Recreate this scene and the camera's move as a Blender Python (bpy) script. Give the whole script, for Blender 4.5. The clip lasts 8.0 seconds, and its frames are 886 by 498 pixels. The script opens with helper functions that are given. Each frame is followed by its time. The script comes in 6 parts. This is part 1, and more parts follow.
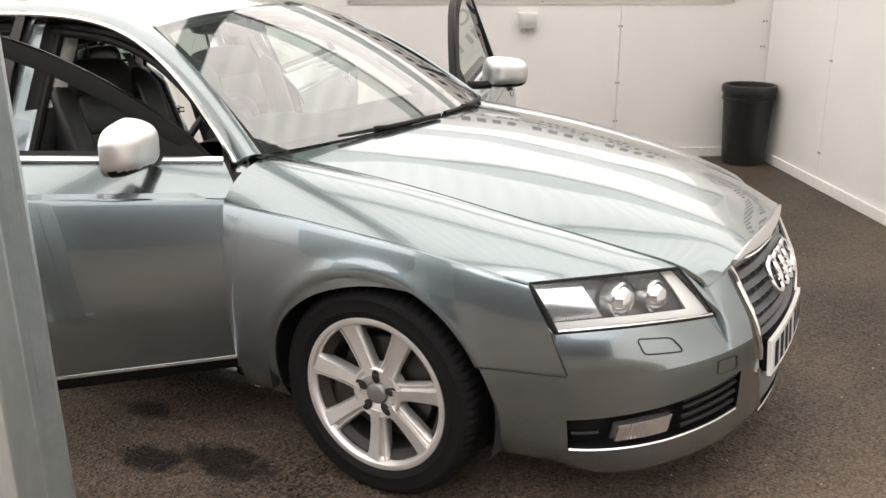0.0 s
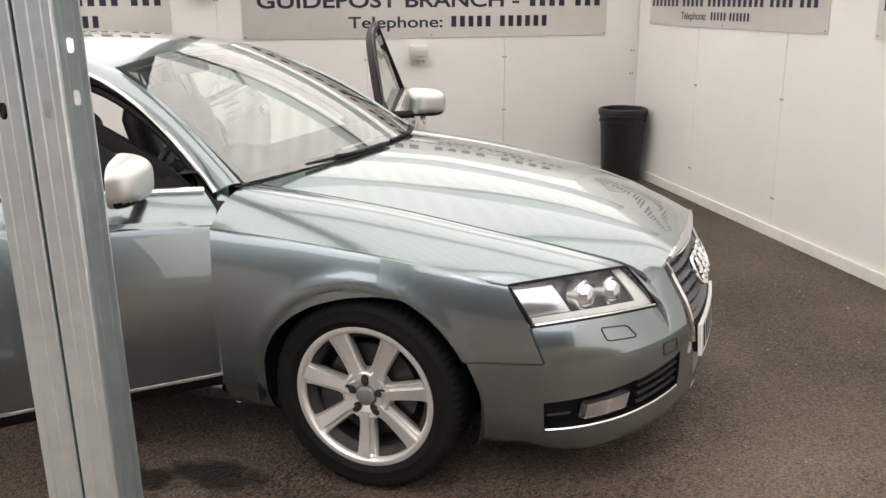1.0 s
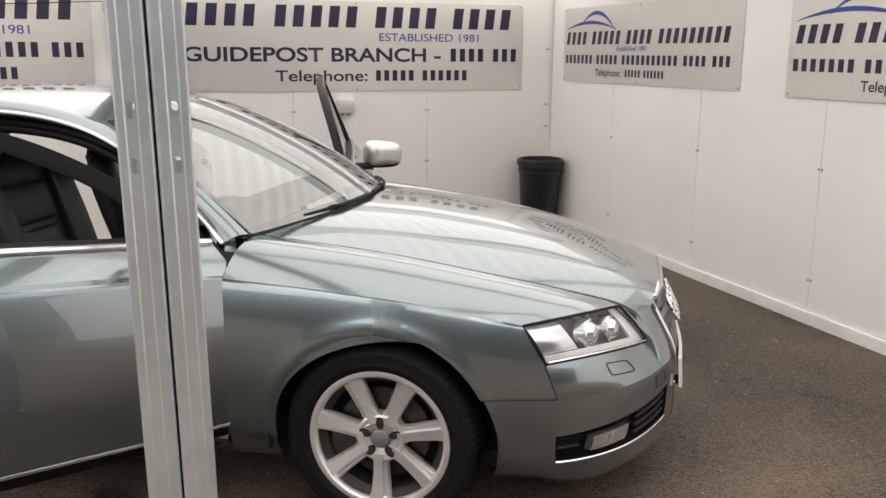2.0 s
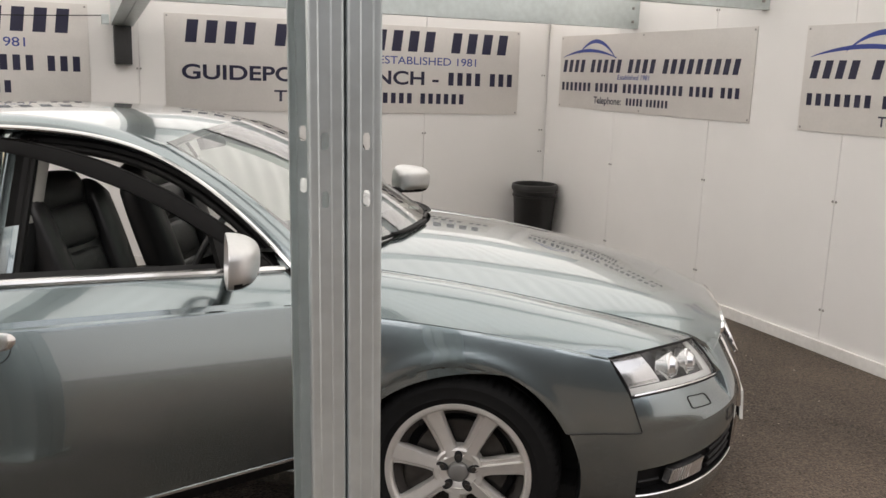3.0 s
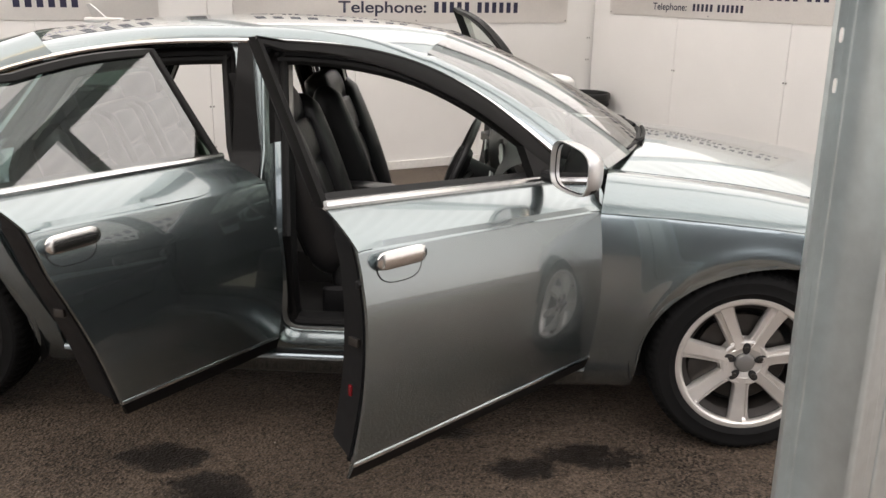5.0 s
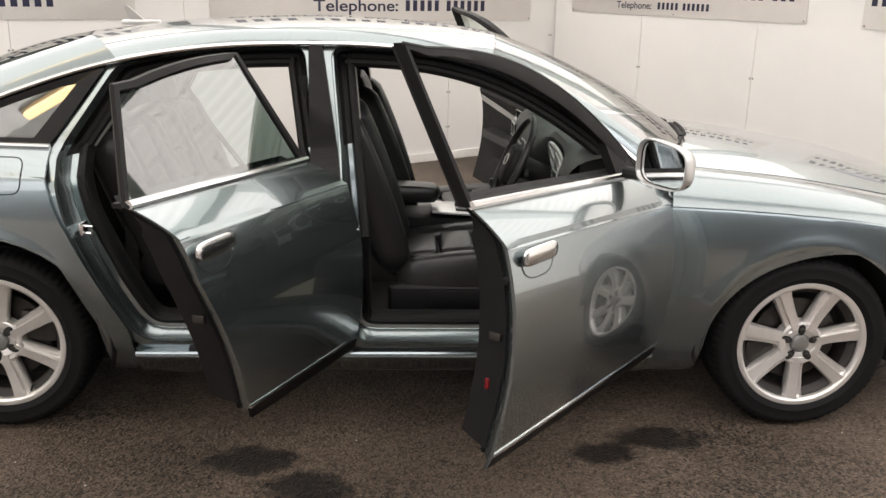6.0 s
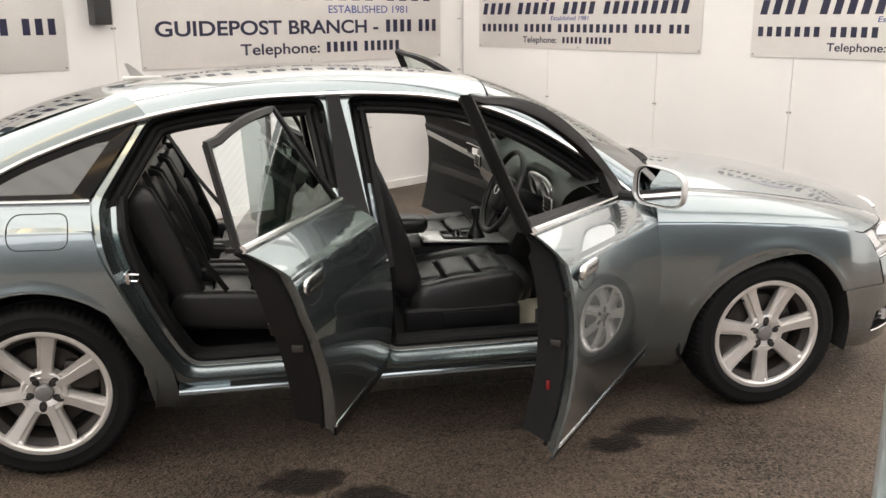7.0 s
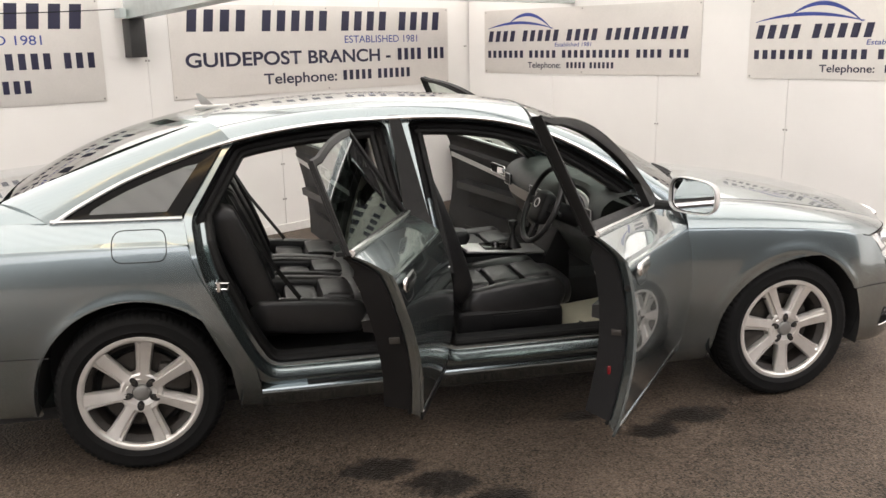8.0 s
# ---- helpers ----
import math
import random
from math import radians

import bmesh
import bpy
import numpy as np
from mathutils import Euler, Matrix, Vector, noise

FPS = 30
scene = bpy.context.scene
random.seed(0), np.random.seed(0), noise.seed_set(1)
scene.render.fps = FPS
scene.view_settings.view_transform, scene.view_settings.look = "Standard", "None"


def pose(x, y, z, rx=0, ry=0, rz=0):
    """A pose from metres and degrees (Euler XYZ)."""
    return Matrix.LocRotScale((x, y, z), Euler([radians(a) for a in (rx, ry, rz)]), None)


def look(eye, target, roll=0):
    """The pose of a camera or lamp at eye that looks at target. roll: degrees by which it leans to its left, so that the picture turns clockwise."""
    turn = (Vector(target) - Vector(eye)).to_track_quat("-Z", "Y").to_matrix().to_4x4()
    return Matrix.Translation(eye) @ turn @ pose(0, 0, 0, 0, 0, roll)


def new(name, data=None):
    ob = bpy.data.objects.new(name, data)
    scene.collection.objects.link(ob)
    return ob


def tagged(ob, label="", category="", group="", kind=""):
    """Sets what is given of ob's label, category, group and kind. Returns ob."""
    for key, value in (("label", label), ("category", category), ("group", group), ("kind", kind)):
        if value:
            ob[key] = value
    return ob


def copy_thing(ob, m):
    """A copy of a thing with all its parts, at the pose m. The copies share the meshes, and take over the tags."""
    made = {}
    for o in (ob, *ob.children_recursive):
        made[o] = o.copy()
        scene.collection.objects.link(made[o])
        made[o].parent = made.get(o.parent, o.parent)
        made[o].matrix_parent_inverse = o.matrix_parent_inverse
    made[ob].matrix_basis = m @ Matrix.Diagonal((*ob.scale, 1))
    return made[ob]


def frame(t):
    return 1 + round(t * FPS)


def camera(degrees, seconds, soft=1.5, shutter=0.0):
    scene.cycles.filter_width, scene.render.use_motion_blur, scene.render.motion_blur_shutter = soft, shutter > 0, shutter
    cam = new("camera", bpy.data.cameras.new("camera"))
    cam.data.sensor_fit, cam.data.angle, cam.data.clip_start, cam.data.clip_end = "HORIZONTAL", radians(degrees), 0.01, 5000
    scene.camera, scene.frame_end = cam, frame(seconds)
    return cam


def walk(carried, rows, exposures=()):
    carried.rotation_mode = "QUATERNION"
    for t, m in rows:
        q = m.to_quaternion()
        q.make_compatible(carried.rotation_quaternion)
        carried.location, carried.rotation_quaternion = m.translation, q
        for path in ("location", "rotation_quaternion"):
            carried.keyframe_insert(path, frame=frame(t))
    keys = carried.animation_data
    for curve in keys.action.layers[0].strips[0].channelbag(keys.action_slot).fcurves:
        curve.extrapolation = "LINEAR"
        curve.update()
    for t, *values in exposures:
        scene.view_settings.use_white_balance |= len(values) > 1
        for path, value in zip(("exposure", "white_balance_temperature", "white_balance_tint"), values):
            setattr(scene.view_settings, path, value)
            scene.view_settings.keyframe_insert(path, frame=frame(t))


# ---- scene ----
cam = camera(53.6, 8.0)
# seconds, stops, white balance
EXPOSURE = [(0.0, 1.88, 6900, 16), (0.5, 1.84, 6900, 16), (1.0, 1.71, 6900, 15), (1.5, 1.67, 6900, 15), (2.8, 1.3, 6850, 15), (3.5, 1.3, 6850, 15), (4.5, 1.75, 6850, 16), (5.0, 1.76, 6850, 16), (6.5, 1.96, 6900, 15), (8.0, 1.94, 6880, 15)]
PATH = [
    (0, (1.305, -2.777, 1.496), (0.363, -1.12, 0.89), -0.1),
    (0.5, (1.205, -2.985, 1.524), (0.423, -1.237, 0.947), -0.3),
    (1, (1.118, -3.191, 1.535), (0.454, -1.385, 0.99), -0.4),
    (1.2, (1.064, -3.249, 1.532), (0.447, -1.421, 1.004), -0.2),
    (1.5, (0.958, -3.363, 1.556), (0.427, -1.5, 1.061), 0.1),
    (1.7, (0.879, -3.404, 1.553), (0.406, -1.519, 1.082), 0.1),
    (2.8, (0.406, -3.476, 1.581), (0.093, -1.538, 1.198), 1.7),
    (3.2, (0.216, -3.49, 1.562), (-0.045, -1.55, 1.154), 1.9),
    (3.5, (0.04, -3.529, 1.55), (-0.183, -1.595, 1.091), 1.7),
    (4.2, (-0.349, -3.574, 1.518), (-0.552, -1.659, 0.978), 1.1),
    (4.5, (-0.536, -3.591, 1.524), (-0.718, -1.678, 0.968), 1.2),
    (5, (-0.873, -3.683, 1.534), (-0.984, -1.77, 0.961), 1.1),
    (5.2, (-1.009, -3.726, 1.545), (-1.087, -1.815, 0.962), 0.9),
    (6.3, (-1.615, -3.808, 1.557), (-1.434, -1.901, 0.983), 1.1),
    (6.5, (-1.74, -3.863, 1.573), (-1.493, -1.957, 1.02), 0.7),
    (7, (-2.024, -4.016, 1.628), (-1.638, -2.122, 1.114), -0.3),
    (7.5, (-2.223, -4.156, 1.64), (-1.789, -2.263, 1.16), -0.3),
    (8, (-2.398, -4.301, 1.654), (-1.967, -2.403, 1.193), -1.1),
]
walk(cam, [(t, look(eye, target, roll)) for t, eye, target, roll in PATH], EXPOSURE)

# ---- daylight under a translucent canopy ----
world = bpy.data.worlds.new("sky")
scene.world = world
world.use_nodes = True
wn = world.node_tree
sky = wn.nodes.new("ShaderNodeTexSky")
sky.sky_type = "NISHITA"
sky.sun_disc = False
sky.sun_elevation, sky.sun_rotation = radians(66), radians(200)
sky.dust_density = 4.0
sky.air_density = 1.0
cloud = wn.nodes.new("ShaderNodeHueSaturation")  # a thin even overcast takes most of the blue away
cloud.inputs["Saturation"].default_value = 0.18
wn.links.new(sky.outputs[0], cloud.inputs["Color"])
wn.links.new(cloud.outputs[0], wn.nodes["Background"].inputs[0])
wn.nodes["Background"].inputs[1].default_value = 0.15
sun_data = bpy.data.lights.new("sun", "SUN")
sun_data.energy, sun_data.angle, sun_data.color = 0.7, radians(40), (1.0, 0.95, 0.87)
sun = new("sun", sun_data)
sun.matrix_world = look((0, 0, 0), (0.12, 0.36, -0.92))


# ---- materials ----
def material(name, colour, rough=0.5, metal=0.0, coat=0.0, grain=0.0, scale=40.0, bump=0.0, bump_scale=120.0, spec=0.5, tint=None):
    """A Principled material with colour that varies at two scales, and a fine relief."""
    m = bpy.data.materials.new(name)
    m.use_nodes = True
    t = m.node_tree
    b = t.nodes["Principled BSDF"]
    b.inputs["Base Color"].default_value = (*colour, 1)
    b.inputs["Roughness"].default_value = rough
    b.inputs["Metallic"].default_value = metal
    b.inputs["Coat Weight"].default_value = coat
    b.inputs["Coat Roughness"].default_value = 0.03
    b.inputs["Specular IOR Level"].default_value = spec
    pos = t.nodes.new("ShaderNodeTexCoord")
    if grain:
        big, fine = t.nodes.new("ShaderNodeTexNoise"), t.nodes.new("ShaderNodeTexNoise")
        big.inputs["Scale"].default_value, fine.inputs["Scale"].default_value = scale * 0.12, scale
        big.inputs["Detail"].default_value, fine.inputs["Detail"].default_value = 4, 6
        add = t.nodes.new("ShaderNodeMath")
        add.operation = "ADD"
        ramp = t.nodes.new("ShaderNodeMapRange")
        ramp.inputs["From Min"].default_value, ramp.inputs["From Max"].default_value = 0.6, 1.4
        mix = t.nodes.new("ShaderNodeMix")
        mix.data_type = "RGBA"
        dark = tint or tuple(c * (1 - grain) for c in colour)
        mix.inputs["A"].default_value = (*dark, 1)
        mix.inputs["B"].default_value = (*(min(1, c * (1 + grain * 0.5)) for c in colour), 1)
        for n in (big, fine):
            t.links.new(pos.outputs["Object"], n.inputs["Vector"])
        t.links.new(big.outputs["Fac"], add.inputs[0])
        t.links.new(fine.outputs["Fac"], add.inputs[1])
        t.links.new(add.outputs[0], ramp.inputs["Value"])
        t.links.new(ramp.outputs["Result"], mix.inputs["Factor"])
        t.links.new(mix.outputs["Result"], b.inputs["Base Color"])
        var = t.nodes.new("ShaderNodeMapRange")
        var.inputs["To Min"].default_value, var.inputs["To Max"].default_value = max(0, rough * 0.8), min(1, rough * 1.2)
        t.links.new(big.outputs["Fac"], var.inputs["Value"])
        t.links.new(var.outputs["Result"], b.inputs["Roughness"])
    if bump:
        n, k = t.nodes.new("ShaderNodeTexNoise"), t.nodes.new("ShaderNodeBump")
        n.inputs["Scale"].default_value, n.inputs["Detail"].default_value = bump_scale, 5
        k.inputs["Strength"].default_value, k.inputs["Distance"].default_value = bump, 0.004
        t.links.new(pos.outputs["Object"], n.inputs["Vector"])
        t.links.new(n.outputs["Fac"], k.inputs["Height"])
        t.links.new(k.outputs["Normal"], b.inputs["Normal"])
    return m


def car_paint():
    """Grey-green metallic paint: fine flakes under a clear coat."""
    m = material("paint", (0.2, 0.243, 0.256), rough=0.25, metal=0.93, coat=1.0)
    t = m.node_tree
    b = t.nodes["Principled BSDF"]
    b.inputs["Coat IOR"].default_value = 1.75
    pos = t.nodes.new("ShaderNodeTexCoord")
    flake = t.nodes.new("ShaderNodeTexVoronoi")
    flake.inputs["Scale"].default_value = 1400
    mix = t.nodes.new("ShaderNodeMix")
    mix.data_type = "RGBA"
    mix.inputs["A"].default_value, mix.inputs["B"].default_value = (0.187, 0.230, 0.240, 1), (0.259, 0.309, 0.320, 1)
    t.links.new(pos.outputs["Object"], flake.inputs["Vector"])
    t.links.new(flake.outputs["Color"], mix.inputs["Factor"])
    t.links.new(mix.outputs["Result"], b.inputs["Base Color"])
    b.inputs["Coat Roughness"].default_value = 0.02
    return m


def glass_mat(name, colour, facing):
    """Thin tinted pane: a clear sheet that tints what is seen through it, with gloss that grows at a slant."""
    m = bpy.data.materials.new(name)
    m.use_nodes = True
    t = m.node_tree
    t.nodes.remove(t.nodes["Principled BSDF"])
    clear, gloss, mix, lay, power, lift = (t.nodes.new("ShaderNode" + k) for k in ("BsdfTransparent", "BsdfGlossy", "MixShader", "LayerWeight", "Math", "Math"))
    clear.inputs["Color"].default_value = (*colour, 1)
    gloss.inputs["Roughness"].default_value = 0.01
    lay.inputs["Blend"].default_value = 0.5
    power.operation, lift.operation = "POWER", "MULTIPLY_ADD"
    power.inputs[1].default_value = 4.2
    lift.inputs[1].default_value, lift.inputs[2].default_value = 1 - facing, facing
    t.links.new(lay.outputs["Facing"], power.inputs[0])
    t.links.new(power.outputs[0], lift.inputs[0])
    t.links.new(lift.outputs[0], mix.inputs[0])
    t.links.new(clear.outputs[0], mix.inputs[1])
    t.links.new(gloss.outputs[0], mix.inputs[2])
    t.links.new(mix.outputs[0], t.nodes["Material Output"].inputs[0])
    return m


def tarmac():
    """Dark brown-black tarmac: aggregate relief, dusty patches, wet oil stains and scattered pale grit."""
    m = bpy.data.materials.new("tarmac")
    m.use_nodes = True
    t = m.node_tree
    b = t.nodes["Principled BSDF"]
    N, L = t.nodes.new, t.links.new
    pos = N("ShaderNodeTexCoord")
    b.inputs["Specular IOR Level"].default_value = 0.18
    stone, patch, fine = N("ShaderNodeTexVoronoi"), N("ShaderNodeTexNoise"), N("ShaderNodeTexNoise")
    stone.inputs["Scale"].default_value = 95
    patch.inputs["Scale"].default_value, patch.inputs["Detail"].default_value = 1.1, 6
    fine.inputs["Scale"].default_value, fine.inputs["Detail"].default_value = 130, 8
    for n in (stone, patch, fine):
        L(pos.outputs["Object"], n.inputs["Vector"])
    base = N("ShaderNodeValToRGB")
    base.color_ramp.elements[0].color, base.color_ramp.elements[1].color = (0.0055, 0.0044, 0.0036, 1), (0.150, 0.114, 0.086, 1)
    base.color_ramp.elements[0].position, base.color_ramp.elements[1].position = 0.3, 0.76
    mixf = N("ShaderNodeMath")
    mixf.operation = "MULTIPLY_ADD"
    mixf.inputs[1].default_value = 0.55
    half = N("ShaderNodeMath")
    half.operation = "MULTIPLY"
    half.inputs[1].default_value = 0.5
    L(patch.outputs["Fac"], half.inputs[0])
    chip = N("ShaderNodeTexVoronoi")
    chip.inputs["Scale"].default_value = 120
    L(pos.outputs["Object"], chip.inputs["Vector"])
    speck = N("ShaderNodeMath")
    speck.operation = "MULTIPLY_ADD"
    speck.inputs[1].default_value, speck.inputs[2].default_value = 0.75, -0.37
    L(chip.outputs["Color"], speck.inputs[0])
    both = N("ShaderNodeMath")
    both.operation = "ADD"
    L(fine.outputs["Fac"], both.inputs[0])
    L(speck.outputs[0], both.inputs[1])
    L(both.outputs[0], mixf.inputs[0])
    L(half.outputs[0], mixf.inputs[2])
    L(mixf.outputs[0], base.inputs["Fac"])
    # oil stains: soft islands broken up by noise
    stain = None
    rag = N("ShaderNodeTexNoise")
    rag.inputs["Scale"].default_value, rag.inputs["Detail"].default_value, rag.inputs["Roughness"].default_value = 17, 12, 0.72
    L(pos.outputs["Object"], rag.inputs["Vector"])
    for x, y, rx, ry in STAINS:
        mp, gr = N("ShaderNodeMapping"), N("ShaderNodeTexGradient")
        mp.vector_type = "TEXTURE"
        mp.inputs["Location"].default_value, mp.inputs["Scale"].default_value = (x, y, 0), (rx, ry, 1)
        gr.gradient_type = "SPHERICAL"
        L(pos.outputs["Object"], mp.inputs["Vector"])
        L(mp.outputs[0], gr.inputs["Vector"])
        if stain is None:
            stain = gr.outputs["Fac"]
        else:
            mx = N("ShaderNodeMath")
            mx.operation = "MAXIMUM"
            L(stain, mx.inputs[0])
            L(gr.outputs["Fac"], mx.inputs[1])
            stain = mx.outputs[0]
    cut = N("ShaderNodeMath")
    cut.operation = "MULTIPLY"
    L(stain, cut.inputs[0])
    L(rag.outputs["Fac"], cut.inputs[1])
    edge = N("ShaderNodeMapRange")
    edge.inputs["From Min"].default_value, edge.inputs["From Max"].default_value = 0.235, 0.33
    L(cut.outputs[0], edge.inputs["Value"])
    wet = N("ShaderNodeMix")
    wet.data_type = "RGBA"
    wet.inputs["B"].default_value = (0.015, 0.012, 0.010, 1)
    L(edge.outputs["Result"], wet.inputs["Factor"])
    L(base.outputs["Color"], wet.inputs["A"])
    L(wet.outputs["Result"], b.inputs["Base Color"])
    rough = N("ShaderNodeMapRange")
    rough.inputs["To Min"].default_value, rough.inputs["To Max"].default_value = 0.5, 0.3
    L(edge.outputs["Result"], rough.inputs["Value"])
    L(rough.outputs["Result"], b.inputs["Roughness"])
    k, k2 = N("ShaderNodeBump"), N("ShaderNodeBump")
    k.inputs["Strength"].default_value, k.inputs["Distance"].default_value = 0.6, 0.008
    k2.inputs["Strength"].default_value, k2.inputs["Distance"].default_value = 0.4, 0.01
    L(stone.outputs["Distance"], k.inputs["Height"])
    L(fine.outputs["Fac"], k2.inputs["Height"])
    L(k.outputs["Normal"], k2.inputs["Normal"])
    L(k2.outputs["Normal"], b.inputs["Normal"])
    return m


def sheet_roof(name="roof_sheet", level=1.0):
    """Milky corrugated roof sheet that lets daylight through."""
    m = bpy.data.materials.new(name)
    m.use_nodes = True
    t = m.node_tree
    t.nodes.remove(t.nodes["Principled BSDF"])
    tr, df, mix = (t.nodes.new("ShaderNode" + k) for k in ("BsdfTranslucent", "BsdfDiffuse", "MixShader"))
    n, r = t.nodes.new("ShaderNodeTexNoise"), t.nodes.new("ShaderNodeMix")
    r.data_type = "RGBA"
    n.inputs["Scale"].default_value = 2.0
    r.inputs["A"].default_value, r.inputs["B"].default_value = (0.80 * level, 0.81 * level, 0.78 * level, 1), (0.93 * level, 0.93 * level, 0.9 * level, 1)
    t.links.new(n.outputs["Fac"], r.inputs["Factor"])
    t.links.new(r.outputs["Result"], tr.inputs["Color"])
    df.inputs["Color"].default_value = (0.85, 0.85, 0.83, 1)
    mix.inputs[0].default_value = 0.3
    t.links.new(tr.outputs[0], mix.inputs[1])
    t.links.new(df.outputs[0], mix.inputs[2])
    t.links.new(mix.outputs[0], t.nodes["Material Output"].inputs[0])
    return m


# oil stains on the floor: x, y, and how far they reach
STAINS = [(-1.95, -1.12, 0.36, 0.2), (-1.74, -1.30, 0.32, 0.24), (-1.55, -1.48, 0.28, 0.2), (-0.52, -0.98, 0.4, 0.19), (-0.74, -1.08, 0.28, 0.15), (-1.0, -0.85, 0.22, 0.12)]
PAINT = car_paint()
WHITE = material("white_panel", (0.80, 0.785, 0.765), rough=0.32, grain=0.04, scale=3, bump=0.03, bump_scale=6)
SKIRT = material("skirting_white", (0.78, 0.76, 0.73), rough=0.5, grain=0.15, scale=30)
TARMAC = tarmac()
SHEET = sheet_roof()
ZINC = material("galvanised", (0.56, 0.61, 0.61), rough=0.38, metal=0.82, grain=0.16, scale=22, bump=0.03, bump_scale=18)
ALU = material("brushed_sign", (0.70, 0.67, 0.64), rough=0.36, metal=0.55, grain=0.05, scale=60)
NAVY = material("navy_vinyl", (0.012, 0.012, 0.04), rough=0.4)
BLUE = material("blue_vinyl", (0.03, 0.055, 0.26), rough=0.4)
BIN = material("black_plastic", (0.012, 0.012, 0.012), rough=0.42, grain=0.3, scale=60, bump=0.05)
DARKBOX = material("dark_grey_box", (0.035, 0.035, 0.036), rough=0.5, grain=0.2, scale=50)
STEEL = material("screw_steel", (0.35, 0.34, 0.32), rough=0.4, metal=0.9)
SHADOWGAP = material("panel_joint", (0.775, 0.76, 0.74), rough=0.7)
SOCKET = material("socket_plastic", (0.62, 0.62, 0.6), rough=0.45, grain=0.05, scale=30)
# kept dark so the unseen block reflects softly in the doors
OUTSIDE = material("unseen_block_grey", (0.10, 0.10, 0.097), rough=0.6, grain=0.3, scale=4)
CHROME = material("chrome", (0.80, 0.80, 0.80), rough=0.09, metal=1.0)
SATIN = material("satin_aluminium", (0.62, 0.62, 0.61), rough=0.36, metal=0.85, grain=0.06, scale=80)
ALLOY = material("alloy_silver", (0.72, 0.70, 0.665), rough=0.36, metal=0.7, coat=0.3, grain=0.10, scale=25)
TYRE = material("tyre_rubber", (0.007, 0.007, 0.007), rough=0.7, grain=0.3, scale=45, bump=0.08, bump_scale=200, spec=0.15)
RUBBER = material("black_rubber", (0.005, 0.005, 0.005), rough=0.6, spec=0.25)
GLOSSBLACK = material("gloss_black", (0.003, 0.0028, 0.0028), rough=0.1, spec=0.16)
TRIMBLACK = material("frame_black", (0.0045, 0.0042, 0.0042), rough=0.5, spec=0.18, grain=0.2, scale=60)
BRIGHT = material("bright_trim", (0.82, 0.82, 0.81), rough=0.2, metal=1.0)
PLASTIC = material("soft_black_plastic", (0.008, 0.008, 0.0085), rough=0.55, grain=0.25, scale=150, bump=0.05, bump_scale=300, spec=0.25)
LEATHER = material("black_leather", (0.016, 0.016, 0.0165), rough=0.36, grain=0.25, scale=20, bump=0.25, bump_scale=45, spec=0.45)
CARPET = material("carpet", (0.02, 0.02, 0.021), rough=0.95, grain=0.4, scale=200, bump=0.3, bump_scale=300)
DASH = material("dash_grey_black", (0.055, 0.059, 0.057), rough=0.5, grain=0.2, scale=120, bump=0.04, bump_scale=300, spec=0.4)
LINER = material("headliner_grey", (0.42, 0.41, 0.38), rough=0.9, grain=0.06, scale=90)
PAPER = material("paper_mat", (0.72, 0.66, 0.52), rough=0.8, grain=0.08, scale=25)
UNDER = material("underside", (0.012, 0.012, 0.012), rough=0.8)
PLATEWHITE = material("plate_white", (0.75, 0.75, 0.72), rough=0.35)
LENSGREY = material("lamp_bowl", (0.72, 0.72, 0.72), rough=0.16, metal=0.9, grain=0.15, scale=30)
BOWL = material("smoked_lamp_bowl", (0.16, 0.16, 0.165), rough=0.22, metal=0.7, grain=0.15, scale=30)
LAMPDARK = material("lamp_dark", (0.05, 0.05, 0.052), rough=0.3)
RED = material("red_reflector", (0.13, 0.005, 0.008), rough=0.2)
MIRROR = material("mirror_silver", (0.75, 0.75, 0.75), rough=0.02, metal=1.0)
# brake dust and the shade between the spokes, both put into this colour
BARREL = material("shaded_dusty_barrel", (0.028, 0.024, 0.021), rough=0.6, metal=0.3, grain=0.35, scale=20)
DISC = material("brake_disc", (0.06, 0.055, 0.05), rough=0.45, metal=0.8, grain=0.3, scale=30)
CAP = material("cap_grey", (0.30, 0.30, 0.29), rough=0.35, metal=0.7)
GRILLE = material("grille_grey", (0.09, 0.092, 0.095), rough=0.32, metal=0.3)
GLASS = glass_mat("side_glass", (0.80, 0.88, 0.84), 0.085)
PRIVACY = glass_mat("tinted_glass", (0.27, 0.36, 0.325), 0.22)
SCREEN = glass_mat("windscreen_glass", (0.62, 0.72, 0.67), 0.25)
LENS = glass_mat("lamp_lens", (0.95, 0.96, 0.96), 0.05)


# the roof sheet at half level, to darken what the car reflects
DIMROOF = sheet_roof("dim_roof_sheet", 0.5)
GLOW = material("warm_tube", (0.9, 0.8, 0.6), rough=0.5)
GLOW.node_tree.nodes["Principled BSDF"].inputs["Emission Color"].default_value = (1.0, 0.72, 0.38, 1)
GLOW.node_tree.nodes["Principled BSDF"].inputs["Emission Strength"].default_value = 2.2


GRIT = material("pale_grit", (0.42, 0.38, 0.33), rough=0.8, grain=0.3, scale=60)


# ---- mesh helpers ----
def part(name, bm, mat, parent=None, label="", smooth=True, angle=32):
    """Links a bmesh as one mesh object under a thing or a part."""
    me = bpy.data.meshes.new(name)
    bm.to_mesh(me)
    bm.free()
    if smooth:
        me.polygons.foreach_set("use_smooth", [True] * len(me.polygons))
        me.set_sharp_from_angle(angle=radians(angle))
    for k in (mat if isinstance(mat, (list, tuple)) else (mat,)):
        me.materials.append(k)
    ob = new(name, me)
    ob.parent = parent
    return tagged(ob, label)


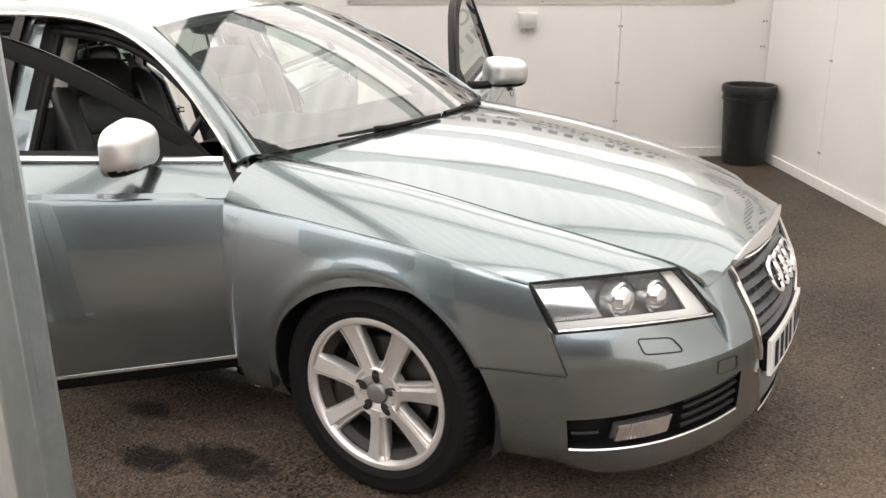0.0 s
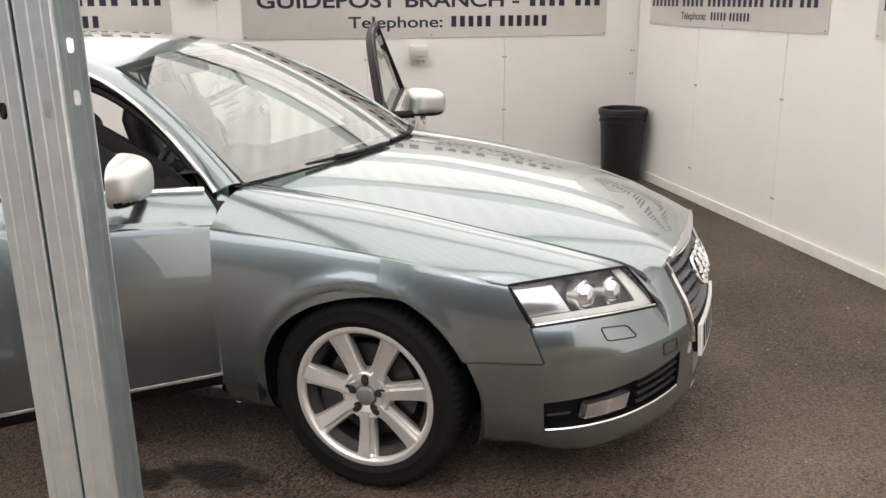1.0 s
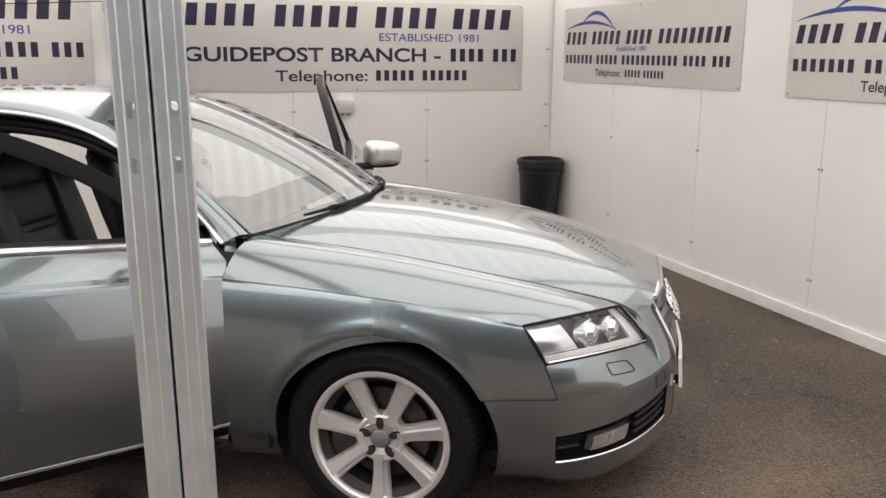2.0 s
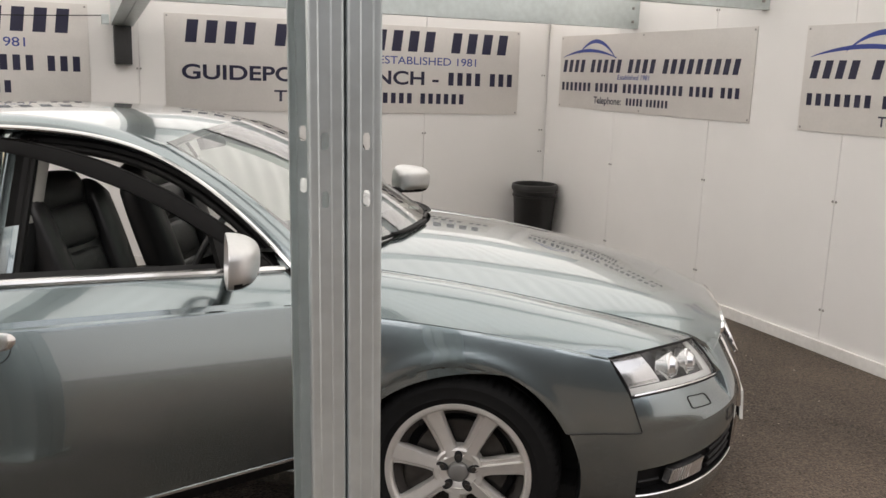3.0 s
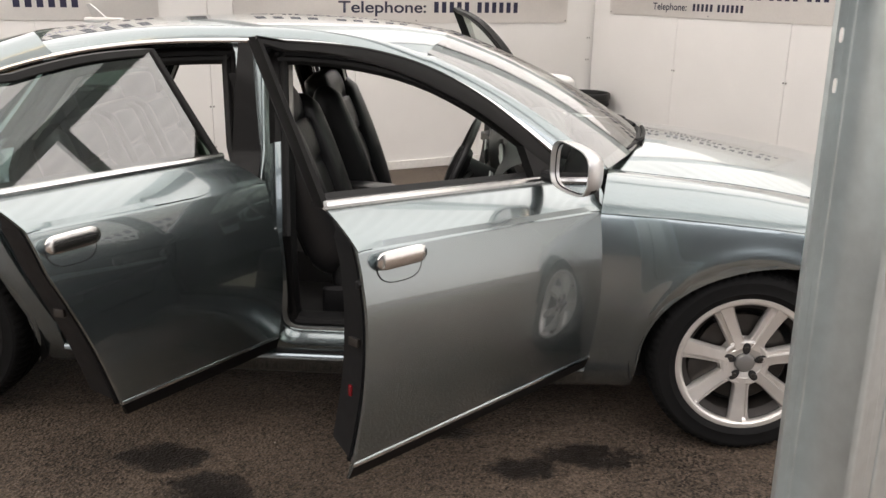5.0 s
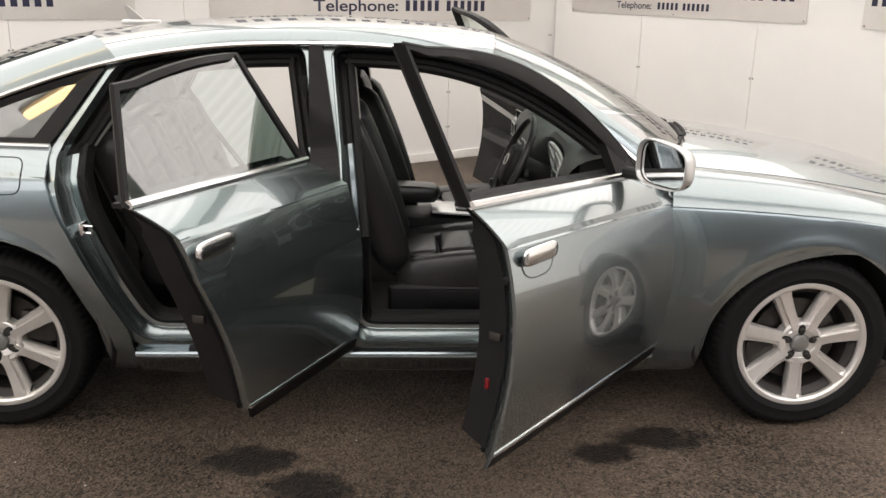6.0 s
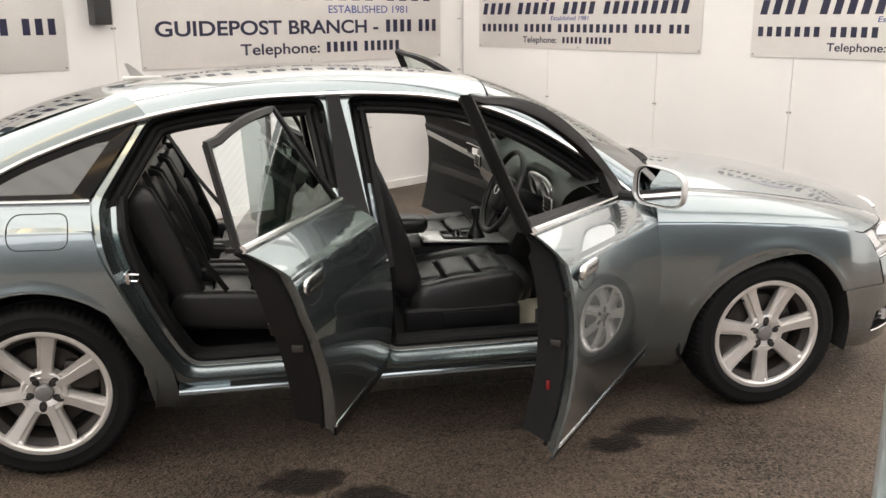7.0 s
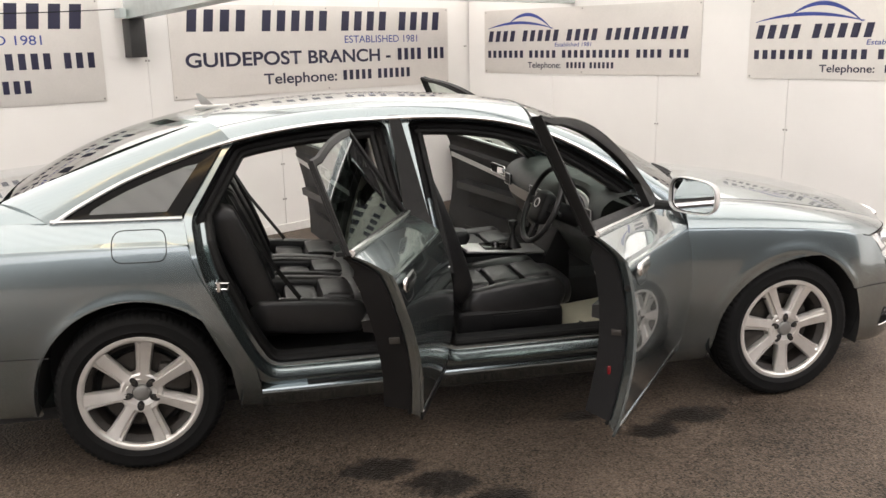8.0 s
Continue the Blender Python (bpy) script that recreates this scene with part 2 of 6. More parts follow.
def empty(name, label, category, group="", kind="", m=None):
    ob = new(name)
    ob.empty_display_size = 0.1
    if m is not None:
        ob.matrix_world = m
    return tagged(ob, label, category, group, kind)


def grid(bm, fn, us, vs, skip=None, flip=False, close=False, mat=0):
    """A sheet of quads: fn(u, v) gives a point. skip(u, v) at a quad's middle leaves it out."""
    nodes = [[bm.verts.new(fn(u, v)) for v in vs] for u in us]
    n = len(us) if close else len(us) - 1
    for i in range(n):
        k = (i + 1) % len(us)
        for j in range(len(vs) - 1):
            if skip and skip((us[i] + us[k]) / 2, (vs[j] + vs[j + 1]) / 2):
                continue
            q = [nodes[i][j], nodes[k][j], nodes[k][j + 1], nodes[i][j + 1]]
            try:
                bm.faces.new(q[::-1] if flip else q).material_index = mat
            except ValueError:
                pass
    return nodes


def steps(a, b, n):
    return [a + (b - a) * i / n for i in range(n + 1)]


def slab(bm, outer, inner, us, vs, flip=False):
    """A closed slab between two sheets."""
    a = grid(bm, outer, us, vs, flip=flip)
    b = grid(bm, inner, us, vs, flip=not flip)
    nu, nv = len(us), len(vs)
    loop = [(i, 0) for i in range(nu)] + [(nu - 1, j) for j in range(1, nv)] + [(i, nv - 1) for i in range(nu - 2, -1, -1)] + [(0, j) for j in range(nv - 2, 0, -1)]
    for (i, j), (k, m) in zip(loop, loop[1:] + loop[:1]):
        q = [a[i][j], b[i][j], b[k][m], a[k][m]]
        try:
            bm.faces.new(q[::-1] if flip else q)
        except ValueError:
            pass


def tube(bm, path, radius, n=8, close=False, flat=1.0):
    """A round (or flattened) rod along a path."""
    pts = [Vector(p) for p in path]
    rings = []
    for i, p in enumerate(pts):
        a = pts[i - 1] if i or close else pts[0]
        b = pts[(i + 1) % len(pts)] if i < len(pts) - 1 or close else pts[-1]
        d = (b - a).normalized()
        side = d.cross(Vector((0, 0, 1)))
        side = side.normalized() if side.length > 0.05 else Vector((0, 1, 0))
        up = side.cross(d).normalized()
        r = radius(i / max(1, len(pts) - 1)) if callable(radius) else radius
        rings.append([bm.verts.new(p + side * math.cos(2 * math.pi * k / n) * r * flat + up * math.sin(2 * math.pi * k / n) * r) for k in range(n)])
    m = len(rings)
    for i in range(m if close else m - 1):
        for k in range(n):
            bm.faces.new((rings[i][k], rings[i][(k + 1) % n], rings[(i + 1) % m][(k + 1) % n], rings[(i + 1) % m][k]))
    if not close:
        bm.faces.new(rings[0][::-1])
        bm.faces.new(rings[-1])


def bar(bm, path, w, h, close=False, across=(0, 1, 0)):
    """A flat rectangular strip along a path: w along 'across', h square to it."""
    pts = [Vector(p) for p in path]
    ax = Vector(across).normalized()
    rings = []
    for i, p in enumerate(pts):
        a = pts[i - 1] if i or close else pts[0]
        b = pts[(i + 1) % len(pts)] if i < len(pts) - 1 or close else pts[-1]
        d = (b - a).normalized()
        up = d.cross(ax).normalized()
        rings.append([bm.verts.new(p + ax * w * x / 2 + up * h * y / 2) for x, y in ((-1, -1), (1, -1), (1, 1), (-1, 1))])
    m = len(rings)
    for i in range(m if close else m - 1):
        for k in range(4):
            bm.faces.new((rings[i][k], rings[i][(k + 1) % 4], rings[(i + 1) % m][(k + 1) % 4], rings[(i + 1) % m][k]))
    if not close:
        bm.faces.new(rings[0][::-1])
        bm.faces.new(rings[-1])


def box(bm, size, at=(0, 0, 0), bevel=0.0, m=None, seg=2):
    """A box of that size about 'at', with rounded edges."""
    r = bmesh.ops.create_cube(bm, size=1.0, matrix=Matrix.Translation(at) @ (m or Matrix()) @ Matrix.Diagonal((*size, 1)))
    if bevel:
        es = list({e for v in r["verts"] for e in v.link_edges})
        bmesh.ops.bevel(bm, geom=es, offset=bevel, segments=seg, affect="EDGES", profile=0.6)


def prism(bm, outline, lo, hi, axis="z"):
    """A flat outline pushed from lo to hi along an axis. Outline in the other two axes' order."""
    def at(p, w):
        return {"z": (p[0], p[1], w), "y": (p[0], w, p[1]), "x": (w, p[0], p[1])}[axis]
    a, b = [bm.verts.new(at(p, lo)) for p in outline], [bm.verts.new(at(p, hi)) for p in outline]
    bm.faces.new(a[::-1])
    bm.faces.new(b)
    for i in range(len(a)):
        k = (i + 1) % len(a)
        bm.faces.new((a[i], a[k], b[k], b[i]))


def lathe(bm, profile, n=48, axis="y", close=False):
    """Turns a profile of (radius, along) about an axis."""
    def at(r, w, a):
        c, s = math.cos(a) * r, math.sin(a) * r
        return {"y": (c, w, s), "z": (c, s, w), "x": (w, c, s)}[axis]
    rings = [[bm.verts.new(at(r, w, 2 * math.pi * k / n)) for r, w in profile] for k in range(n)]
    m = len(profile)
    for k in range(n):
        for j in range(m if close else m - 1):
            q = (rings[k][j], rings[k][(j + 1) % m], rings[(k + 1) % n][(j + 1) % m], rings[(k + 1) % n][j])
            try:
                bm.faces.new(q)
            except ValueError:
                pass


def fix(bm):
    bmesh.ops.remove_doubles(bm, verts=bm.verts, dist=1e-5)
    bmesh.ops.recalc_face_normals(bm, faces=bm.faces)
    return bm


def curve(points):
    """A smooth function through (t, value...) points (monotone in t)."""
    points = sorted(points)
    ts = [p[0] for p in points]
    vs = np.array([p[1:] for p in points], float)
    slope = np.zeros_like(vs)
    for i in range(len(ts)):
        a, b = max(0, i - 1), min(len(ts) - 1, i + 1)
        slope[i] = (vs[b] - vs[a]) / (ts[b] - ts[a])

    def f(t):
        t = min(max(t, ts[0]), ts[-1])
        i = max(k for k in range(len(ts) - 1) if ts[k] <= t)
        h = ts[i + 1] - ts[i]
        u = (t - ts[i]) / h
        r = (2 * u**3 - 3 * u**2 + 1) * vs[i] + (u**3 - 2 * u**2 + u) * h * slope[i] + (3 * u**2 - 2 * u**3) * vs[i + 1] + (u**3 - u**2) * h * slope[i + 1]
        return float(r[0]) if len(r) == 1 else tuple(float(k) for k in r)
    return f


# ---- the bay: white panelled walls stand 31.7 degrees to the car ----
BAY = pose(1.2260, -2.8147, 0, 0, 0, 31.74)
WALL_Y, WALL_X = 7.19, 3.0


def build_ground():
    bm = bmesh.new()
    xs = [-900, -60, -12, -6] + steps(-4, 4, 8) + [8, 20, 60, 900]
    grid(bm, lambda x, y: (x, y, 0), xs, xs)
    tagged(part("ground", bm, TARMAC, smooth=False), "dark brown-black tarmac floor with oil stains", "floor", kind="structure")


def build_walls():
    def wall(name, along, lo, hi, top, label):
        """A panelled wall: core, panels with fine joints, skirting."""
        root = empty(name, label, "wall", kind="structure", m=BAY)
        core = bmesh.new()
        if along == "x":
            box(core, (hi - lo + 0.1, 0.08, top), ((lo + hi) / 2, WALL_Y + 0.055, top / 2))
        else:
            box(core, (0.08, hi - lo, top), (WALL_X + 0.055, (lo + hi) / 2, top / 2))
        part("wall_core", core, SHADOWGAP, root, smooth=False)
        width, start = {"x": (1.19, 1.785), "y": (1.172, 6.056)}[along]
        edges = [start + width * k for k in range(-9, 6)]
        edges = [lo] + [e for e in edges if lo + 0.05 < e < hi - 0.05] + [hi]
        for a, b in zip(edges, edges[1:]):
            bm = bmesh.new()
            size = (b - a - 0.003, 0.015, top) if along == "x" else (0.015, b - a - 0.003, top)
            at = ((a + b) / 2, WALL_Y + 0.0075, top / 2) if along == "x" else (WALL_X + 0.0075, (a + b) / 2, top / 2)
            box(bm, size, at, 0.0012, seg=1)
            part("panel", bm, WHITE, root, smooth=False)
        bm = bmesh.new()
        if along == "x":
            box(bm, (hi - lo - 0.02, 0.018, 0.075), ((lo + hi) / 2, WALL_Y - 0.011, 0.0375), 0.004)
        else:
            box(bm, (0.018, hi - lo, 0.075), (WALL_X - 0.011, (lo + hi) / 2, 0.0375), 0.004)
        part("baseboard", bm, SKIRT, root, smooth=False)
        return root

    wall("wall_back", "x", -9.0, 3.0, 2.36, "white plastic-faced panel wall with screwed joints")
    wall("wall_side", "y", -3.0, 7.17, 2.75, "white plastic-faced panel wall with screwed joints")


def build_screws():
    """Twin screw heads on the panel joints."""
    spots = []
    for x in (-2.975, -1.785, -0.595, 0.595, 1.785):
        spots += [(x, WALL_Y, z, "x") for z in (0.30, 0.615, 1.065, 1.55)]
    spots += [(2.96, WALL_Y, z, "x") for z in (0.9, 1.1, 1.6)]
    for i, y in enumerate((6.056, 4.884, 3.712, 2.54)):
        spots += [(WALL_X, y, z, "y") for z in (0.25 + 0.005 * i, 0.895 + 0.011 * i, 2.05 + 0.02 * i)]
    first = None
    for x, y, z, along in spots:
        m = BAY @ pose(x, y, z, 0, 0, 0 if along == "x" else -90)
        if first is None:
            first = empty("wall_screws", "pair of small steel screw heads on the panel joint", "screw", "screws on the wall panels")
            for dx in (-0.012, 0.012):
                bm = bmesh.new()
                lathe(bm, [(0.0, -0.007), (0.004, -0.0065), (0.0075, -0.003), (0.008, 0.0)], 10)
                bmesh.ops.translate(bm, verts=bm.verts, vec=(dx, 0, 0))
                part("screw_head", fix(bm), STEEL, first)
            first.matrix_world = m
        else:
            copy_thing(first, m)


def text_mesh(words, x0, x1, z, cap, offset=0.0, shear=0.0):
    """Lettering as a mesh in the xz plane, stretched between x0 and x1, cap height given."""
    cu = bpy.data.curves.new("lettering", "FONT")
    cu.body, cu.size, cu.offset, cu.shear, cu.extrude = words, 1.0, offset, shear, 0.0
    ob = bpy.data.objects.new("lettering", cu)
    scene.collection.objects.link(ob)
    bpy.context.view_layer.update()
    me = bpy.data.meshes.new_from_object(ob.evaluated_get(bpy.context.evaluated_depsgraph_get()))
    bpy.data.objects.remove(ob)
    bpy.data.curves.remove(cu)
    lo, hi = min(v.co.x for v in me.vertices), max(v.co.x for v in me.vertices)
    for v in me.vertices:
        v.co = Vector((x0 + (v.co.x - lo) / (hi - lo) * (x1 - x0), 0, z + v.co.y / 0.7 * cap))
    return me


def lettering(words, x0, x1, z, cap, mat, parent, offset=0.0, shear=0.0):
    """A line of lettering, one part a word."""
    me = text_mesh(words, x0, x1, z, cap, offset, shear)
    edges = sorted((min(me.vertices[k].co.x for k in p.vertices), max(me.vertices[k].co.x for k in p.vertices)) for p in me.polygons)
    cuts, reach = [], edges[0][1]
    for lo, hi in edges:
        if lo > reach + 0.33 * cap:
            cuts.append((lo + reach) / 2)
        reach = max(reach, hi)
    spans = list(zip([-1e9] + cuts, cuts + [1e9]))
    for lo, hi in spans:
        bm = bmesh.new()
        bm.from_mesh(me)
        bmesh.ops.delete(bm, geom=[f for f in bm.faces if not lo <= f.calc_center_median().x < hi], context="FACES")
        word = part("lettering", bm, mat, parent, smooth=False)
        word.location = (0, -0.0072, 0)
    bpy.data.meshes.remove(me)


def bars(lengths, x0, x1, z, cap, mat, parent, slant=0.0):
    """Plain bars in place of words: one for each letter; lengths are letters per word."""
    total = sum(lengths) + 0.7 * (len(lengths) - 1)
    step = (x1 - x0) / total
    bm = bmesh.new()
    c = cap * slant
    bm.faces.new([bm.verts.new(p) for p in ((0, 0, 0), (step * 0.58, 0, 0), (step * 0.58 + c, 0, cap), (c, 0, cap))])
    me = bpy.data.meshes.new("word_bar")
    bm.to_mesh(me)
    bm.free()
    me.materials.append(mat)
    x = x0
    for n in lengths:
        for i in range(n):
            ob = new("word_bar", me)
            ob.parent = parent
            ob.location = (x + step * 0.18, -0.0072, z)
            x += step
        x += step * 0.7


def build_signs():
    def board(w, h, m, label):
        root = empty("wall_sign", label, "sign", "signs on the walls", m=BAY @ m)
        bm = bmesh.new()
        box(bm, (w, 0.006, h), (w / 2, -0.003, h / 2), 0.001, seg=1)
        part("board", bm, ALU, root, smooth=False)
        for x in (0.02, w / 2, w - 0.02):
            for z in (0.02, h - 0.02):
                bm = bmesh.new()
                lathe(bm, [(0.0, -0.009), (0.006, -0.0085), (0.008, -0.006)], 8)
                bmesh.ops.translate(bm, verts=bm.verts, vec=(x, 0, z))
                part("screw_head", fix(bm), STEEL, root)
        return root

    for x, z in ((-0.401, 1.236), (-4.047, 1.262)):
        w, h = 3.10, 0.745
        s = board(w, h, pose(x, WALL_Y - 0.001, z), "brushed silver sign board with navy and blue lettering")
        bars((4, 5, 4, 4), 0.04 * w, 0.965 * w, 0.71 * h, 0.235 * h, NAVY, s, 0.12)
        lettering("ESTABLISHED 1981", 0.565 * w, 0.86 * w, 0.565 * h, 0.088 * h, BLUE, s, 0.004)
        lettering("GUIDEPOST BRANCH -", 0.04 * w, 0.745 * w, 0.335 * h, 0.15 * h, NAVY, s, 0.022)
        bars((4, 3), 0.77 * w, 0.985 * w, 0.335 * h, 0.15 * h, NAVY, s)
        lettering("Telephone:", 0.275 * w, 0.53 * w, 0.115 * h, 0.12 * h, NAVY, s, 0.015)
        bars((5, 6), 0.55 * w, 0.83 * w, 0.115 * h, 0.12 * h, NAVY, s)
    for y, z in ((6.94, 1.327), (4.055, 1.315)):
        w, h = 2.463, 0.62
        s = board(w, h, pose(WALL_X - 0.001, y, z, 0, 0, -90), "brushed silver sign board with navy lettering and a blue swoosh")
        bars((4, 5, 4, 9), 0.015 * w, 0.95 * w, 0.50 * h, 0.17 * h, NAVY, s, 0.2)
        lettering("Established 1981", 0.37 * w, 0.545 * w, 0.415 * h, 0.06 * h, BLUE, s, 0.01, 0.15)
        bars((7, 5, 11, 4, 3), 0.015 * w, 0.96 * w, 0.245 * h, 0.115 * h, NAVY, s)
        lettering("Telephone:", 0.235 * w, 0.40 * w, 0.09 * h, 0.09 * h, NAVY, s, 0.015)
        bars((5, 6), 0.425 * w, 0.65 * w, 0.09 * h, 0.09 * h, NAVY, s)
        # swoosh: a long thin arc and a higher dome
        bm = bmesh.new()
        for x0, x1, z0, rise, thick in ((0.02, 0.36, 0.70, 0.07, 0.022), (0.125, 0.36, 0.745, 0.17, 0.026)):
            def arc(u, v, x0=x0, x1=x1, z0=z0, rise=rise, thick=thick):
                z = z0 + rise * math.sin(math.pi * min(1, u * 1.05)) ** 0.8 - 0.06 * u * (z0 > 0.72)
                return (w * (x0 + (x1 - x0) * u), -0.0072, h * (z + v * thick * 2 * math.sin(math.pi * (0.04 + 0.92 * u))))
            grid(bm, arc, steps(0, 1, 24), [0, 1])
        part("swoosh", bm, BLUE, s, smooth=False)


def c_channel(bm, w, d, length, t=0.003, lip=0.015):
    """A lipped C section pushed along z; web on -x side, open to +x."""
    pts = [(w, lip), (w, 0), (0, 0), (0, d), (w, d), (w, d - lip)]
    inn = [(w - t, lip), (w - t, t), (t, t), (t, d - t), (w - t, d - t), (w - t, d - lip)]
    prism(bm, pts + inn[::-1], 0, length)


def build_frame():
    """Galvanised post of two channels back to back, rafter and purlins that carry the roof."""
    post = empty("steel_post", "galvanised steel post of two back-to-back channels with slotted holes", "post", m=BAY @ pose(-0.688, 1.358, 0, 0, 0, -3.33) @ pose(-0.0634, 0, 1.5, 0, -0.8, 0) @ pose(0, 0, -1.5))
    W, D, H = 0.0634, 0.2055, 2.42
    # each channel is one folded profile: lip, flange, web, flange, lip
    zs = [1.358, 1.457, 2.2]
    flat, deep, r = W - 0.001, D, 0.007
    def fold(k):
        """Points along the folded sheet, by length."""
        pts = [(flat, 0.016), (flat, r)]
        def corner(cx, cy, a0, a1):
            return [(cx + r * math.cos(radians(a)), cy + r * math.sin(radians(a))) for a in steps(a0, a1, 4)]
        pts += [(flat - r * (1 - math.cos(radians(a))), r - r * math.sin(radians(a))) for a in (30, 60, 90)]
        pts += [(0.047, 0.0), (0.044, 0.0018), (0.025, 0.0018), (0.022, 0.0)]
        pts += corner(r, r, 270, 180)
        pts += corner(r, deep - r, 180, 90)
        pts += [(0.022, deep), (0.025, deep - 0.0018), (0.044, deep - 0.0018), (0.047, deep)]
        pts += [(flat - r * (1 - math.cos(radians(a))), deep - r + r * math.sin(radians(a))) for a in (90, 60, 30, 0)]
        pts += [(flat, deep - 0.016)]
        return pts
    prof = fold(0)
    acc = [0.0]
    for p, q in zip(prof, prof[1:]):
        acc.append(acc[-1] + math.hypot(q[0] - p[0], q[1] - p[1]))
    def at(u):
        for i in range(len(prof) - 1):
            if u <= acc[i + 1] + 1e-9:
                k = (u - acc[i]) / (acc[i + 1] - acc[i])
                return (prof[i][0] + (prof[i + 1][0] - prof[i][0]) * k, prof[i][1] + (prof[i + 1][1] - prof[i][1]) * k)
        return prof[-1]
    def length_at(x, y):
        return min(steps(0, acc[-1], 900), key=lambda u: math.hypot(at(u)[0] - x, at(u)[1] - y))
    slots = [length_at(0.0345, 0.0), length_at(0.0345, deep)]
    for flip in (False, True):
        bm = bmesh.new()
        us = sorted(set(acc) | {s + d for s in slots for d in (-0.0065, -0.0046, 0.0046, 0.0065)})
        vs = sorted({0.0, H} | {z + d for z in zs for d in (-0.0145, -0.011, 0.011, 0.0145)})
        def hole(u, v):
            return any((abs(u - s) < 0.0046 and abs(v - z) < 0.0145) or (abs(u - s) < 0.0065 and abs(v - z) < 0.011) for s in slots for z in zs)
        grid(bm, lambda u, v: (*at(u), v), us, vs, hole)
        for v in bm.verts:
            v.co.x = W + 0.002 + v.co.x if flip else W - 0.002 - v.co.x
        if not flip:
            bmesh.ops.reverse_faces(bm, faces=bm.faces)
        fix(bm)
        bmesh.ops.solidify(bm, geom=list(bm.faces), thickness=0.0025)
        part("channel", bm, ZINC, post, angle=28)
    bm = bmesh.new()
    box(bm, (0.2, 0.2, 0.01), (W, D / 2, 0.005), 0.002)
    part("base_plate", bm, ZINC, post, smooth=False)

    def beam(name, length, m, label, d=0.21, w=0.07):
        root = empty(name, label, "beam", m=BAY @ m)
        bm = bmesh.new()
        c_channel(bm, w, d, length)
        part("channel", bm, ZINC, root, smooth=False)
        return root

    # purlins lie along the back wall; the roof climbs away from it
    for y, z in ((5.80, 1.975), (4.40, 2.045), (3.0, 2.115), (1.60, 2.185)):
        b = beam("purlin", 3.68, pose(-0.68, y + 0.035, z, 0, 90, 0) @ pose(-0.21, 0, 0) @ pose(0, 0, 0, 0, 0, 90) @ pose(-0.035, -0.21, 0), "galvanised steel roof purlin with bolted end")
        for k in (0.05, 0.15):
            bm = bmesh.new()
            box(bm, (0.02, 0.02, 0.014), (-0.006, k, 3.62), 0.003)
            part("bolt", bm, STEEL, b)
    rafter = empty("rafter", "galvanised steel rafter sloping up from the wall", "beam")
    bm = bmesh.new()
    for x in (-0.79, -0.71):
        s = []
        for y, z in ((7.10, 1.86), (1.30, 2.21)):
            s.append([bm.verts.new(BAY @ Vector((x + dx, y, z + dz))) for dx, dz in ((0, 0), (0.076, 0), (0.076, 0.2), (0, 0.2))])
        for k in range(4):
            bm.faces.new((s[0][k], s[0][(k + 1) % 4], s[1][(k + 1) % 4], s[1][k]))
        bm.faces.new(s[0][::-1])
        bm.faces.new(s[1])
    part("channel", fix(bm), ZINC, rafter, smooth=False)
    bm = bmesh.new()
    box(bm, (0.05, 0.09, 0.07), BAY @ Vector((-0.83, 7.08, 1.9)), 0.004, m=pose(0, 0, 0, 0, 0, 31.74))
    part("bracket", bm, ZINC, rafter, smooth=False)
    boxy = empty("wall_stub", "dark grey steel stub under the rafter, fixed to the wall", "bracket", m=BAY @ pose(-0.71, WALL_Y - 0.06, 1.72))
    bm = bmesh.new()
    box(bm, (0.125, 0.115, 0.285), (0, 0, 0), 0.006)
    part("stub", bm, DARKBOX, boxy)
    wire = empty("cable", "thin black cable slung along the wall", "cable")
    bm = bmesh.new()
    tube(bm, [BAY @ Vector((-0.84 - 3.2 * u, 7.1, 1.93 + 0.19 * u - 0.12 * math.sin(math.pi * u))) for u in steps(0, 1, 20)], 0.004, 6)
    part("cord", bm, RUBBER, wire)


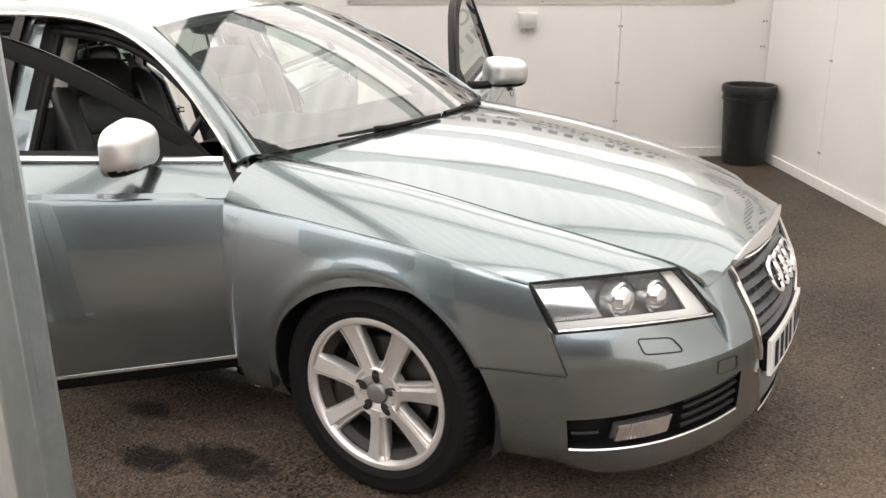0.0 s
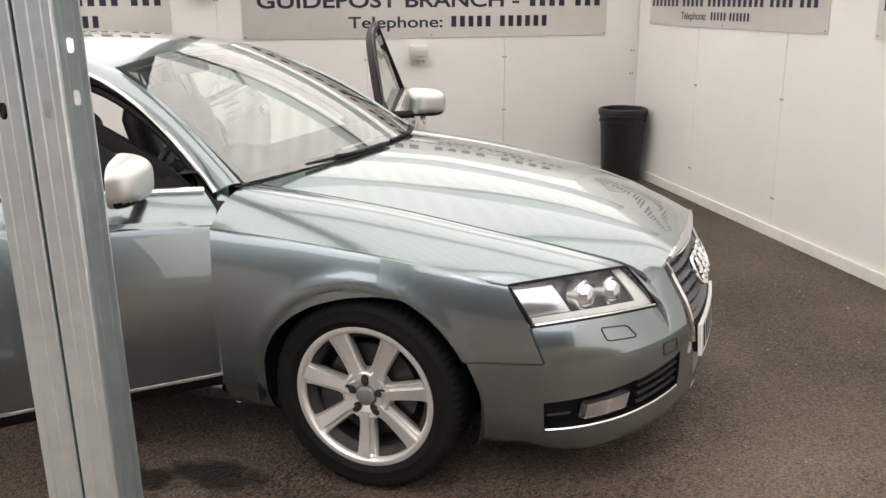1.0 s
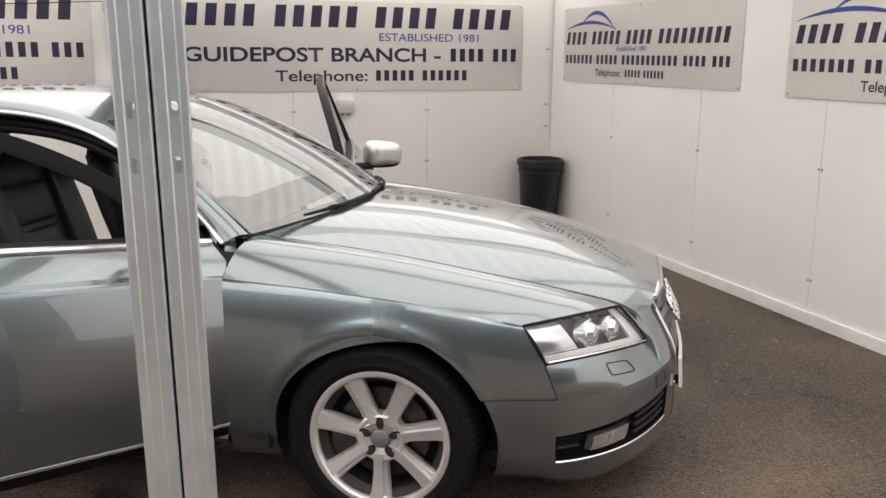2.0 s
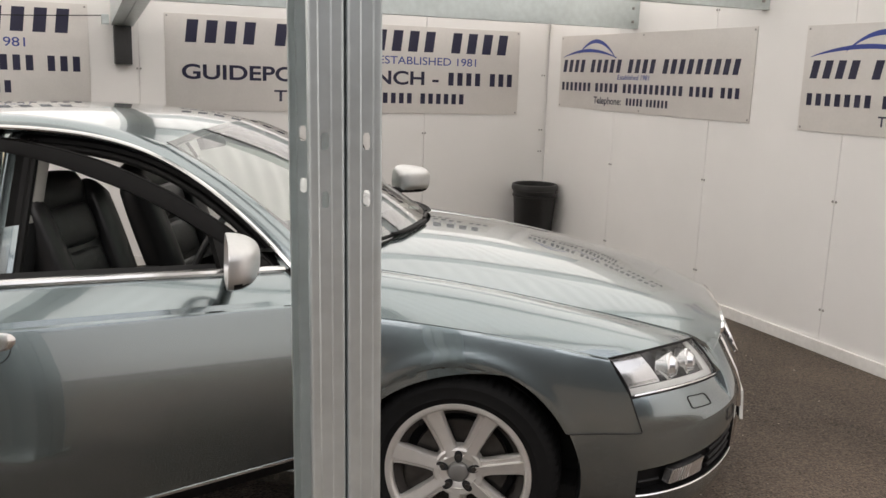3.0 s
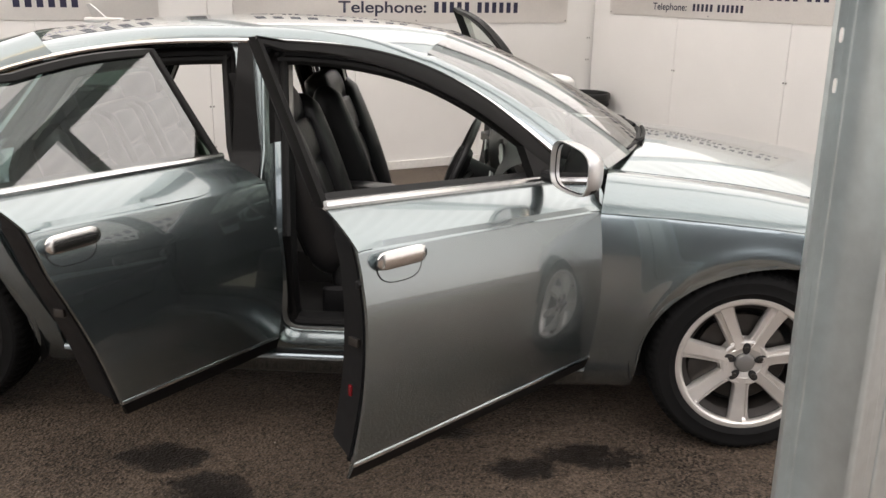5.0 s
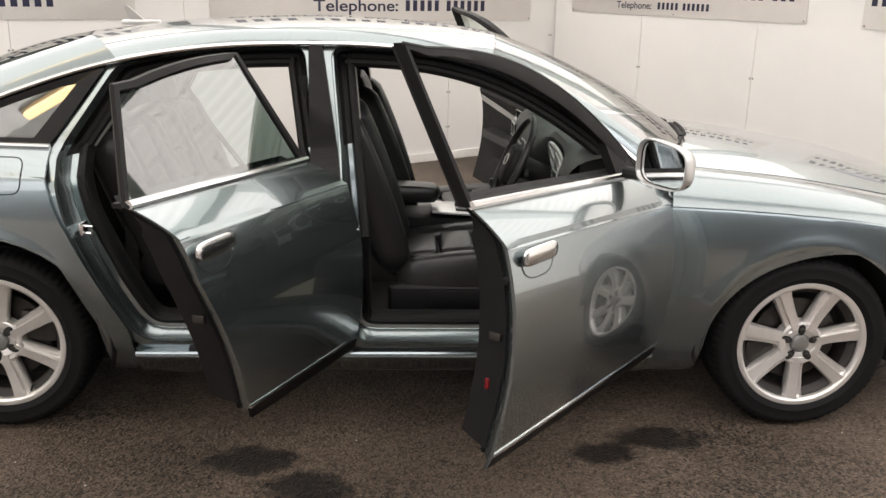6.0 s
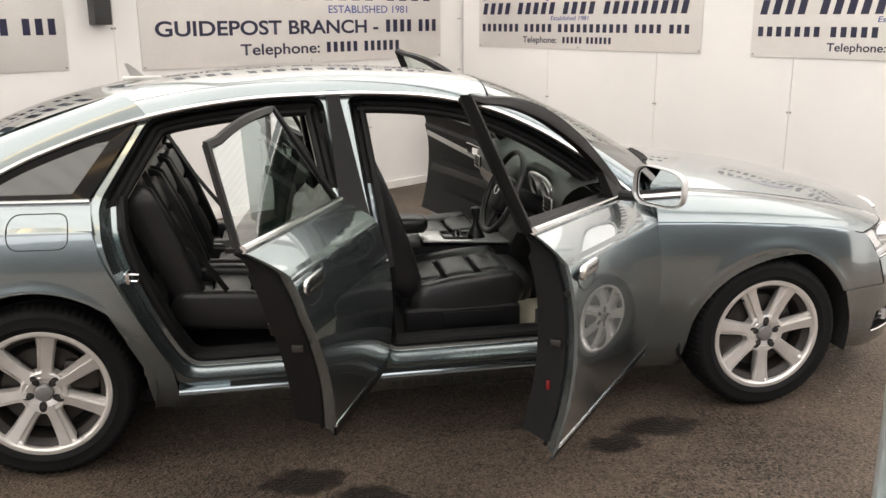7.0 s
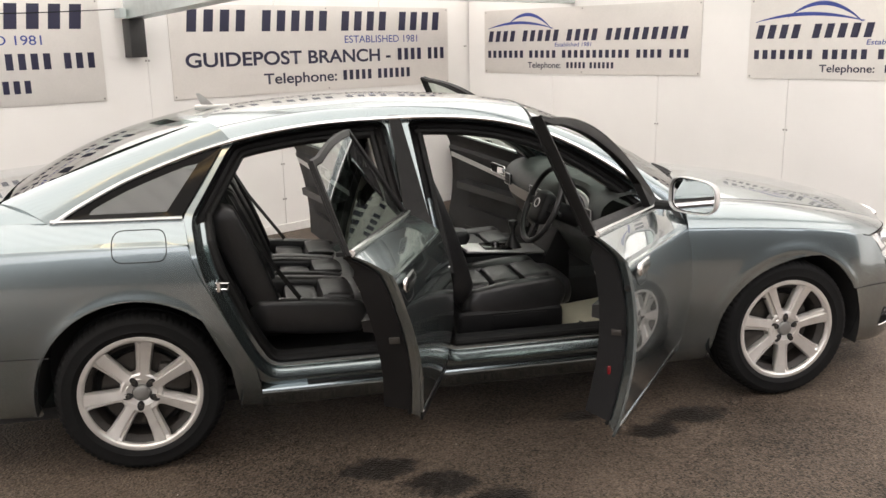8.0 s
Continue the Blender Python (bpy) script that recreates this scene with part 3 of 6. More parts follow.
def build_roof():
    """Corrugated milky roof sheets over the bay, and an unseen block that holds back the sky."""
    def roof(x, y):
        return BAY @ Vector((x, y, 2.19 + (7.25 - y) * 0.05 + 0.009 * math.sin(2 * math.pi * x / 0.152)))
    def sheet(x0, x1, y0, y1, bm):
        grid(bm, roof, steps(x0, x1, int((x1 - x0) / 0.0254)), [y0, y1])
    bm = bmesh.new()
    sheet(-9.0, 3.10, 3.2, 7.26, bm)
    sheet(-2.2, 3.10, 0.9, 3.2, bm)
    tagged(part("ceiling", bm, SHEET), "milky corrugated rooflights letting daylight through", "roof", kind="structure")
    # unseen stretch of roof, dimmed to shape light and reflections
    bm = bmesh.new()
    sheet(-9.0, -2.2, 0.9, 3.2, bm)
    tagged(part("ceiling", bm, DIMROOF), "corrugated roof sheets out of view, dimmed to darken reflections", "roof", kind="structure")
    for x in (-3.0,):
        lamp = empty("batten_light", "warm white batten light under the roof", "light", "batten lights", m=BAY @ pose(x, 3.3, 2.26))
        bm = bmesh.new()
        box(bm, (1.25, 0.09, 0.05), (0, 0, 0.042), 0.008)
        for dx in (-0.45, 0.45):
            box(bm, (0.03, 0.03, 0.08), (dx, 0, 0.10), 0.003)
        part("housing", bm, SOCKET, lamp)
        bm = bmesh.new()
        box(bm, (1.2, 0.05, 0.035), (0, 0, 0.0), 0.015)
        part("diffuser", bm, GLOW, lamp, "glowing warm diffuser")
    # added block, out of view: cuts low sky light and darkens flank reflections
    bm = bmesh.new()
    box(bm, (60, 0.3, 6.6), BAY @ Vector((-4, -12.0, 3.3)), m=pose(0, 0, 0, 0, 0, 31.74))
    tagged(part("backdrop", bm, OUTSIDE, smooth=False), "plain dark block added out of view to hold back the sky", "building", kind="structure")
    # end wall added out of view to close the bay
    bm = bmesh.new()
    box(bm, (0.1, 3.2, 2.6), BAY @ Vector((-9.06, 5.7, 1.3)), m=pose(0, 0, 0, 0, 0, 31.74))
    tagged(part("wall_end", bm, WHITE, smooth=False), "plain white end wall added out of view", "wall", kind="structure")


def build_bin():
    root = empty("waste_bin", "black plastic waste bin with a rolled rim in the corner", "bin", m=BAY @ pose(2.78, 6.915, 0))
    bm = bmesh.new()
    lathe(bm, [(0, 0.005), (0.155, 0.0), (0.163, 0.008), (0.19, 0.50), (0.192, 0.505), (0.196, 0.55), (0.199, 0.56), (0.197, 0.57), (0.2, 0.60), (0.188, 0.602), (0.183, 0.58), (0.178, 0.50), (0.15, 0.02), (0, 0.015)], 48, "z")
    part("body", fix(bm), BIN, root)
    bm = bmesh.new()
    lathe(bm, [(0.198, 0.575), (0.211, 0.578), (0.213, 0.60), (0.208, 0.625), (0.196, 0.632), (0.186, 0.625), (0.184, 0.6)], 48, "z", True)
    part("rim", fix(bm), BIN, root)
    bm = bmesh.new()
    lathe(bm, [(0.195, 0.515), (0.203, 0.52), (0.203, 0.53), (0.195, 0.535)], 48, "z", True)
    part("rib", fix(bm), BIN, root)


def build_socket():
    root = empty("socket_box", "light grey weatherproof socket box on the wall", "socket", m=BAY @ pose(1.03, WALL_Y, 1.105))
    bm = bmesh.new()
    box(bm, (0.15, 0.07, 0.12), (0, -0.035, 0.01), 0.012)
    part("housing", bm, SOCKET, root)
    bm = bmesh.new()
    box(bm, (0.13, 0.012, 0.075), (0, -0.074, 0.022), 0.005)
    part("flap", bm, SOCKET, root)
    for x in (-0.045, 0.0, 0.045):
        bm = bmesh.new()
        lathe(bm, [(0, -0.075), (0.013, -0.075), (0.015, -0.05), (0.015, -0.04)], 12, "z")
        bmesh.ops.translate(bm, verts=bm.verts, vec=(x, -0.035, 0))
        part("cable_gland", fix(bm), SOCKET, root)


def build_grit():
    """Pale grit strewn over the tarmac."""
    rng = random.Random(5)
    bm = bmesh.new()
    for i in range(620):
        x, y, r = rng.uniform(-3.4, 2.6), rng.uniform(-2.4, 3.6), rng.uniform(0.001, 0.0026) if rng.random() < 0.8 else rng.uniform(0.003, 0.005)
        if rng.random() < 0.5:
            x, y = rng.uniform(0.4, 2.2), rng.uniform(-1.6, 2.2)
        p = [bm.verts.new((x + r * math.cos(a) * rng.uniform(0.6, 1.5), y + r * math.sin(a) * rng.uniform(0.6, 1.5), 0.0003)) for a in (0.2, 1.5, 2.8, 4.0, 5.2)]
        top = bm.verts.new((x, y, r * 0.9))
        for a, b in zip(p, p[1:] + p[:1]):
            bm.faces.new((a, b, top))
    tagged(part("grit", bm, GRIT, smooth=False), "scattered pale grit and chips on the tarmac", "grit", kind="stuff")


build_ground()
build_grit()
build_walls()
build_screws()
build_signs()
build_frame()
build_roof()
build_bin()
build_socket()

from mathutils.bvhtree import BVHTree


# ---- the car: front axle at x 0, nose towards +x, its right side at -y ----
PLAN = curve([(-3.95, 0.80), (-3.6, 0.90), (-3.2, 0.955), (-2.85, 0.98), (-2.3, 0.995), (-1.4, 1.0), (-0.6, 0.995), (0.0, 0.99), (0.339, 0.968), (0.45, 0.94), (0.571, 0.905), (0.7, 0.82)])
CREASE = curve([(-3.95, 0.90), (-3.3, 0.92), (-2.7, 0.915), (-2.0, 0.895), (-1.2, 0.868), (-0.53, 0.839), (-0.27, 0.826), (-0.07, 0.811), (0.11, 0.793), (0.29, 0.765), (0.46, 0.73)])
BELT = curve([(-3.95, 0.96), (-3.3, 1.0), (-3.1, 0.998), (-2.65, 0.992), (-2.2, 0.985), (-1.65, 0.972), (-1.1, 0.952), (-0.56, 0.927)])
BELT_W = curve([(-3.95, 0.60), (-3.4, 0.70), (-3.1, 0.735), (-2.65, 0.762), (-2.2, 0.782), (-1.65, 0.787), (-1.0, 0.782), (-0.56, 0.765)])
RAIL = curve([(-3.14, 0.992), (-3.0, 1.072), (-2.817, 1.158), (-2.486, 1.266), (-2.141, 1.325), (-1.78, 1.343), (-1.5, 1.338), (-1.3, 1.315), (-1.12, 1.268), (-0.95, 1.193), (-0.8, 1.103), (-0.68, 1.015), (-0.57, 0.925)])
LOWER = curve([(0.14, 0.74), (0.17, 0.775), (0.2, 0.815), (0.25, 0.852), (0.29, 0.874), (0.33, 0.886), (0.4, 0.903), (0.5, 0.9215), (0.58, 0.9275), (0.66, 0.9265), (0.72, 0.9215), (0.77, 0.9135), (0.81, 0.9045), (0.835, 0.8975), (0.85, 0.8925)])
EDGE = 0.8925
ARCH_R, ARCH_Z, AXLES = 0.387, 0.324, (0.0, -2.85)


def low(x, z):
    """Half width below the shoulder crease; the wheel arches flare a little."""
    t = 0.17 + (z - 0.17) / (CREASE(x) - 0.17) * 0.68
    h = LOWER(t) * PLAN(x) - 0.004 * math.exp(-(((CREASE(x) - z) / 0.0032) ** 2))
    for a in AXLES:
        d = math.hypot(x - a, z - ARCH_Z) - ARCH_R
        if z > 0.2 and d > -0.02:
            h += 0.005 * math.exp(-((d / 0.024) ** 2)) * min(1, (z - 0.2) / 0.15)
    return h


def shoulder(x, z):
    c, b = CREASE(x), BELT(x)
    u = min(1, max(0, (z - c) / (b - c)))
    hc = EDGE * PLAN(x) + 0.0025
    return hc - (hc - BELT_W(x)) * (0.68 * u + 0.32 * u * u)


def tumble(x, z):
    """Half width of the glasshouse above the belt."""
    d = z - BELT(x)
    return BELT_W(x) - 0.46 * d - 0.22 * d * d


def side(x, z):
    return low(x, z) if z <= CREASE(x) else shoulder(x, z) if z <= BELT(x) else tumble(x, z)


def along(points):
    """A function of 0..1 along a polyline, by length."""
    pts = [Vector(p) for p in points]
    acc = [0.0]
    for a, b in zip(pts, pts[1:]):
        acc.append(acc[-1] + (b - a).length)

    def f(u):
        s = min(1, max(0, u)) * acc[-1]
        for i in range(len(pts) - 1):
            if s <= acc[i + 1] + 1e-9:
                k = (s - acc[i]) / max(1e-9, acc[i + 1] - acc[i])
                return pts[i].lerp(pts[i + 1], k)
        return pts[-1]
    return f


def coons(bottom, top, left, right):
    """A sheet between four edges in the side view."""
    b, t, l, r = along(bottom), along(top), along(left), along(right)
    c00, c10, c01, c11 = b(0), b(1), t(0), t(1)

    def f(u, v):
        return b(u) * (1 - v) + t(u) * v + l(v) * (1 - u) + r(v) * u - (c00 * (1 - u) * (1 - v) + c10 * u * (1 - v) + c01 * (1 - u) * v + c11 * u * v)
    return f


def arch(axle, a0, a1, n=22, r=ARCH_R):
    return [(axle + r * math.cos(radians(a0 + (a1 - a0) * i / n)), ARCH_Z + r * math.sin(radians(a0 + (a1 - a0) * i / n))) for i in range(n + 1)]


def on_side(f, s, depth=0.0):
    """Lays a side-view sheet onto the flank."""
    def g(u, v):
        p = f(u, v)
        return (p[0], s * (side(p[0], p[1]) - depth), p[1])
    return g


def panel(name, f, nu, nv, s, parent, mat=None, thick=0.012, label=""):
    bm = bmesh.new()
    slab(bm, on_side(f, s), on_side(f, s, thick), steps(0, 1, nu), steps(0, 1, nv))
    return part(name, fix(bm), mat or PAINT, parent, label)


def offset_loop(loop, d):
    n = len(loop)
    area = sum(loop[i][0] * loop[(i + 1) % n][1] - loop[(i + 1) % n][0] * loop[i][1] for i in range(n))
    out = []
    for i in range(n):
        a, b, c = Vector(loop[i - 1]), Vector(loop[i]), Vector(loop[(i + 1) % n])
        d1, d2 = (b - a).normalized(), (c - b).normalized()
        t = (d1 + d2).normalized()
        nrm = Vector((-t.y, t.x)) * (1 if area > 0 else -1)
        k = d / max(0.5, nrm.dot(Vector((-d1.y, d1.x)) * (1 if area > 0 else -1)))
        out.append(tuple(b + nrm * k))
    return out


def rounded(points, n=5):
    """A closed outline with rounded corners from (x, z, radius)."""
    out = []
    m = len(points)
    for i, (x, z, r) in enumerate(points):
        p, a, b = Vector((x, z)), Vector(points[i - 1][:2]), Vector(points[(i + 1) % m][:2])
        if r <= 0:
            out.append((x, z))
            continue
        da, db = (a - p).normalized(), (b - p).normalized()
        r = min(r, (a - p).length * 0.45, (b - p).length * 0.45)
        for k in range(n + 1):
            u = k / n
            q = (p + da * r) * (1 - u) ** 2 + p * 2 * u * (1 - u) + (p + db * r) * u * u
            out.append((q.x, q.y))
    return out


def ring(bm, loop, stages, s, flip=False, base=None):
    """Bands that step inward round an outline: stages of (inset, depth)."""
    rows = []
    for inset, depth in stages:
        lp = offset_loop(loop, inset)
        rows.append([bm.verts.new((x, s * ((base or side)(x, z) - depth), z)) for x, z in lp])
    for a, b in zip(rows, rows[1:]):
        for i in range(len(a)):
            k = (i + 1) % len(a)
            bm.faces.new((a[i], a[k], b[k], b[i]))


def rail_points(x0, x1, n, drop=0.0):
    return [(x, RAIL(x) - drop) for x in steps(x0, x1, n)]


FRONT_OPENING = rounded([(-0.58, 0.325, 0.06), (-0.552, 0.62, 0), (-0.542, 0.885, 0.03), (-0.585, 0.925, 0)] + [(x, z, 0) for x, z in rail_points(-0.68, -1.62, 14, 0.014)] + [(-1.702, 1.322, 0.11), (-1.665, 1.0, 0), (-1.632, 0.70, 0), (-1.628, 0.325, 0.09)])
REAR_OPENING = rounded([(-1.672, 0.325, 0.06), (-1.675, 0.85, 0), (-1.745, 1.0, 0), (-1.80, 1.325, 0.11)] + [(x, z, 0) for x, z in rail_points(-1.88, -2.36, 8, 0.016)] + [(-2.44, 1.258, 0.08), (-2.61, 0.99, 0.03), (-2.585, 0.80, 0.1), (-2.44, 0.47, 0.1), (-2.36, 0.325, 0.08)])

# the nose in plan, from the wheel arch round to the middle
NOSE = curve([(0, 0.339, low(0.339, 0.5)), (1, 0.45, low(0.45, 0.5)), (2, 0.571, 0.836), (3, 0.677, 0.771), (4, 0.77, 0.68), (5, 0.85, 0.56), (6, 0.907, 0.43), (7, 0.945, 0.29), (8, 0.965, 0.15), (9, 0.972, 0.0)])
NOSE_X = curve([(0.14, -0.09), (0.17, -0.05), (0.2, -0.016), (0.25, -0.002), (0.32, 0.004), (0.36, 0.006), (0.42, 0.007), (0.5, 0.002), (0.56, -0.012), (0.6, -0.03), (0.66, -0.06), (0.74, -0.10)])
GRILLE_W = curve([(0.20, 0.20), (0.26, 0.235), (0.36, 0.28), (0.48, 0.315), (0.6, 0.338), (0.72, 0.352)])


def nose(p, z):
    """The front skin: place along the plan, and height."""
    x, y = NOSE(p)
    w = min(1, max(0, (x - 0.5) / 0.3))
    ratio = low(0.45, z) / low(0.45, 0.5) if z < 0.73 else 0.93
    return Vector((x + NOSE_X(z) * w, y * (1 + (ratio - 1) * (1 - 0.75 * w)), z))


def nose_p(y):
    lo, hi = 0.0, 9.0
    for _ in range(40):
        mid = (lo + hi) / 2
        lo, hi = (mid, hi) if NOSE(mid)[1] > y else (lo, mid)
    return lo


LAMP_A, LAMP_B, LAMP_C, LAMP_D = Vector((0.450, 0.824, 0.727)), Vector((0.742, 0.488, 0.718)), Vector((0.842, 0.440, 0.583)), Vector((0.528, 0.831, 0.609))


def lamp_face(s, u, v, d=0.0):
    """The headlamp's lens: u 0 at the flank, 1 at the nose; v 0 below, 1 above."""
    lo, hi = LAMP_D.lerp(LAMP_C, u), LAMP_A.lerp(LAMP_B, u)
    bulge = 0.066 * 4 * u * (1 - u) * (1 - 0.25 * v) + 0.012 * 4 * v * (1 - v)
    p = lo.lerp(hi, v) + Vector((0.55, 0.75, 0.35)).normalized() * (bulge - d)
    return Vector((p.x, s * p.y, p.z))


SEAM_Y = curve([(-0.5, 0.645), (0.0, 0.638), (0.3, 0.618), (0.5, 0.578), (0.65, 0.528), (0.745, 0.484), (0.85, 0.445)])
SEAM_Z = curve([(-0.5, 0.938), (0.0, 0.889), (0.4, 0.82), (0.6, 0.772), (0.745, 0.724), (0.85, 0.655)])
HOOD_Z = curve([(-0.5, 0.995), (-0.25, 0.982), (0.0, 0.957), (0.4, 0.893), (0.65, 0.832), (0.8, 0.782), (0.88, 0.742), (0.93, 0.705)])


def hood_point(u, v):
    """u from windscreen to nose, v across from -1 to 1."""
    a = abs(v)
    x0 = -0.27 - 0.215 * a**2.0
    x1 = 0.878 - 0.022 * a**2 - 0.04 * a**8
    x = x0 + (x1 - x0) * u
    ys, zs, zc = SEAM_Y(x), SEAM_Z(x), HOOD_Z(x)
    y = v * ys
    z = zs + (zc - zs) * (1 - a ** (2.3 + 2.2 * max(0, u) ** 4))
    # two soft ridges run from the windscreen corners to the grille
    ridge = 0.80 - 0.12 * u
    z += 0.0022 * math.exp(-(((a - ridge) / 0.09) ** 2)) * (0.4 + 0.6 * u) * (a < 0.98)
    return (x, y, z)


def build_shell(car):
    """Outer panels that do not open, on both flanks, and everything across the middle."""
    for s in (-1, 1):
        # front fender
        f = coons([(-0.548, 0.182), (-0.37, 0.182)] + arch(0.0, 199, 28), [(x, CREASE(x)) for x in steps(-0.522, 0.451, 16)], [(-0.548, 0.182), (-0.535, 0.60), (-0.522, CREASE(-0.522))], [(0.334, 0.4995), (0.571, 0.5), (0.525, 0.615), (0.451, CREASE(0.451))])
        bm = bmesh.new()
        fine = [(i / 26) ** 1.5 for i in range(26)] + [0.972, 0.984, 0.989, 0.993, 0.9965, 1.0]
        slab(bm, on_side(f, s), on_side(f, s, 0.012), steps(0, 1, 60), fine)
        def top(u, v, d=0.0):
            xb, xc = -0.522 + 0.973 * u, -0.478 + 1.223 * u
            b = Vector((xb, s * (EDGE * PLAN(xb) + 0.0025), CREASE(xb)))
            c = Vector((xc, s * (SEAM_Y(xc) + 0.004), SEAM_Z(xc)))
            k = 4 * v * (1 - v)
            p = b.lerp(c, v) + Vector((0, s * 0.022, 0.030 + 0.012 * (1 - u))) * k * (1 - 0.35 * u)
            w = u**3.2
            if w:
                e = Vector((0.451, s * (EDGE * PLAN(0.451) + 0.0025), CREASE(0.451))).lerp(Vector((0.745, s * (SEAM_Y(0.745) + 0.004), SEAM_Z(0.745))), v) + Vector((0, s * 0.022, 0.030)) * k * 0.65
                p += (lamp_face(s, v, 1.0, -0.002) + Vector((-0.004, 0, 0.004)) - e) * w
            if d:
                p += Vector((0, -s * d * 0.6, -d * 0.6))
            return p
        slab(bm, top, lambda u, v: top(u, v, 0.012), steps(0, 1, 36), steps(0, 1, 10))
        part("front_fender", fix(bm), PAINT, car, angle=16)
        bm = bmesh.new()
        line = along([(0.336, 0.4995), (0.571, 0.5), (0.527, 0.612)])
        tube(bm, [(p.x, s * (low(p.x, p.y) + 0.0006), p.y) for p in (line(k / 40) for k in range(41))], 0.0026, 5)
        part("panel_gap", fix(bm), UNDER, car)
        # inner wheel arch liners
        for axle in AXLES:
            bm = bmesh.new()
            def liner(a, w):
                p = radians(a)
                return (axle + (ARCH_R + 0.004) * math.cos(p), s * (0.885 - w), ARCH_Z + (ARCH_R + 0.004) * math.sin(p))
            ends = (-15, 191) if axle == 0 else (-16, 188)
            grid(bm, liner, steps(*ends, 28), [0, 0.06, 0.32])
            c = bm.verts.new((axle, s * 0.55, ARCH_Z))
            rim = [bm.verts.new(liner(a, 0.325)) for a in steps(*ends, 28)]
            for a, b in zip(rim, rim[1:]):
                bm.faces.new((c, a, b))
            part("wheel_arch_liner", fix(bm), UNDER, car)
        # rear quarter: flank, shoulder, tail
        f = coons([(-2.375, 0.20), (-2.475, 0.20)] + arch(-2.85, -16, 193) + [(-3.35, 0.24), (-3.9, 0.27)], [(x, CREASE(x)) for x in steps(-2.630, -3.93, 16)], [(-2.375, 0.20), (-2.40, 0.38), (-2.47, 0.53), (-2.605, 0.81), (-2.630, CREASE(-2.630))], [(-3.9, 0.27), (-3.95, 0.5), (-3.93, CREASE(-3.93))])
        bm = bmesh.new()
        slab(bm, on_side(f, s), on_side(f, s, 0.012), steps(0, 1, 70), [(i / 26) ** 1.5 for i in range(26)] + [0.972, 0.984, 0.989, 0.993, 0.9965, 1.0])
        f = coons([(x, CREASE(x)) for x in steps(-2.625, -3.93, 14)], [(x, BELT(x)) for x in steps(-2.642, -3.93, 14)], [(-2.625, CREASE(-2.625)), (-2.642, BELT(-2.642))], [(-3.93, CREASE(-3.93)), (-3.93, BELT(-3.93))])
        slab(bm, on_side(f, s), on_side(f, s, 0.012), steps(0, 1, 24), steps(0, 1, 6))
        # C pillar, up to the roof and the rear screen
        def cp(u, v, d=0.0):
            x = -2.44 - 0.70 * u
            a = Vector((x, s * (tumble(x, RAIL(x)) + 0.004), RAIL(x)))
            b = Vector((-2.55 - 0.79 * u, s * (0.535 + 0.075 * u), 1.352 - 0.285 * u - 0.10 * u * (1 - u) * -0.35))
            p = a.lerp(b, v) + Vector((0, s * 0.018, 0.022)) * 4 * v * (1 - v)
            return p - Vector((0, s * d, d)) * 0.7
        slab(bm, cp, lambda u, v: cp(u, v, 0.014), steps(0, 1, 20), steps(0, 1, 8))
        def deck_side(u, v, d=0.0):
            x = -3.10 - 0.83 * u
            a = Vector((x, s * BELT_W(x), BELT(x)))
            b = Vector((-3.33 - 0.6 * u, s * (0.61 - 0.06 * u), 1.067 - 0.05 * u))
            return a.lerp(b, v) + Vector((0, s * 0.012, 0.012)) * 4 * v * (1 - v) - Vector((0, s * d, d)) * 0.7
        slab(bm, deck_side, lambda u, v: deck_side(u, v, 0.012), steps(0, 1, 14), steps(0, 1, 5))
        part("rear_quarter", fix(bm), PAINT, car, angle=16)
        # sill with the door jamb behind it
        prof = [(0.64, 0.155), (0.74, 0.16), (0.785, 0.175), (0.815, 0.205), (0.842, 0.238), (0.866, 0.258), (0.873, 0.268), (0.8725, 0.279), (0.868, 0.286), (0.815, 0.310), (0.806, 0.316), (0.798, 0.335), (0.782, 0.352), (0.755, 0.362), (0.745, 0.38), (0.72, 0.386), (0.70, 0.33)]
        bm = bmesh.new()
        grid(bm, lambda u, v: (u, s * prof[v][0] * min(1, PLAN(u) + 0.005), prof[v][1]), steps(-0.54, -2.385, 30), list(range(len(prof))))
        part("sill", fix(bm), PAINT, car)
        bm = bmesh.new()
        for a, b in ((-0.68, -1.62), (-1.72, -2.20)):
            box(bm, (a - b, 0.050, 0.006), ((a + b) / 2, s * 0.8405, 0.3015), 0.002, m=pose(0, 0, 0, -s * 24.4, 0, 0))
        plate = part("sill_plate", bm, PLASTIC, car, "black sill guard")
        bm = bmesh.new()
        for a, b in ((-0.70, -1.324), (-1.80, -2.13)):
            box(bm, (a - b, 0.018, 0.004), ((a + b) / 2, s * 0.838, 0.3065), 0.001, m=pose(0, 0, 0, -s * 24.4, 0, 0))
        part("insert", bm, SATIN, plate, "brushed aluminium insert")
        # door jambs stepped round both openings
        for loop in (FRONT_OPENING, REAR_OPENING):
            bm = bmesh.new()
            ring(bm, loop, [(-0.035, 0.016), (-0.004, 0.014), (0.0, 0.04), (0.012, 0.06)], s)
            count = len(bm.faces)
            ring(bm, loop, [(0.012, 0.06), (0.022, 0.088), (0.026, 0.092), (0.044, 0.097), (0.054, 0.105), (0.06, 0.13)], s)
            bm.faces.ensure_lookup_table()
            for k, face in enumerate(bm.faces):
                face.material_index = 1 if k >= count and face.calc_center_median().z > 0.96 else 0
            fix(bm)
            part("door_jamb", bm, [PAINT, TRIMBLACK], car)
            bm = bmesh.new()
            lp = offset_loop(loop, 0.056)
            tube(bm, [(x, s * (side(x, z) - 0.102), z) for x, z in lp], 0.0165, 8, True)
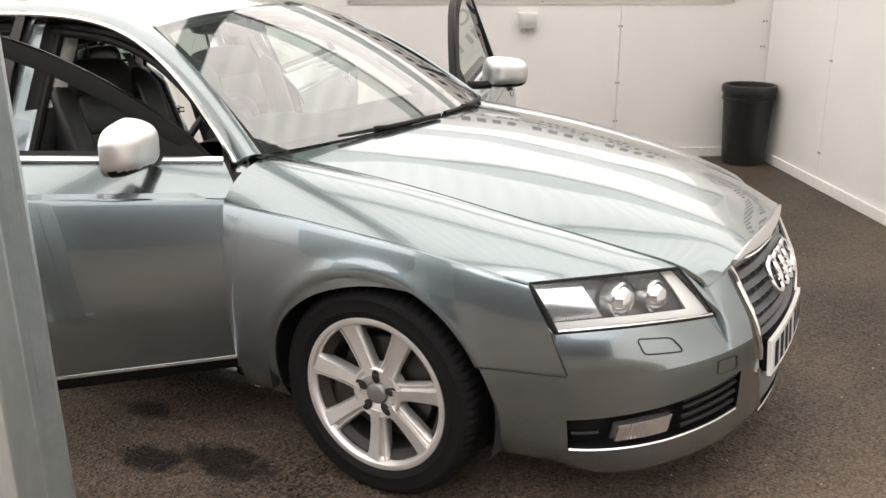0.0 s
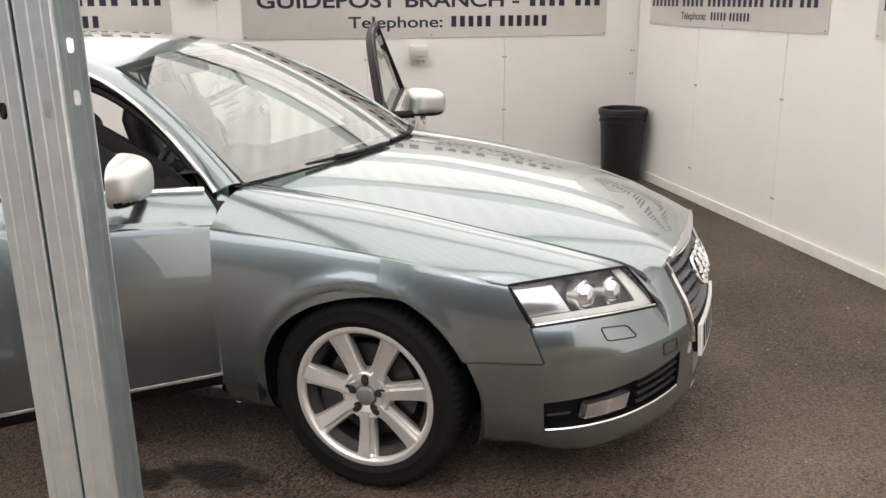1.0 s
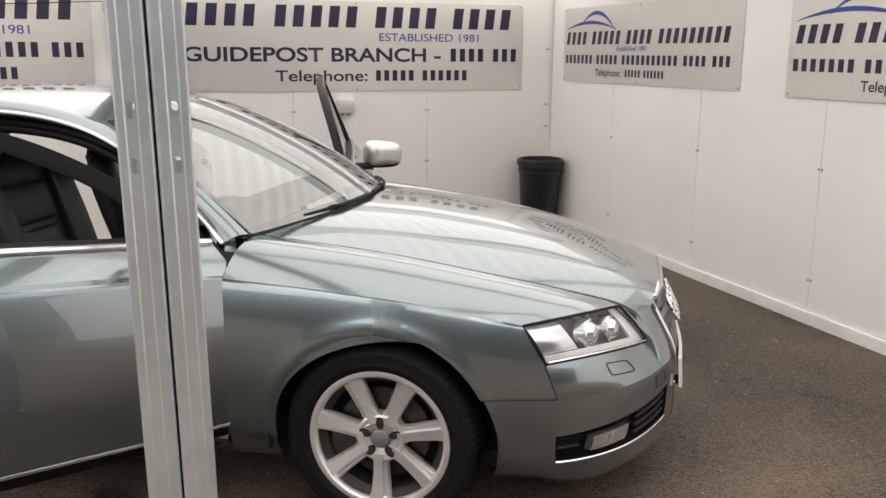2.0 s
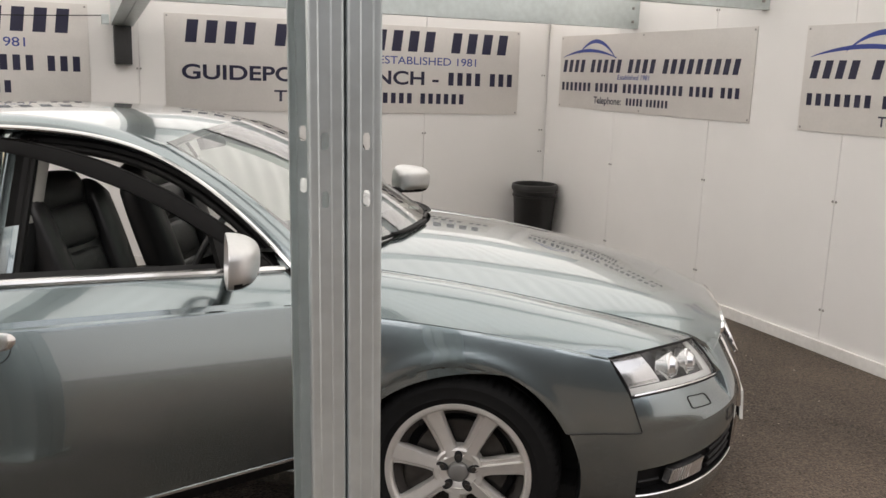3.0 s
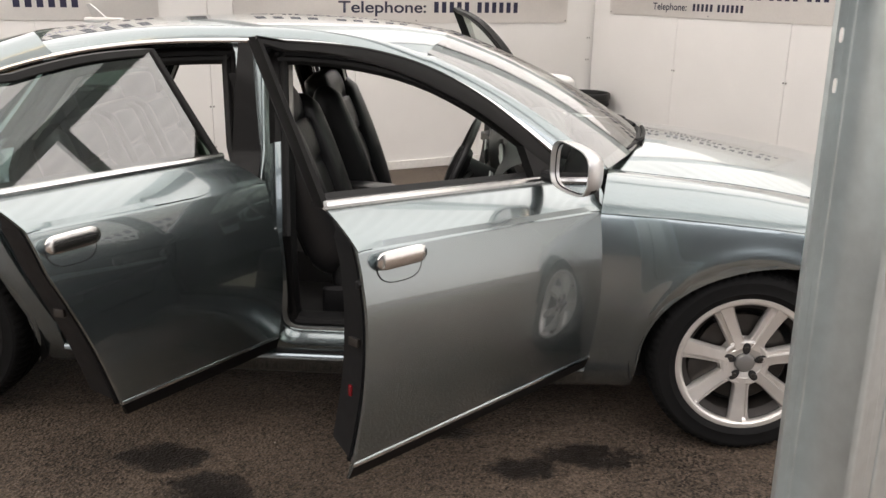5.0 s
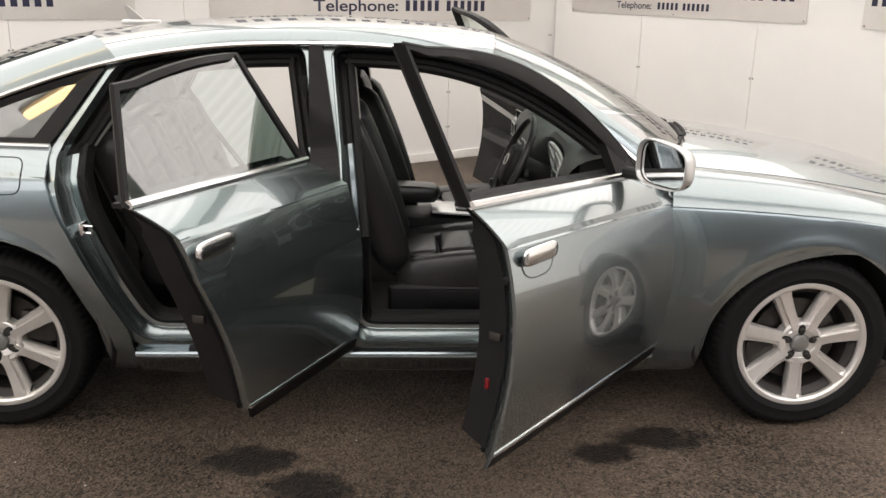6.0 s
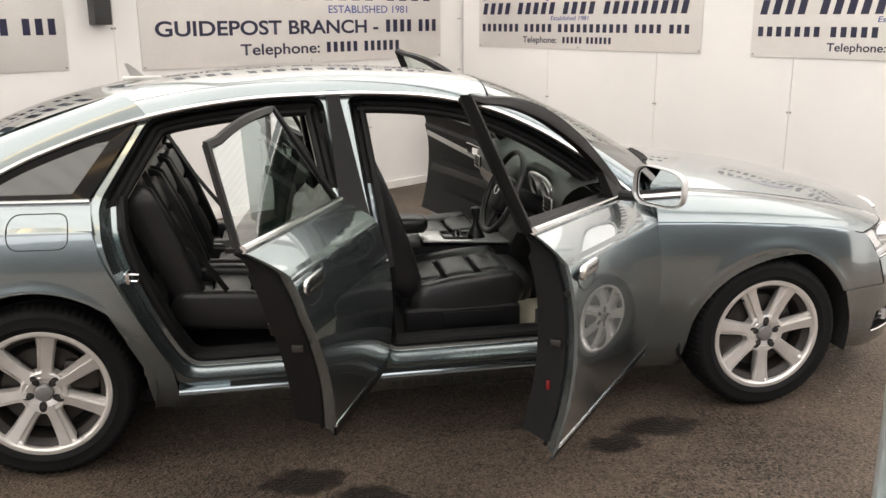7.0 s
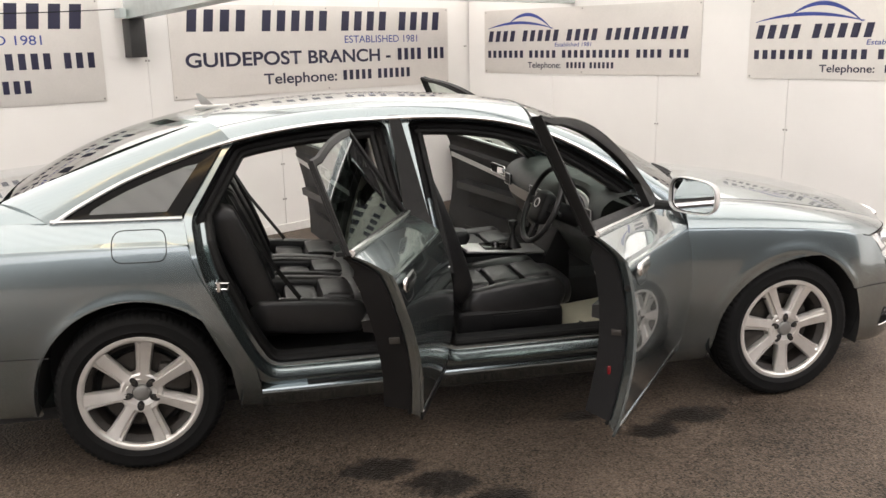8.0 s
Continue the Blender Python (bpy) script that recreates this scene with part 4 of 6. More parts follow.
            part("door_seal", fix(bm), RUBBER, car, "black rubber door seal")
            bm = bmesh.new()
            ring(bm, loop, [(0.058, 0.12), (0.066, 0.125), (0.074, 0.15), (0.07, 0.18)], s)
            fix(bm)
            for face in bm.faces:
                face.material_index = 0 if face.calc_center_median().z > 1.0 else 1
            part("pillar_trim", bm, [LINER, PLASTIC], car, "pale grey pillar trim over black sill trim")
        # black strip added behind the fender edge: the hinge gap's shade as colour
        bm = bmesh.new()
        f = coons([(-0.547, 0.30), (-0.67, 0.30)], [(-0.524, 0.905), (-0.66, 0.905)], [(-0.547, 0.30), (-0.524, 0.905)], [(-0.67, 0.30), (-0.66, 0.905)])
        slab(bm, on_side(f, s, 0.010), on_side(f, s, 0.05), steps(0, 1, 3), steps(0, 1, 16))
        part("hinge_gap_shade", fix(bm), RUBBER, car, "black strip added for the shade in the hinge gap")
        # B pillar between the openings
        bm = bmesh.new()
        f = coons([(-1.625, 0.30), (-1.675, 0.30)], [(-1.70, 1.34), (-1.80, 1.34)], [(-1.625, 0.30), (-1.63, 0.70), (-1.662, 1.0), (-1.70, 1.34)], [(-1.675, 0.30), (-1.677, 0.85), (-1.747, 1.0), (-1.80, 1.34)])
        grid(bm, on_side(f, s, 0.030), steps(0, 1, 3), steps(0, 1, 24))
        part("b_pillar", fix(bm), PAINT, car)
        bm = bmesh.new()
        f = coons([(-1.648, 0.863), (-1.752, 0.863)], [(-1.735, 1.352), (-1.782, 1.352)], [(-1.648, 0.863), (-1.666, 0.98), (-1.735, 1.352)], [(-1.752, 0.863), (-1.762, 0.95), (-1.782, 1.352)])
        slab(bm, on_side(f, s, -0.005), on_side(f, s, 0.026), steps(0, 1, 4), steps(0, 1, 14))
        cap = part("pillar_cap", fix(bm), GLOSSBLACK, car, "black pillar cover")
        bm = bmesh.new()
        f = coons([(-1.640, 0.815), (-1.745, 0.815)], [(-1.644, 0.862), (-1.756, 0.862)], [(-1.640, 0.815), (-1.644, 0.862)], [(-1.745, 0.815), (-1.756, 0.862)])
        slab(bm, on_side(f, s, -0.008), on_side(f, s, 0.026), steps(0, 1, 4), steps(0, 1, 3))
        part("cap_foot", fix(bm), PLASTIC, cap)
        for x, z in ((-2.535, 0.735), (-1.645, 0.735)):
            bm = bmesh.new()
            box(bm, (0.014, 0.05, 0.045), (x + 0.01, s * (side(x, z) - 0.058), z), 0.004)
            tube(bm, [(x, s * (side(x, z) - 0.05), z - 0.012), (x + 0.045, s * (side(x, z) - 0.035), z - 0.012), (x + 0.05, s * (side(x, z) - 0.035), z + 0.012), (x, s * (side(x, z) - 0.05), z + 0.012)], 0.005, 6)
            part("striker", fix(bm), CHROME, car, "bright door striker")
        for hx in (-1.678,):
            for hz in (0.44, 0.80):
                bm = bmesh.new()
                box(bm, (0.035, 0.03, 0.075), (hx - 0.02, s * 0.868, hz), 0.004)
                box(bm, (0.05, 0.018, 0.04), (hx - 0.045, s * 0.862, hz), 0.004)
                part("hinge", bm, PAINT, car)
        # roof rail and A pillar, then its bright line
        bm = bmesh.new()
        def rail(u, v, d=0.0):
            x = -0.575 - 1.995 * u
            a = Vector((x, s * (tumble(x, RAIL(x)) + 0.002), RAIL(x) - 0.004))
            if x > -1.13:
                k = (x + 0.575) / (-1.13 + 0.575)
                b = Vector((-0.495 - 0.63 * k, s * (0.742 - 0.195 * k), 0.958 + 0.352 * k + 0.035 * math.sin(math.pi * k)))
            else:
                k = (x + 1.13) / (-2.57 + 1.13)
                b = Vector((x + 0.005, s * (0.547 - 0.012 * k), RAIL(x) + 0.030 + 0.012 * math.sin(math.pi * k) + 0.035 * k**3))
            p = a.lerp(b, v) + Vector((0, s * 0.008, 0.009)) * 4 * v * (1 - v)
            return p - Vector((0, s * d, d)) * 0.7
        slab(bm, rail, lambda u, v: rail(u, v, 0.012), steps(0, 1, 56), steps(0, 1, 6))
        part("roof_rail", fix(bm), PAINT, car)
        bm = bmesh.new()
        xs = steps(-0.575, -3.12, 70)
        path = [(x, s * (tumble(x, RAIL(x)) + 0.006), RAIL(x) - 0.002) for x in xs]
        tube(bm, path, 0.0085, 8)
        tube(bm, [(x, s * (BELT_W(x) + 0.003), BELT(x) + 0.004) for x in steps(-2.645, -3.135, 16)], 0.009, 8)
        tube(bm, [(-3.10, s * 0.738, 1.003), (-3.125, s * 0.737, 0.998), (-3.135, s * 0.736, 1.0), (-3.12, s * 0.734, 1.006)], 0.008, 6)
        part("window_trim", fix(bm), BRIGHT, car, "chrome window surround")
        # quarter glass in a black frame
        loop = [(-2.475, RAIL(-2.475) - 0.012)] + [(x, RAIL(x) - 0.012) for x in steps(-2.55, -3.09, 10)] + [(-3.10, 1.007), (-2.645, 1.003)]
        inner = [(-2.575, RAIL(-2.575) - 0.048)] + [(x, RAIL(x) - 0.042) for x in steps(-2.62, -2.98, 8)] + [(-2.995, 1.022), (-2.705, 1.02)]
        bm = bmesh.new()
        n = 60
        lo, li = along(loop + loop[:1]), along(inner + inner[:1])
        def frame_ring(k, v):
            a, b = lo(k), li(k)
            p = a.lerp(b, v)
            return (p.x, s * (tumble(p.x, p.y) - 0.004 - 0.004 * v), p.y)
        grid(bm, frame_ring, steps(0, 1, n), [0, 0.5, 1])
        part("quarter_frame", fix(bm), GLOSSBLACK, car)
        bm = bmesh.new()
        bm.faces.new([bm.verts.new((x, s * (tumble(x, z) - 0.007), z)) for x, z in inner])
        part("quarter_glass", bm, PRIVACY, car, "tinted quarter window").visible_shadow = False

    # bonnet
    bm = bmesh.new()
    vs = steps(-0.995, 0.995, 56)
    slab(bm, hood_point, lambda u, v: Vector(hood_point(u, v)) - Vector((0, 0, 0.014)), steps(0, 1, 44), vs)
    part("bonnet", fix(bm), PAINT, car, angle=45)
    # roof skin
    bm = bmesh.new()
    ROOF_Z = curve([(-1.0, 1.347), (-1.13, 1.370), (-1.3, 1.393), (-1.7, 1.413), (-2.0, 1.410), (-2.35, 1.388), (-2.7, 1.343)])
    def roof(u, v, d=0.0):
        a = abs(v)
        x0, x1 = -1.075 - 0.05 * a**2, -2.68 + 0.12 * a**2
        x = x0 + (x1 - x0) * u
        k = min(1, max(0, (x + 1.13) / (-2.57 + 1.13)))
        zr = RAIL(x) + 0.030 + 0.012 * math.sin(math.pi * k) + 0.035 * k**3
        zr = min(zr, ROOF_Z(x) - 0.004)
        return (x, v * (0.549 - 0.012 * k), zr + (ROOF_Z(x) - zr) * (1 - a**2.2) - d)
    slab(bm, roof, lambda u, v: roof(u, v, 0.02), steps(0, 1, 44), steps(-1, 1, 40))
    part("roof", fix(bm), PAINT, car, angle=50)
    bm = bmesh.new()
    slab(bm, lambda u, v: roof(u, v * 0.98, 0.024), lambda u, v: roof(u, v * 0.98, 0.045), steps(0.02, 0.98, 12), steps(-1, 1, 12))
    part("headliner", fix(bm), LINER, car, "pale grey headliner")
    # roof aerial
    bm = bmesh.new()
    box(bm, (0.16, 0.045, 0.02), (-2.52, 0, 1.375), 0.009)
    prism(bm, [(-2.50, 1.375), (-2.55, 1.42), (-2.575, 1.44), (-2.59, 1.438), (-2.575, 1.40), (-2.565, 1.375)], -0.006, 0.006, "y")
    part("aerial", fix(bm), SATIN, car, "pale roof aerial fin")
    # windscreen
    def screen(u, v, d=0.0):
        a = abs(v)
        b = Vector((-0.29 - 0.205 * a**2.0, v * 0.738, 0.985 - 0.030 * a**2))
        t = Vector((-1.075 - 0.05 * a**2, v * 0.546, 1.362 - 0.052 * a**2.2))
        return b.lerp(t, u) + Vector((0.3, 0, 1)) * (0.03 * 4 * u * (1 - u)) * (1 - 0.5 * a**2) + Vector((-0.4, 0, -1)) * d
    bm = bmesh.new()
    grid(bm, screen, steps(0, 1, 16), steps(-0.985, 0.985, 24))
    part("windscreen", bm, SCREEN, car, "clear laminated windscreen").visible_shadow = False
    bm = bmesh.new()
    us, vs = [0, 0.05] + steps(0.1, 0.9, 12) + [0.965, 1.0], [-1, -0.95] + steps(-0.9, 0.9, 18) + [0.95, 1]
    grid(bm, lambda u, v: screen(u, v, -0.001 if abs(v) > 0.98 else 0.004), us, vs, skip=lambda u, v: 0.05 < u < 0.965 and abs(v) < 0.95)
    part("windscreen_border", fix(bm), RUBBER, car, "black windscreen border")
    bm = bmesh.new()
    box(bm, (0.03, 0.22, 0.06), (-1.19, 0, 1.275), 0.012, m=pose(0, 0, 0, 0, -20, 0))
    tube(bm, [(-1.17, 0, 1.30), (-1.14, 0, 1.35)], 0.012, 8)
    part("rear_view_mirror", fix(bm), PLASTIC, car)
    # rear screen, boot lid and tail
    def rear(u, v, d=0.0):
        a = abs(v)
        t = Vector((-2.68 + 0.13 * a**2, v * 0.535, 1.345 + 0.006 * a**2))
        b = Vector((-3.36 + 0.05 * a**2, v * 0.605, 1.085 - 0.018 * a**2))
        return t.lerp(b, u) + Vector((-0.3, 0, 1)) * 0.035 * 4 * u * (1 - u) * (1 - 0.4 * a * a) - Vector((0, 0, d))
    bm = bmesh.new()
    grid(bm, rear, steps(0, 1, 12), steps(-1, 1, 18))
    part("rear_screen", fix(bm), PRIVACY, car, "dark rear window").visible_shadow = False
    bm = bmesh.new()
    def boot(u, v):
        x = -3.33 - 0.62 * u - 0.03 * (1 - v * v)
        return (x, v * (0.61 - 0.06 * u), 1.075 - 0.05 * u + 0.012 * (1 - v * v))
    grid(bm, boot, steps(0, 1, 8), steps(-1, 1, 14))
    grid(bm, lambda u, v: (-3.95 - 0.05 * (1 - v * v) + 0.04 * abs(u - 0.5), v * (0.55 + 0.17 * math.sin(math.pi * min(1, u * 1.1))), 1.02 - 0.80 * u), steps(0, 1, 10), steps(-1, 1, 14))
    part("boot_lid", fix(bm), PAINT, car)
    # underside
    bm = bmesh.new()
    box(bm, (4.3, 1.36, 0.06), (-1.45, 0, 0.20), 0.02)
    box(bm, (1.5, 1.60, 0.06), (-1.42, 0, 0.21), 0.02)
    part("underbody", bm, UNDER, car)
    bm = bmesh.new()
    box(bm, (0.05, 1.5, 0.62), (-0.50, 0, 0.52), 0.01)
    part("bulkhead", bm, UNDER, car)
    bm = bmesh.new()
    box(bm, (0.05, 1.2, 0.5), (-2.45, 0, 0.50), 0.01)
    part("bulkhead", bm, UNDER, car)
    # scuttle and wipers under the windscreen
    bm = bmesh.new()
    grid(bm, lambda u, v: (-0.30 - 0.20 * v * v - 0.04 + 0.09 * u, v * 0.70, 0.965 - 0.03 * v * v - 0.012 * u), [0, 1], steps(-1, 1, 16))
    part("scuttle", fix(bm), PLASTIC, car)
    for y0, y1 in ((-0.02, -0.48), (0.62, 0.05)):
        bm = bmesh.new()
        pts = [(-0.292 - 0.22 * (y / 0.7) ** 2, y, 0.992 - 0.03 * (y / 0.7) ** 2) for y in steps(y0, y1, 10)]
        tube(bm, pts, 0.008, 6)
        tube(bm, [(p[0] + 0.018, p[1], p[2] + 0.004) for p in pts[:7]] + [(pts[7][0], pts[7][1], pts[7][2] + 0.006)], 0.0075, 6)
        part("wiper", fix(bm), RUBBER, car, "black wiper blade")
    for s in (-1, 1):
        # fuel flap on the right flank only
        if s < 0:
            bm = bmesh.new()
            loop = rounded([(-2.706, 0.856, 0.04), (-2.905, 0.858, 0.04), (-2.905, 0.968, 0.04), (-2.706, 0.966, 0.04)])
            bm2 = offset_loop(loop, 0.0)
            fine = along(bm2 + bm2[:1])
            tube(bm, [(p.x, s * (side(p.x, p.y) + 0.0004), p.y) for p in (fine(k / 90) for k in range(90))], 0.002, 5, True)
            part("fuel_flap_gap", fix(bm), UNDER, car)
        # seam over the rear bumper
        bm = bmesh.new()
        bar(bm, [(x, s * (low(x, 0.505) + 0.0005), 0.505) for x in steps(-3.17, -3.9, 14)], 0.003, 0.004)
        part("bumper_seam", fix(bm), UNDER, car)


def build_front(car):
    """Bumper, grille, plate, lamps."""
    pL, pR = 1.95, nose_p(0.405)

    def zed(p, v):
        """Height rows of the lower bumper: lip, lower intake, upper band."""
        k = min(1, max(0, (p - pL) / (pR - pL)))
        zb, zt = 0.262 + 0.035 * k, 0.365 + 0.055 * k
        rows = [0.165, zb, zt, 0.499]
        v3 = v * 3
        i = min(2, int(v3))
        return rows[i] + (rows[i + 1] - rows[i]) * (v3 - i)

    for s in (-1, 1):
        def lower(u, v, d=0.0):
            pe = nose_p(GRILLE_W(zed(9, v)))
            p = u if u <= pR else pR + (u - pR) / (9 - pR) * (pe - pR)
            z = zed(p, v)
            q = nose(p, z)
            if p < 1:
                xa = math.sqrt(max(0, ARCH_R**2 - (z - ARCH_Z) ** 2))
                xa = max(xa, 0.30) if z > 0.2 else 0.345
                x = xa + (q.x - 0.339) / (0.45 - 0.339) * (0.45 - xa)
                q = Vector((x, low(x, max(z, 0.165)), z))
            return Vector((q.x - d, s * (q.y - d * 0.8), q.z))
        us = steps(0, 1, 4) + steps(1.3, pL, 3) + steps(pL, pR, 26)[1:] + steps(pR, 9, 6)[1:]
        vs = steps(0, 1 / 3, 5) + steps(1 / 3, 2 / 3, 6)[1:] + steps(2 / 3, 1, 7)[1:]
        skip = lambda u, v: pL < u < pR and 1 / 3 < v < 2 / 3
        bm = bmesh.new()
        grid(bm, lower, us, vs, skip)
        # upper band below the lamp, up to the bonnet edge
        pa, pr = 1.62, nose_p(0.462)
        C = lamp_face(1, 1, 0)
        def upper(u, v):
            """u 0..1 under the lamp, 1..2 on to the grille."""
            if u <= 1:
                lo, hi = nose(1.9 + (pr - 1.9) * u, 0.499), lamp_face(1, u, 0, 0.001) + Vector((0.002, 0.002, -0.004))
                q = lo.lerp(hi, v) + Vector((0.6, 0.8, 0)) * 0.010 * 4 * v * (1 - v) * math.sin(math.pi * min(1, u + 0.25))
            else:
                w = u - 1
                z1 = 0.598 + 0.078 * min(1, w / 0.12) + 0.032 * w
                z = 0.499 + (z1 - 0.499) * v
                q = nose(pr + (nose_p(GRILLE_W(z)) - pr) * w, z) + (C - nose(pr, 0.598)) * v * (1 - w) ** 1.5
            return Vector((q.x, s * q.y, q.z))
        grid(bm, upper, steps(0, 1, 24) + steps(1.02, 1.12, 4) + steps(1.2, 2, 6), steps(0, 1, 10))
        def cheek(u, v):
            """Painted corner between the lamp's inner end and the grille."""
            a, b = lamp_face(s, 1, v, 0.002), upper(1.12, 0.55 + 0.45 * v)
            return a.lerp(b, u) + Vector((0.004, 0, 0.002)) * 4 * u * (1 - u)
        grid(bm, cheek, steps(0, 1, 6), steps(0, 1, 8))
        skin_tree = BVHTree.FromBMesh(fix(bm))
        part("front_bumper", bm, PAINT, car)
        # lower intake with slats and fog lamp
        bm = bmesh.new()
        grid(bm, lambda u, v: lower(u, v, 0.045), steps(pL, pR, 20), steps(1 / 3, 2 / 3, 2))
        for side_v in (1 / 3, 2 / 3):
            grid(bm, lambda u, v, k=side_v: lower(u, k, 0.045 * v), steps(pL, pR, 20), [0, 1])
        for uu in (pL, pR):
            grid(bm, lambda u, v, k=uu: lower(k, u, 0.045 * v), steps(1 / 3, 2 / 3, 3), [0, 1])
        intake = part("lower_intake", fix(bm), PLASTIC, car, "black slatted lower intake")
        for k in (0.41, 0.49, 0.57, 0.635):
            bm = bmesh.new()
            tube(bm, [lower(p, k, 0.012) for p in steps(4.55, pR - 0.08, 14)], 0.0085, 6)
            part("slat", bm, PLASTIC, intake)
        bm = bmesh.new()
        tube(bm, [lower(p, 0.5, 0.012) for p in steps(pL + 0.15, pL + 0.75, 6)], 0.006, 6)
        part("slat", bm, PLASTIC, intake)
        bm = bmesh.new()
        tube(bm, [lower(p, 1 / 3 + 0.012, 0.0) for p in steps(pL + 0.02, pR - 0.05, 30)], 0.0045, 6)
        part("trim_strip", bm, CHROME, intake, "chrome strip along the intake")
        fog = bmesh.new()
        slab(fog, lambda u, v: lower(u + (v - 0.5) * 0.5, v, 0.008), lambda u, v: lower(u + (v - 0.5) * 0.5, v, 0.03), steps(3.1, 4.3, 8), steps(0.40, 0.55, 3))
        lamp = part("fog_lamp", fix(fog), LENSGREY, car, "clear rectangular fog lamp")
        for k in steps(3.1, 3.75, 7):
            bm = bmesh.new()
            tube(bm, [lower(k - 0.06, 0.41, 0.007), lower(k + 0.03, 0.545, 0.007)], 0.0022, 5)
            part("lens_rib", bm, CHROME, lamp)
        # washer flap and towing cover: fine recessed outlines laid onto the skin
        def onto(y, z):
            """The bumper's skin straight ahead of a point."""
            return skin_tree.ray_cast(Vector((1.5, s * y, z)), Vector((-1, 0, 0)))[0]
        for pts in ([(0.722, 0.590, 0.01), (0.717, 0.549, 0.01), (0.612, 0.535, 0.012), (0.636, 0.577, 0.014)], [(0.512, 0.482, 0.008), (0.512, 0.442, 0.008), (0.43, 0.437, 0.008), (0.433, 0.477, 0.008)]):
            loop = rounded(pts, 4)
            fine = along(loop + [loop[0]])
            bm = bmesh.new()
            tube(bm, [onto(fine(k).x, fine(k).y) + Vector((0.0006, s * 0.0006, 0)) for k in steps(0, 1, 48)[:-1]], 0.0021, 5, True)
            part("cover_gap", fix(bm), UNDER, car)
        lens = lambda u, v, d=0.0: lamp_face(s, u, v, d)
        bm = bmesh.new()
        grid(bm, lens, steps(0, 1, 20), steps(0, 1, 8))
        head = part("headlamp", fix(bm), LENS, car, "clear headlamp with chrome reflectors")
        head.visible_shadow = False
        bm = bmesh.new()
        grid(bm, lambda u, v: lens(u, v, 0.055), steps(0.02, 0.98, 16), steps(0.02, 0.98, 6))
        for k in (0, 1):
            grid(bm, lambda u, v, k=k: lens(u, k, 0.06 * v), steps(0, 1, 16), [0, 1])
            grid(bm, lambda u, v, k=k: lens(k, u, 0.06 * v), steps(0, 1, 6), [0, 1])
        part("bowl", fix(bm), BOWL, head)
        bm = bmesh.new()
        slab(bm, lambda u, v: lens(u, v, 0.036), lambda u, v: lens(u, v, 0.05), steps(0.62, 0.86, 6), steps(0.20, 0.97, 4))
        part("dark_mask", fix(bm), LAMPDARK, head)
        bm = bmesh.new()
        slab(bm, lambda u, v: lens(u, v, 0.018), lambda u, v: lens(u, v, 0.03), steps(0.03, 0.98, 20), steps(0.03, 0.20, 3))
        slab(bm, lambda u, v: lens(0.83 + 0.04 * v + (0.15 - 0.06 * v) * u, 0.2 + 0.77 * v, 0.018 + 0.01 * v), lambda u, v: lens(0.83 + 0.04 * v + (0.15 - 0.06 * v) * u, 0.2 + 0.77 * v, 0.034), steps(0, 1, 4), steps(0, 1, 6))
        part("light_strip", fix(bm), PLATEWHITE, head, "white running light strip")
        bm = bmesh.new()
        slab(bm, lambda u, v: lens(u, v, 0.03), lambda u, v: lens(u, v, 0.045), steps(0.03, 0.30, 8), steps(0.22, 0.95, 5))
        turn = part("indicator", fix(bm), LENSGREY, head, "ribbed clear indicator")
        for k in steps(0.05, 0.285, 15):
            bm = bmesh.new()
            tube(bm, [lens(k, 0.24, 0.0295), lens(k - 0.01, 0.93, 0.0295)], 0.0018, 5)
            part("lens_rib", bm, LENSGREY, turn)
        for k, r in ((0.44, 0.047), (0.66, 0.044)):
            bm = bmesh.new()
            c = lens(k, 0.56, 0.05)
            axis = Vector((0.94, s * 0.28, 0.1)).normalized()
            m = Matrix.Translation(c) @ axis.to_track_quat("Z", "Y").to_matrix().to_4x4()
            lathe(bm, [(r, -0.01), (r * 1.02, 0.03), (r * 0.9, 0.035), (r * 0.86, 0.02), (r * 0.80, 0.035), (r * 0.55, 0.05), (0, 0.056)], 24, "z")
            bmesh.ops.transform(bm, matrix=m, verts=bm.verts)
            part("projector", fix(bm), LENSGREY, head, "bright projector lens")
        bm = bmesh.new()
        loop = [lens(u, 0, 0.0) for u in steps(0, 1, 20)] + [lens(1, v, 0.0) for v in steps(0, 1, 6)[1:]] + [lens(u, 1, 0.0) for u in steps(1, 0, 20)[1:]] + [lens(0, v, 0.0) for v in steps(1, 0, 6)[1:-1]]
        tube(bm, loop, 0.0045, 6, True)
        part("lamp_gasket", bm, RUBBER, head)
        bm = bmesh.new()
        tube(bm, [lens(u, 0.035, -0.003) for u in steps(0.02, 0.98, 24)], 0.0045, 6)
        part("lower_trim", bm, CHROME, head)

    # grille: dark opening, slats with ribs, chrome frame, badge and plate
    zs = steps(0.205, 0.715, 14)
    def face(y, z, d):
        x = nose(nose_p(abs(y)), z).x
        return Vector((x - d, y, z))
    bm = bmesh.new()
    grid(bm, lambda k, z: face(k * GRILLE_W(z), z, 0.06), steps(-1, 1, 20), zs)
    for s in (-1, 1):
        grid(bm, lambda d, z, s=s: face(s * GRILLE_W(z), z, d), [0, 0.06], zs)
    grille = part("grille", fix(bm), UNDER, car, "grey slatted grille in a chrome frame")
    for z in (0.24, 0.275, 0.31, 0.345, 0.485, 0.52, 0.555, 0.59, 0.625, 0.66, 0.692):
        bm = bmesh.new()
        slab(bm, lambda y, v: face(y, z + 0.011 * (v - 0.5), 0.006 + 0.012 * v), lambda y, v: face(y, z + 0.011 * (v - 0.5), 0.035), steps(-GRILLE_W(z) + 0.004, GRILLE_W(z) - 0.004, 24), [0, 1])
        part("slat", fix(bm), GRILLE, grille)
